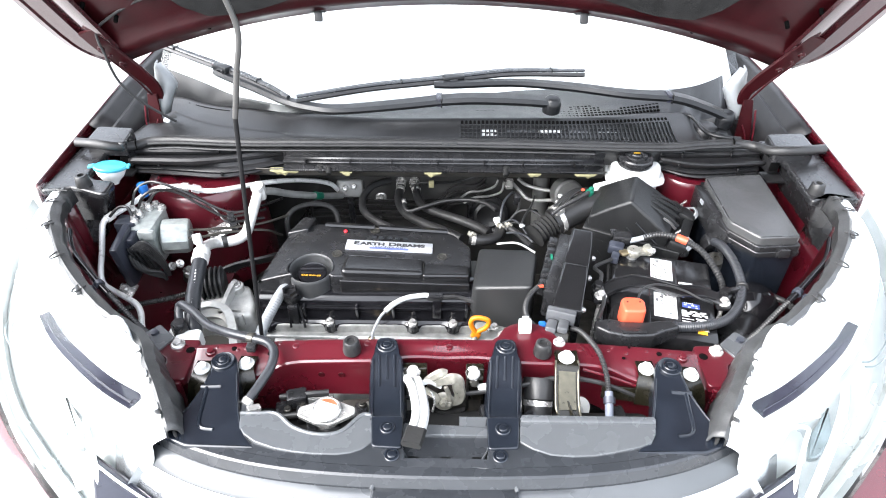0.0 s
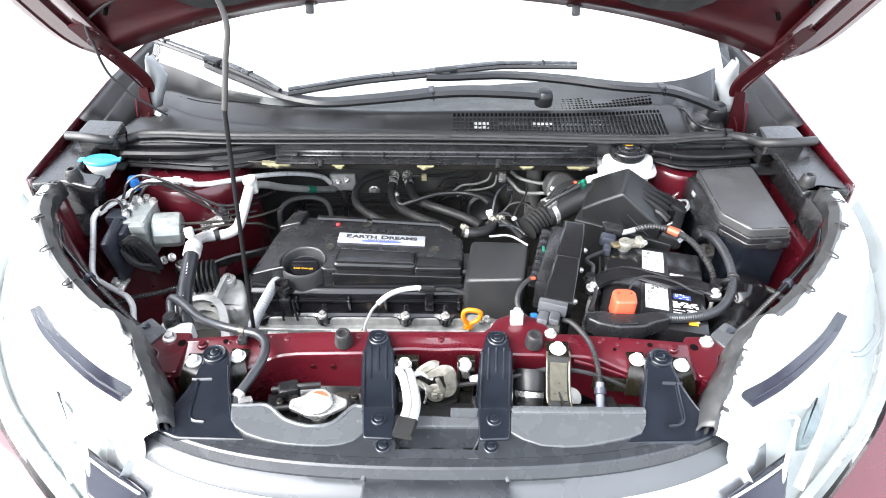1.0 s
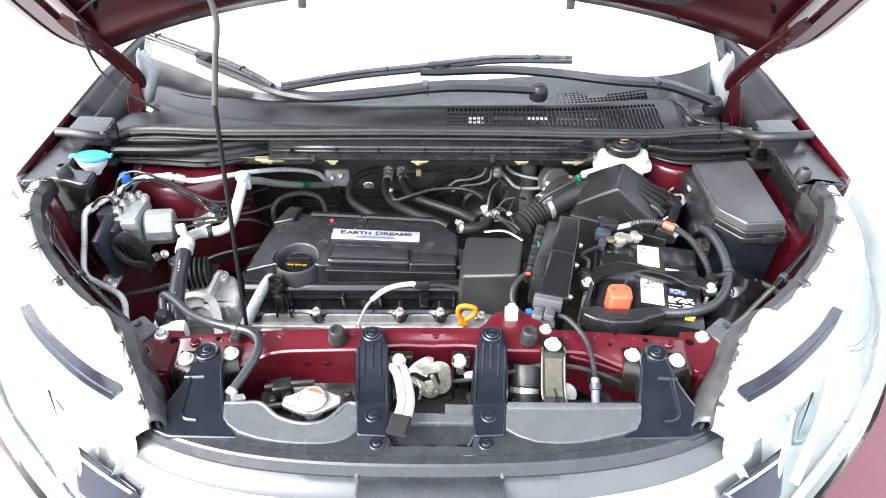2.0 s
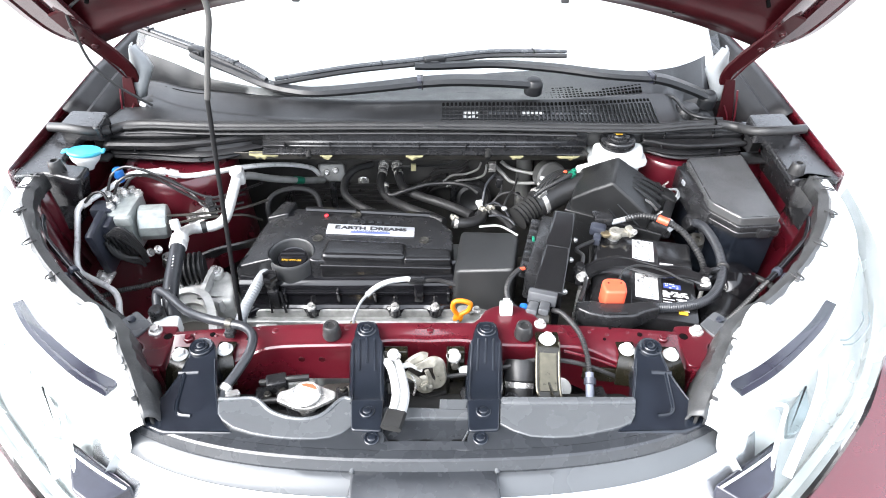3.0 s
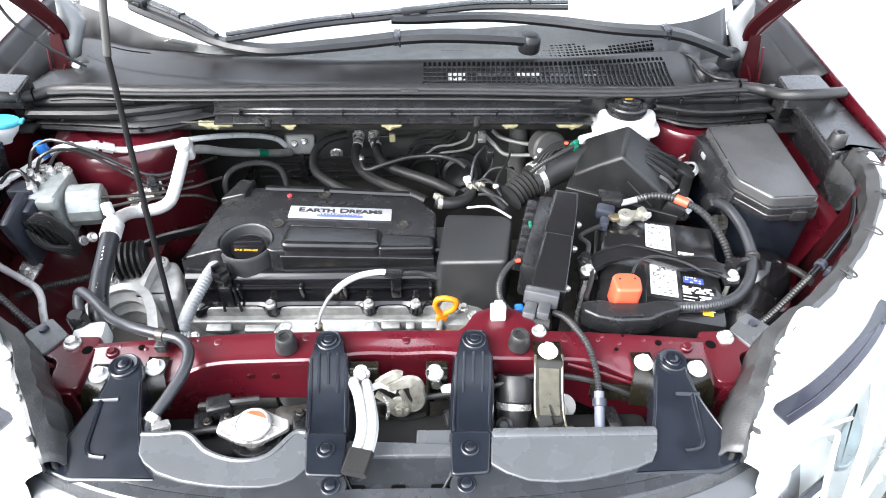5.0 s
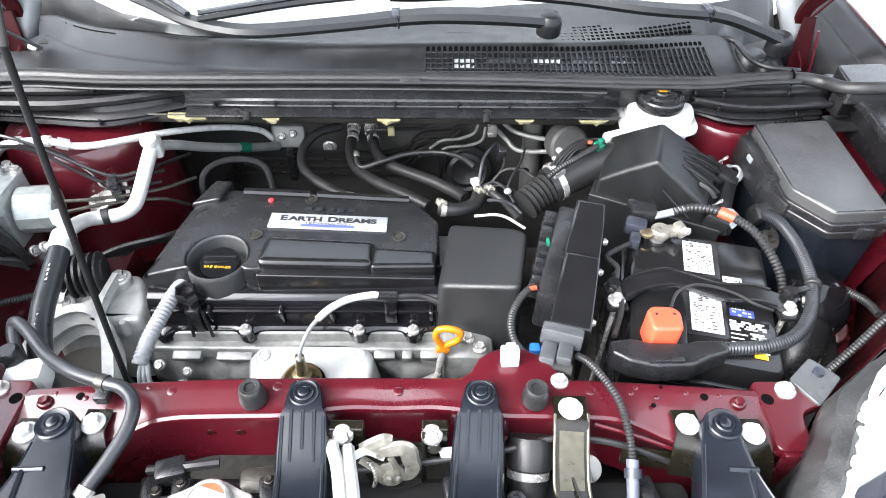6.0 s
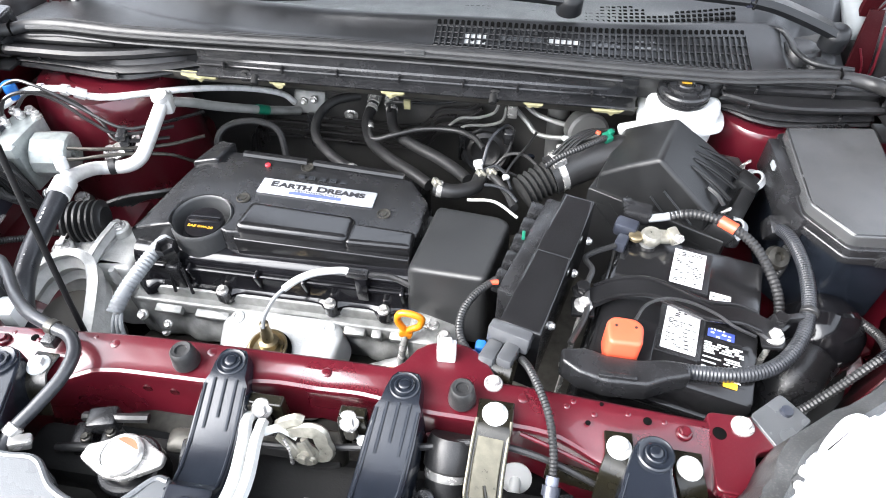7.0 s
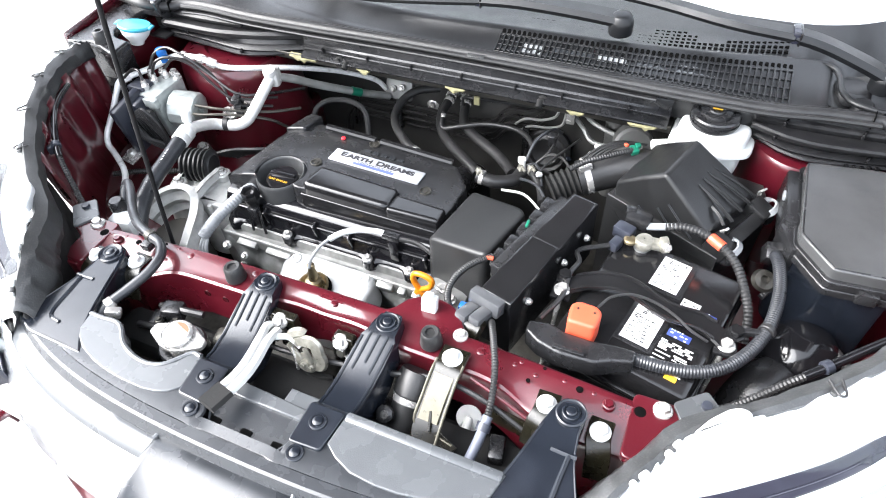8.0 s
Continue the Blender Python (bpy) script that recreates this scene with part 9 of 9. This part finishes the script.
# dark intake manifold behind the cover
mani = B()
for k in range(4):
    tube(mani, [(-0.27 + 0.08 * k, 0.42, 0.72), (-0.265 + 0.08 * k, 0.50, 0.70), (-0.26 + 0.08 * k, 0.56, 0.66), (-0.26 + 0.08 * k, 0.57, 0.58)], 0.026, 14, 6)
single("intake_manifold", mani, PLASTIC, "black plastic intake manifold behind the engine", "manifold")
gear = B()
box(gear, (0.24, 0.30, 0.57), (0.30, 0.34, 0.22), 0.04)
single("gearbox", gear, DARKSTEEL, "dark cast gearbox housing low in the bay", "gearbox")

leads = thing("wire_cluster", (0.15, 0.41, 0.80), "cluster of thin dark leads and plugs behind the intake box", "wires")
for k, pts in enumerate(([(0.118, 0.452, 0.815), (0.135, 0.440, 0.832), (0.150, 0.418, 0.836), (0.162, 0.392, 0.830)], [(0.128, 0.458, 0.812), (0.150, 0.462, 0.838), (0.175, 0.452, 0.848), (0.195, 0.435, 0.845)],
                         [(0.112, 0.462, 0.815), (0.120, 0.492, 0.84), (0.140, 0.52, 0.848), (0.150, 0.555, 0.82)], [(0.148, 0.402, 0.838), (0.158, 0.428, 0.848), (0.178, 0.470, 0.852), (0.190, 0.52, 0.84)],
                         [(0.122, 0.402, 0.826), (0.140, 0.392, 0.834), (0.158, 0.385, 0.832), (0.172, 0.372, 0.826)])):
    bm = B()
    tube(bm, pts, 0.0021 + 0.0004 * (k % 3), 8, 6)
    part("lead", bm, RUBBER if k % 2 else HOSE, leads)
for at, m in (((0.152, 0.405, 0.842), WHITE), ((0.232, 0.452, 0.885), WHITE), ((0.225, 0.44, 0.878), STEEL), ((0.185, 0.46, 0.84), NAVY)):
    bm = B()
    box(bm, at, (0.010, 0.008, 0.007), 0.002, (10, 20, 35))
    part("connector", bm, m, leads)
for k in range(4):
    bm = B()
    tube(bm, [(0.215 + 0.006 * k, 0.420, 0.880), (0.235 + 0.006 * k, 0.440, 0.893), (0.262 + 0.006 * k, 0.462, 0.896), (0.29 + 0.004 * k, 0.49, 0.88)], 0.002, 6, 5)
    part("lead", bm, RUBBER, leads)
# dark fold of the inner apron beside the battery
bm = B()
prism(bm, rounded([(0.545, 0.10), (0.60, 0.16), (0.632, 0.25), (0.60, 0.262), (0.565, 0.25), (0.52, 0.20), (0.50, 0.14), (0.51, 0.09)], 0.02), 0.66, 0.752, 0.02, draft=0.01)
single("splash_shield", bm, DULL, "black plastic splash shield low beside the battery", "shield")
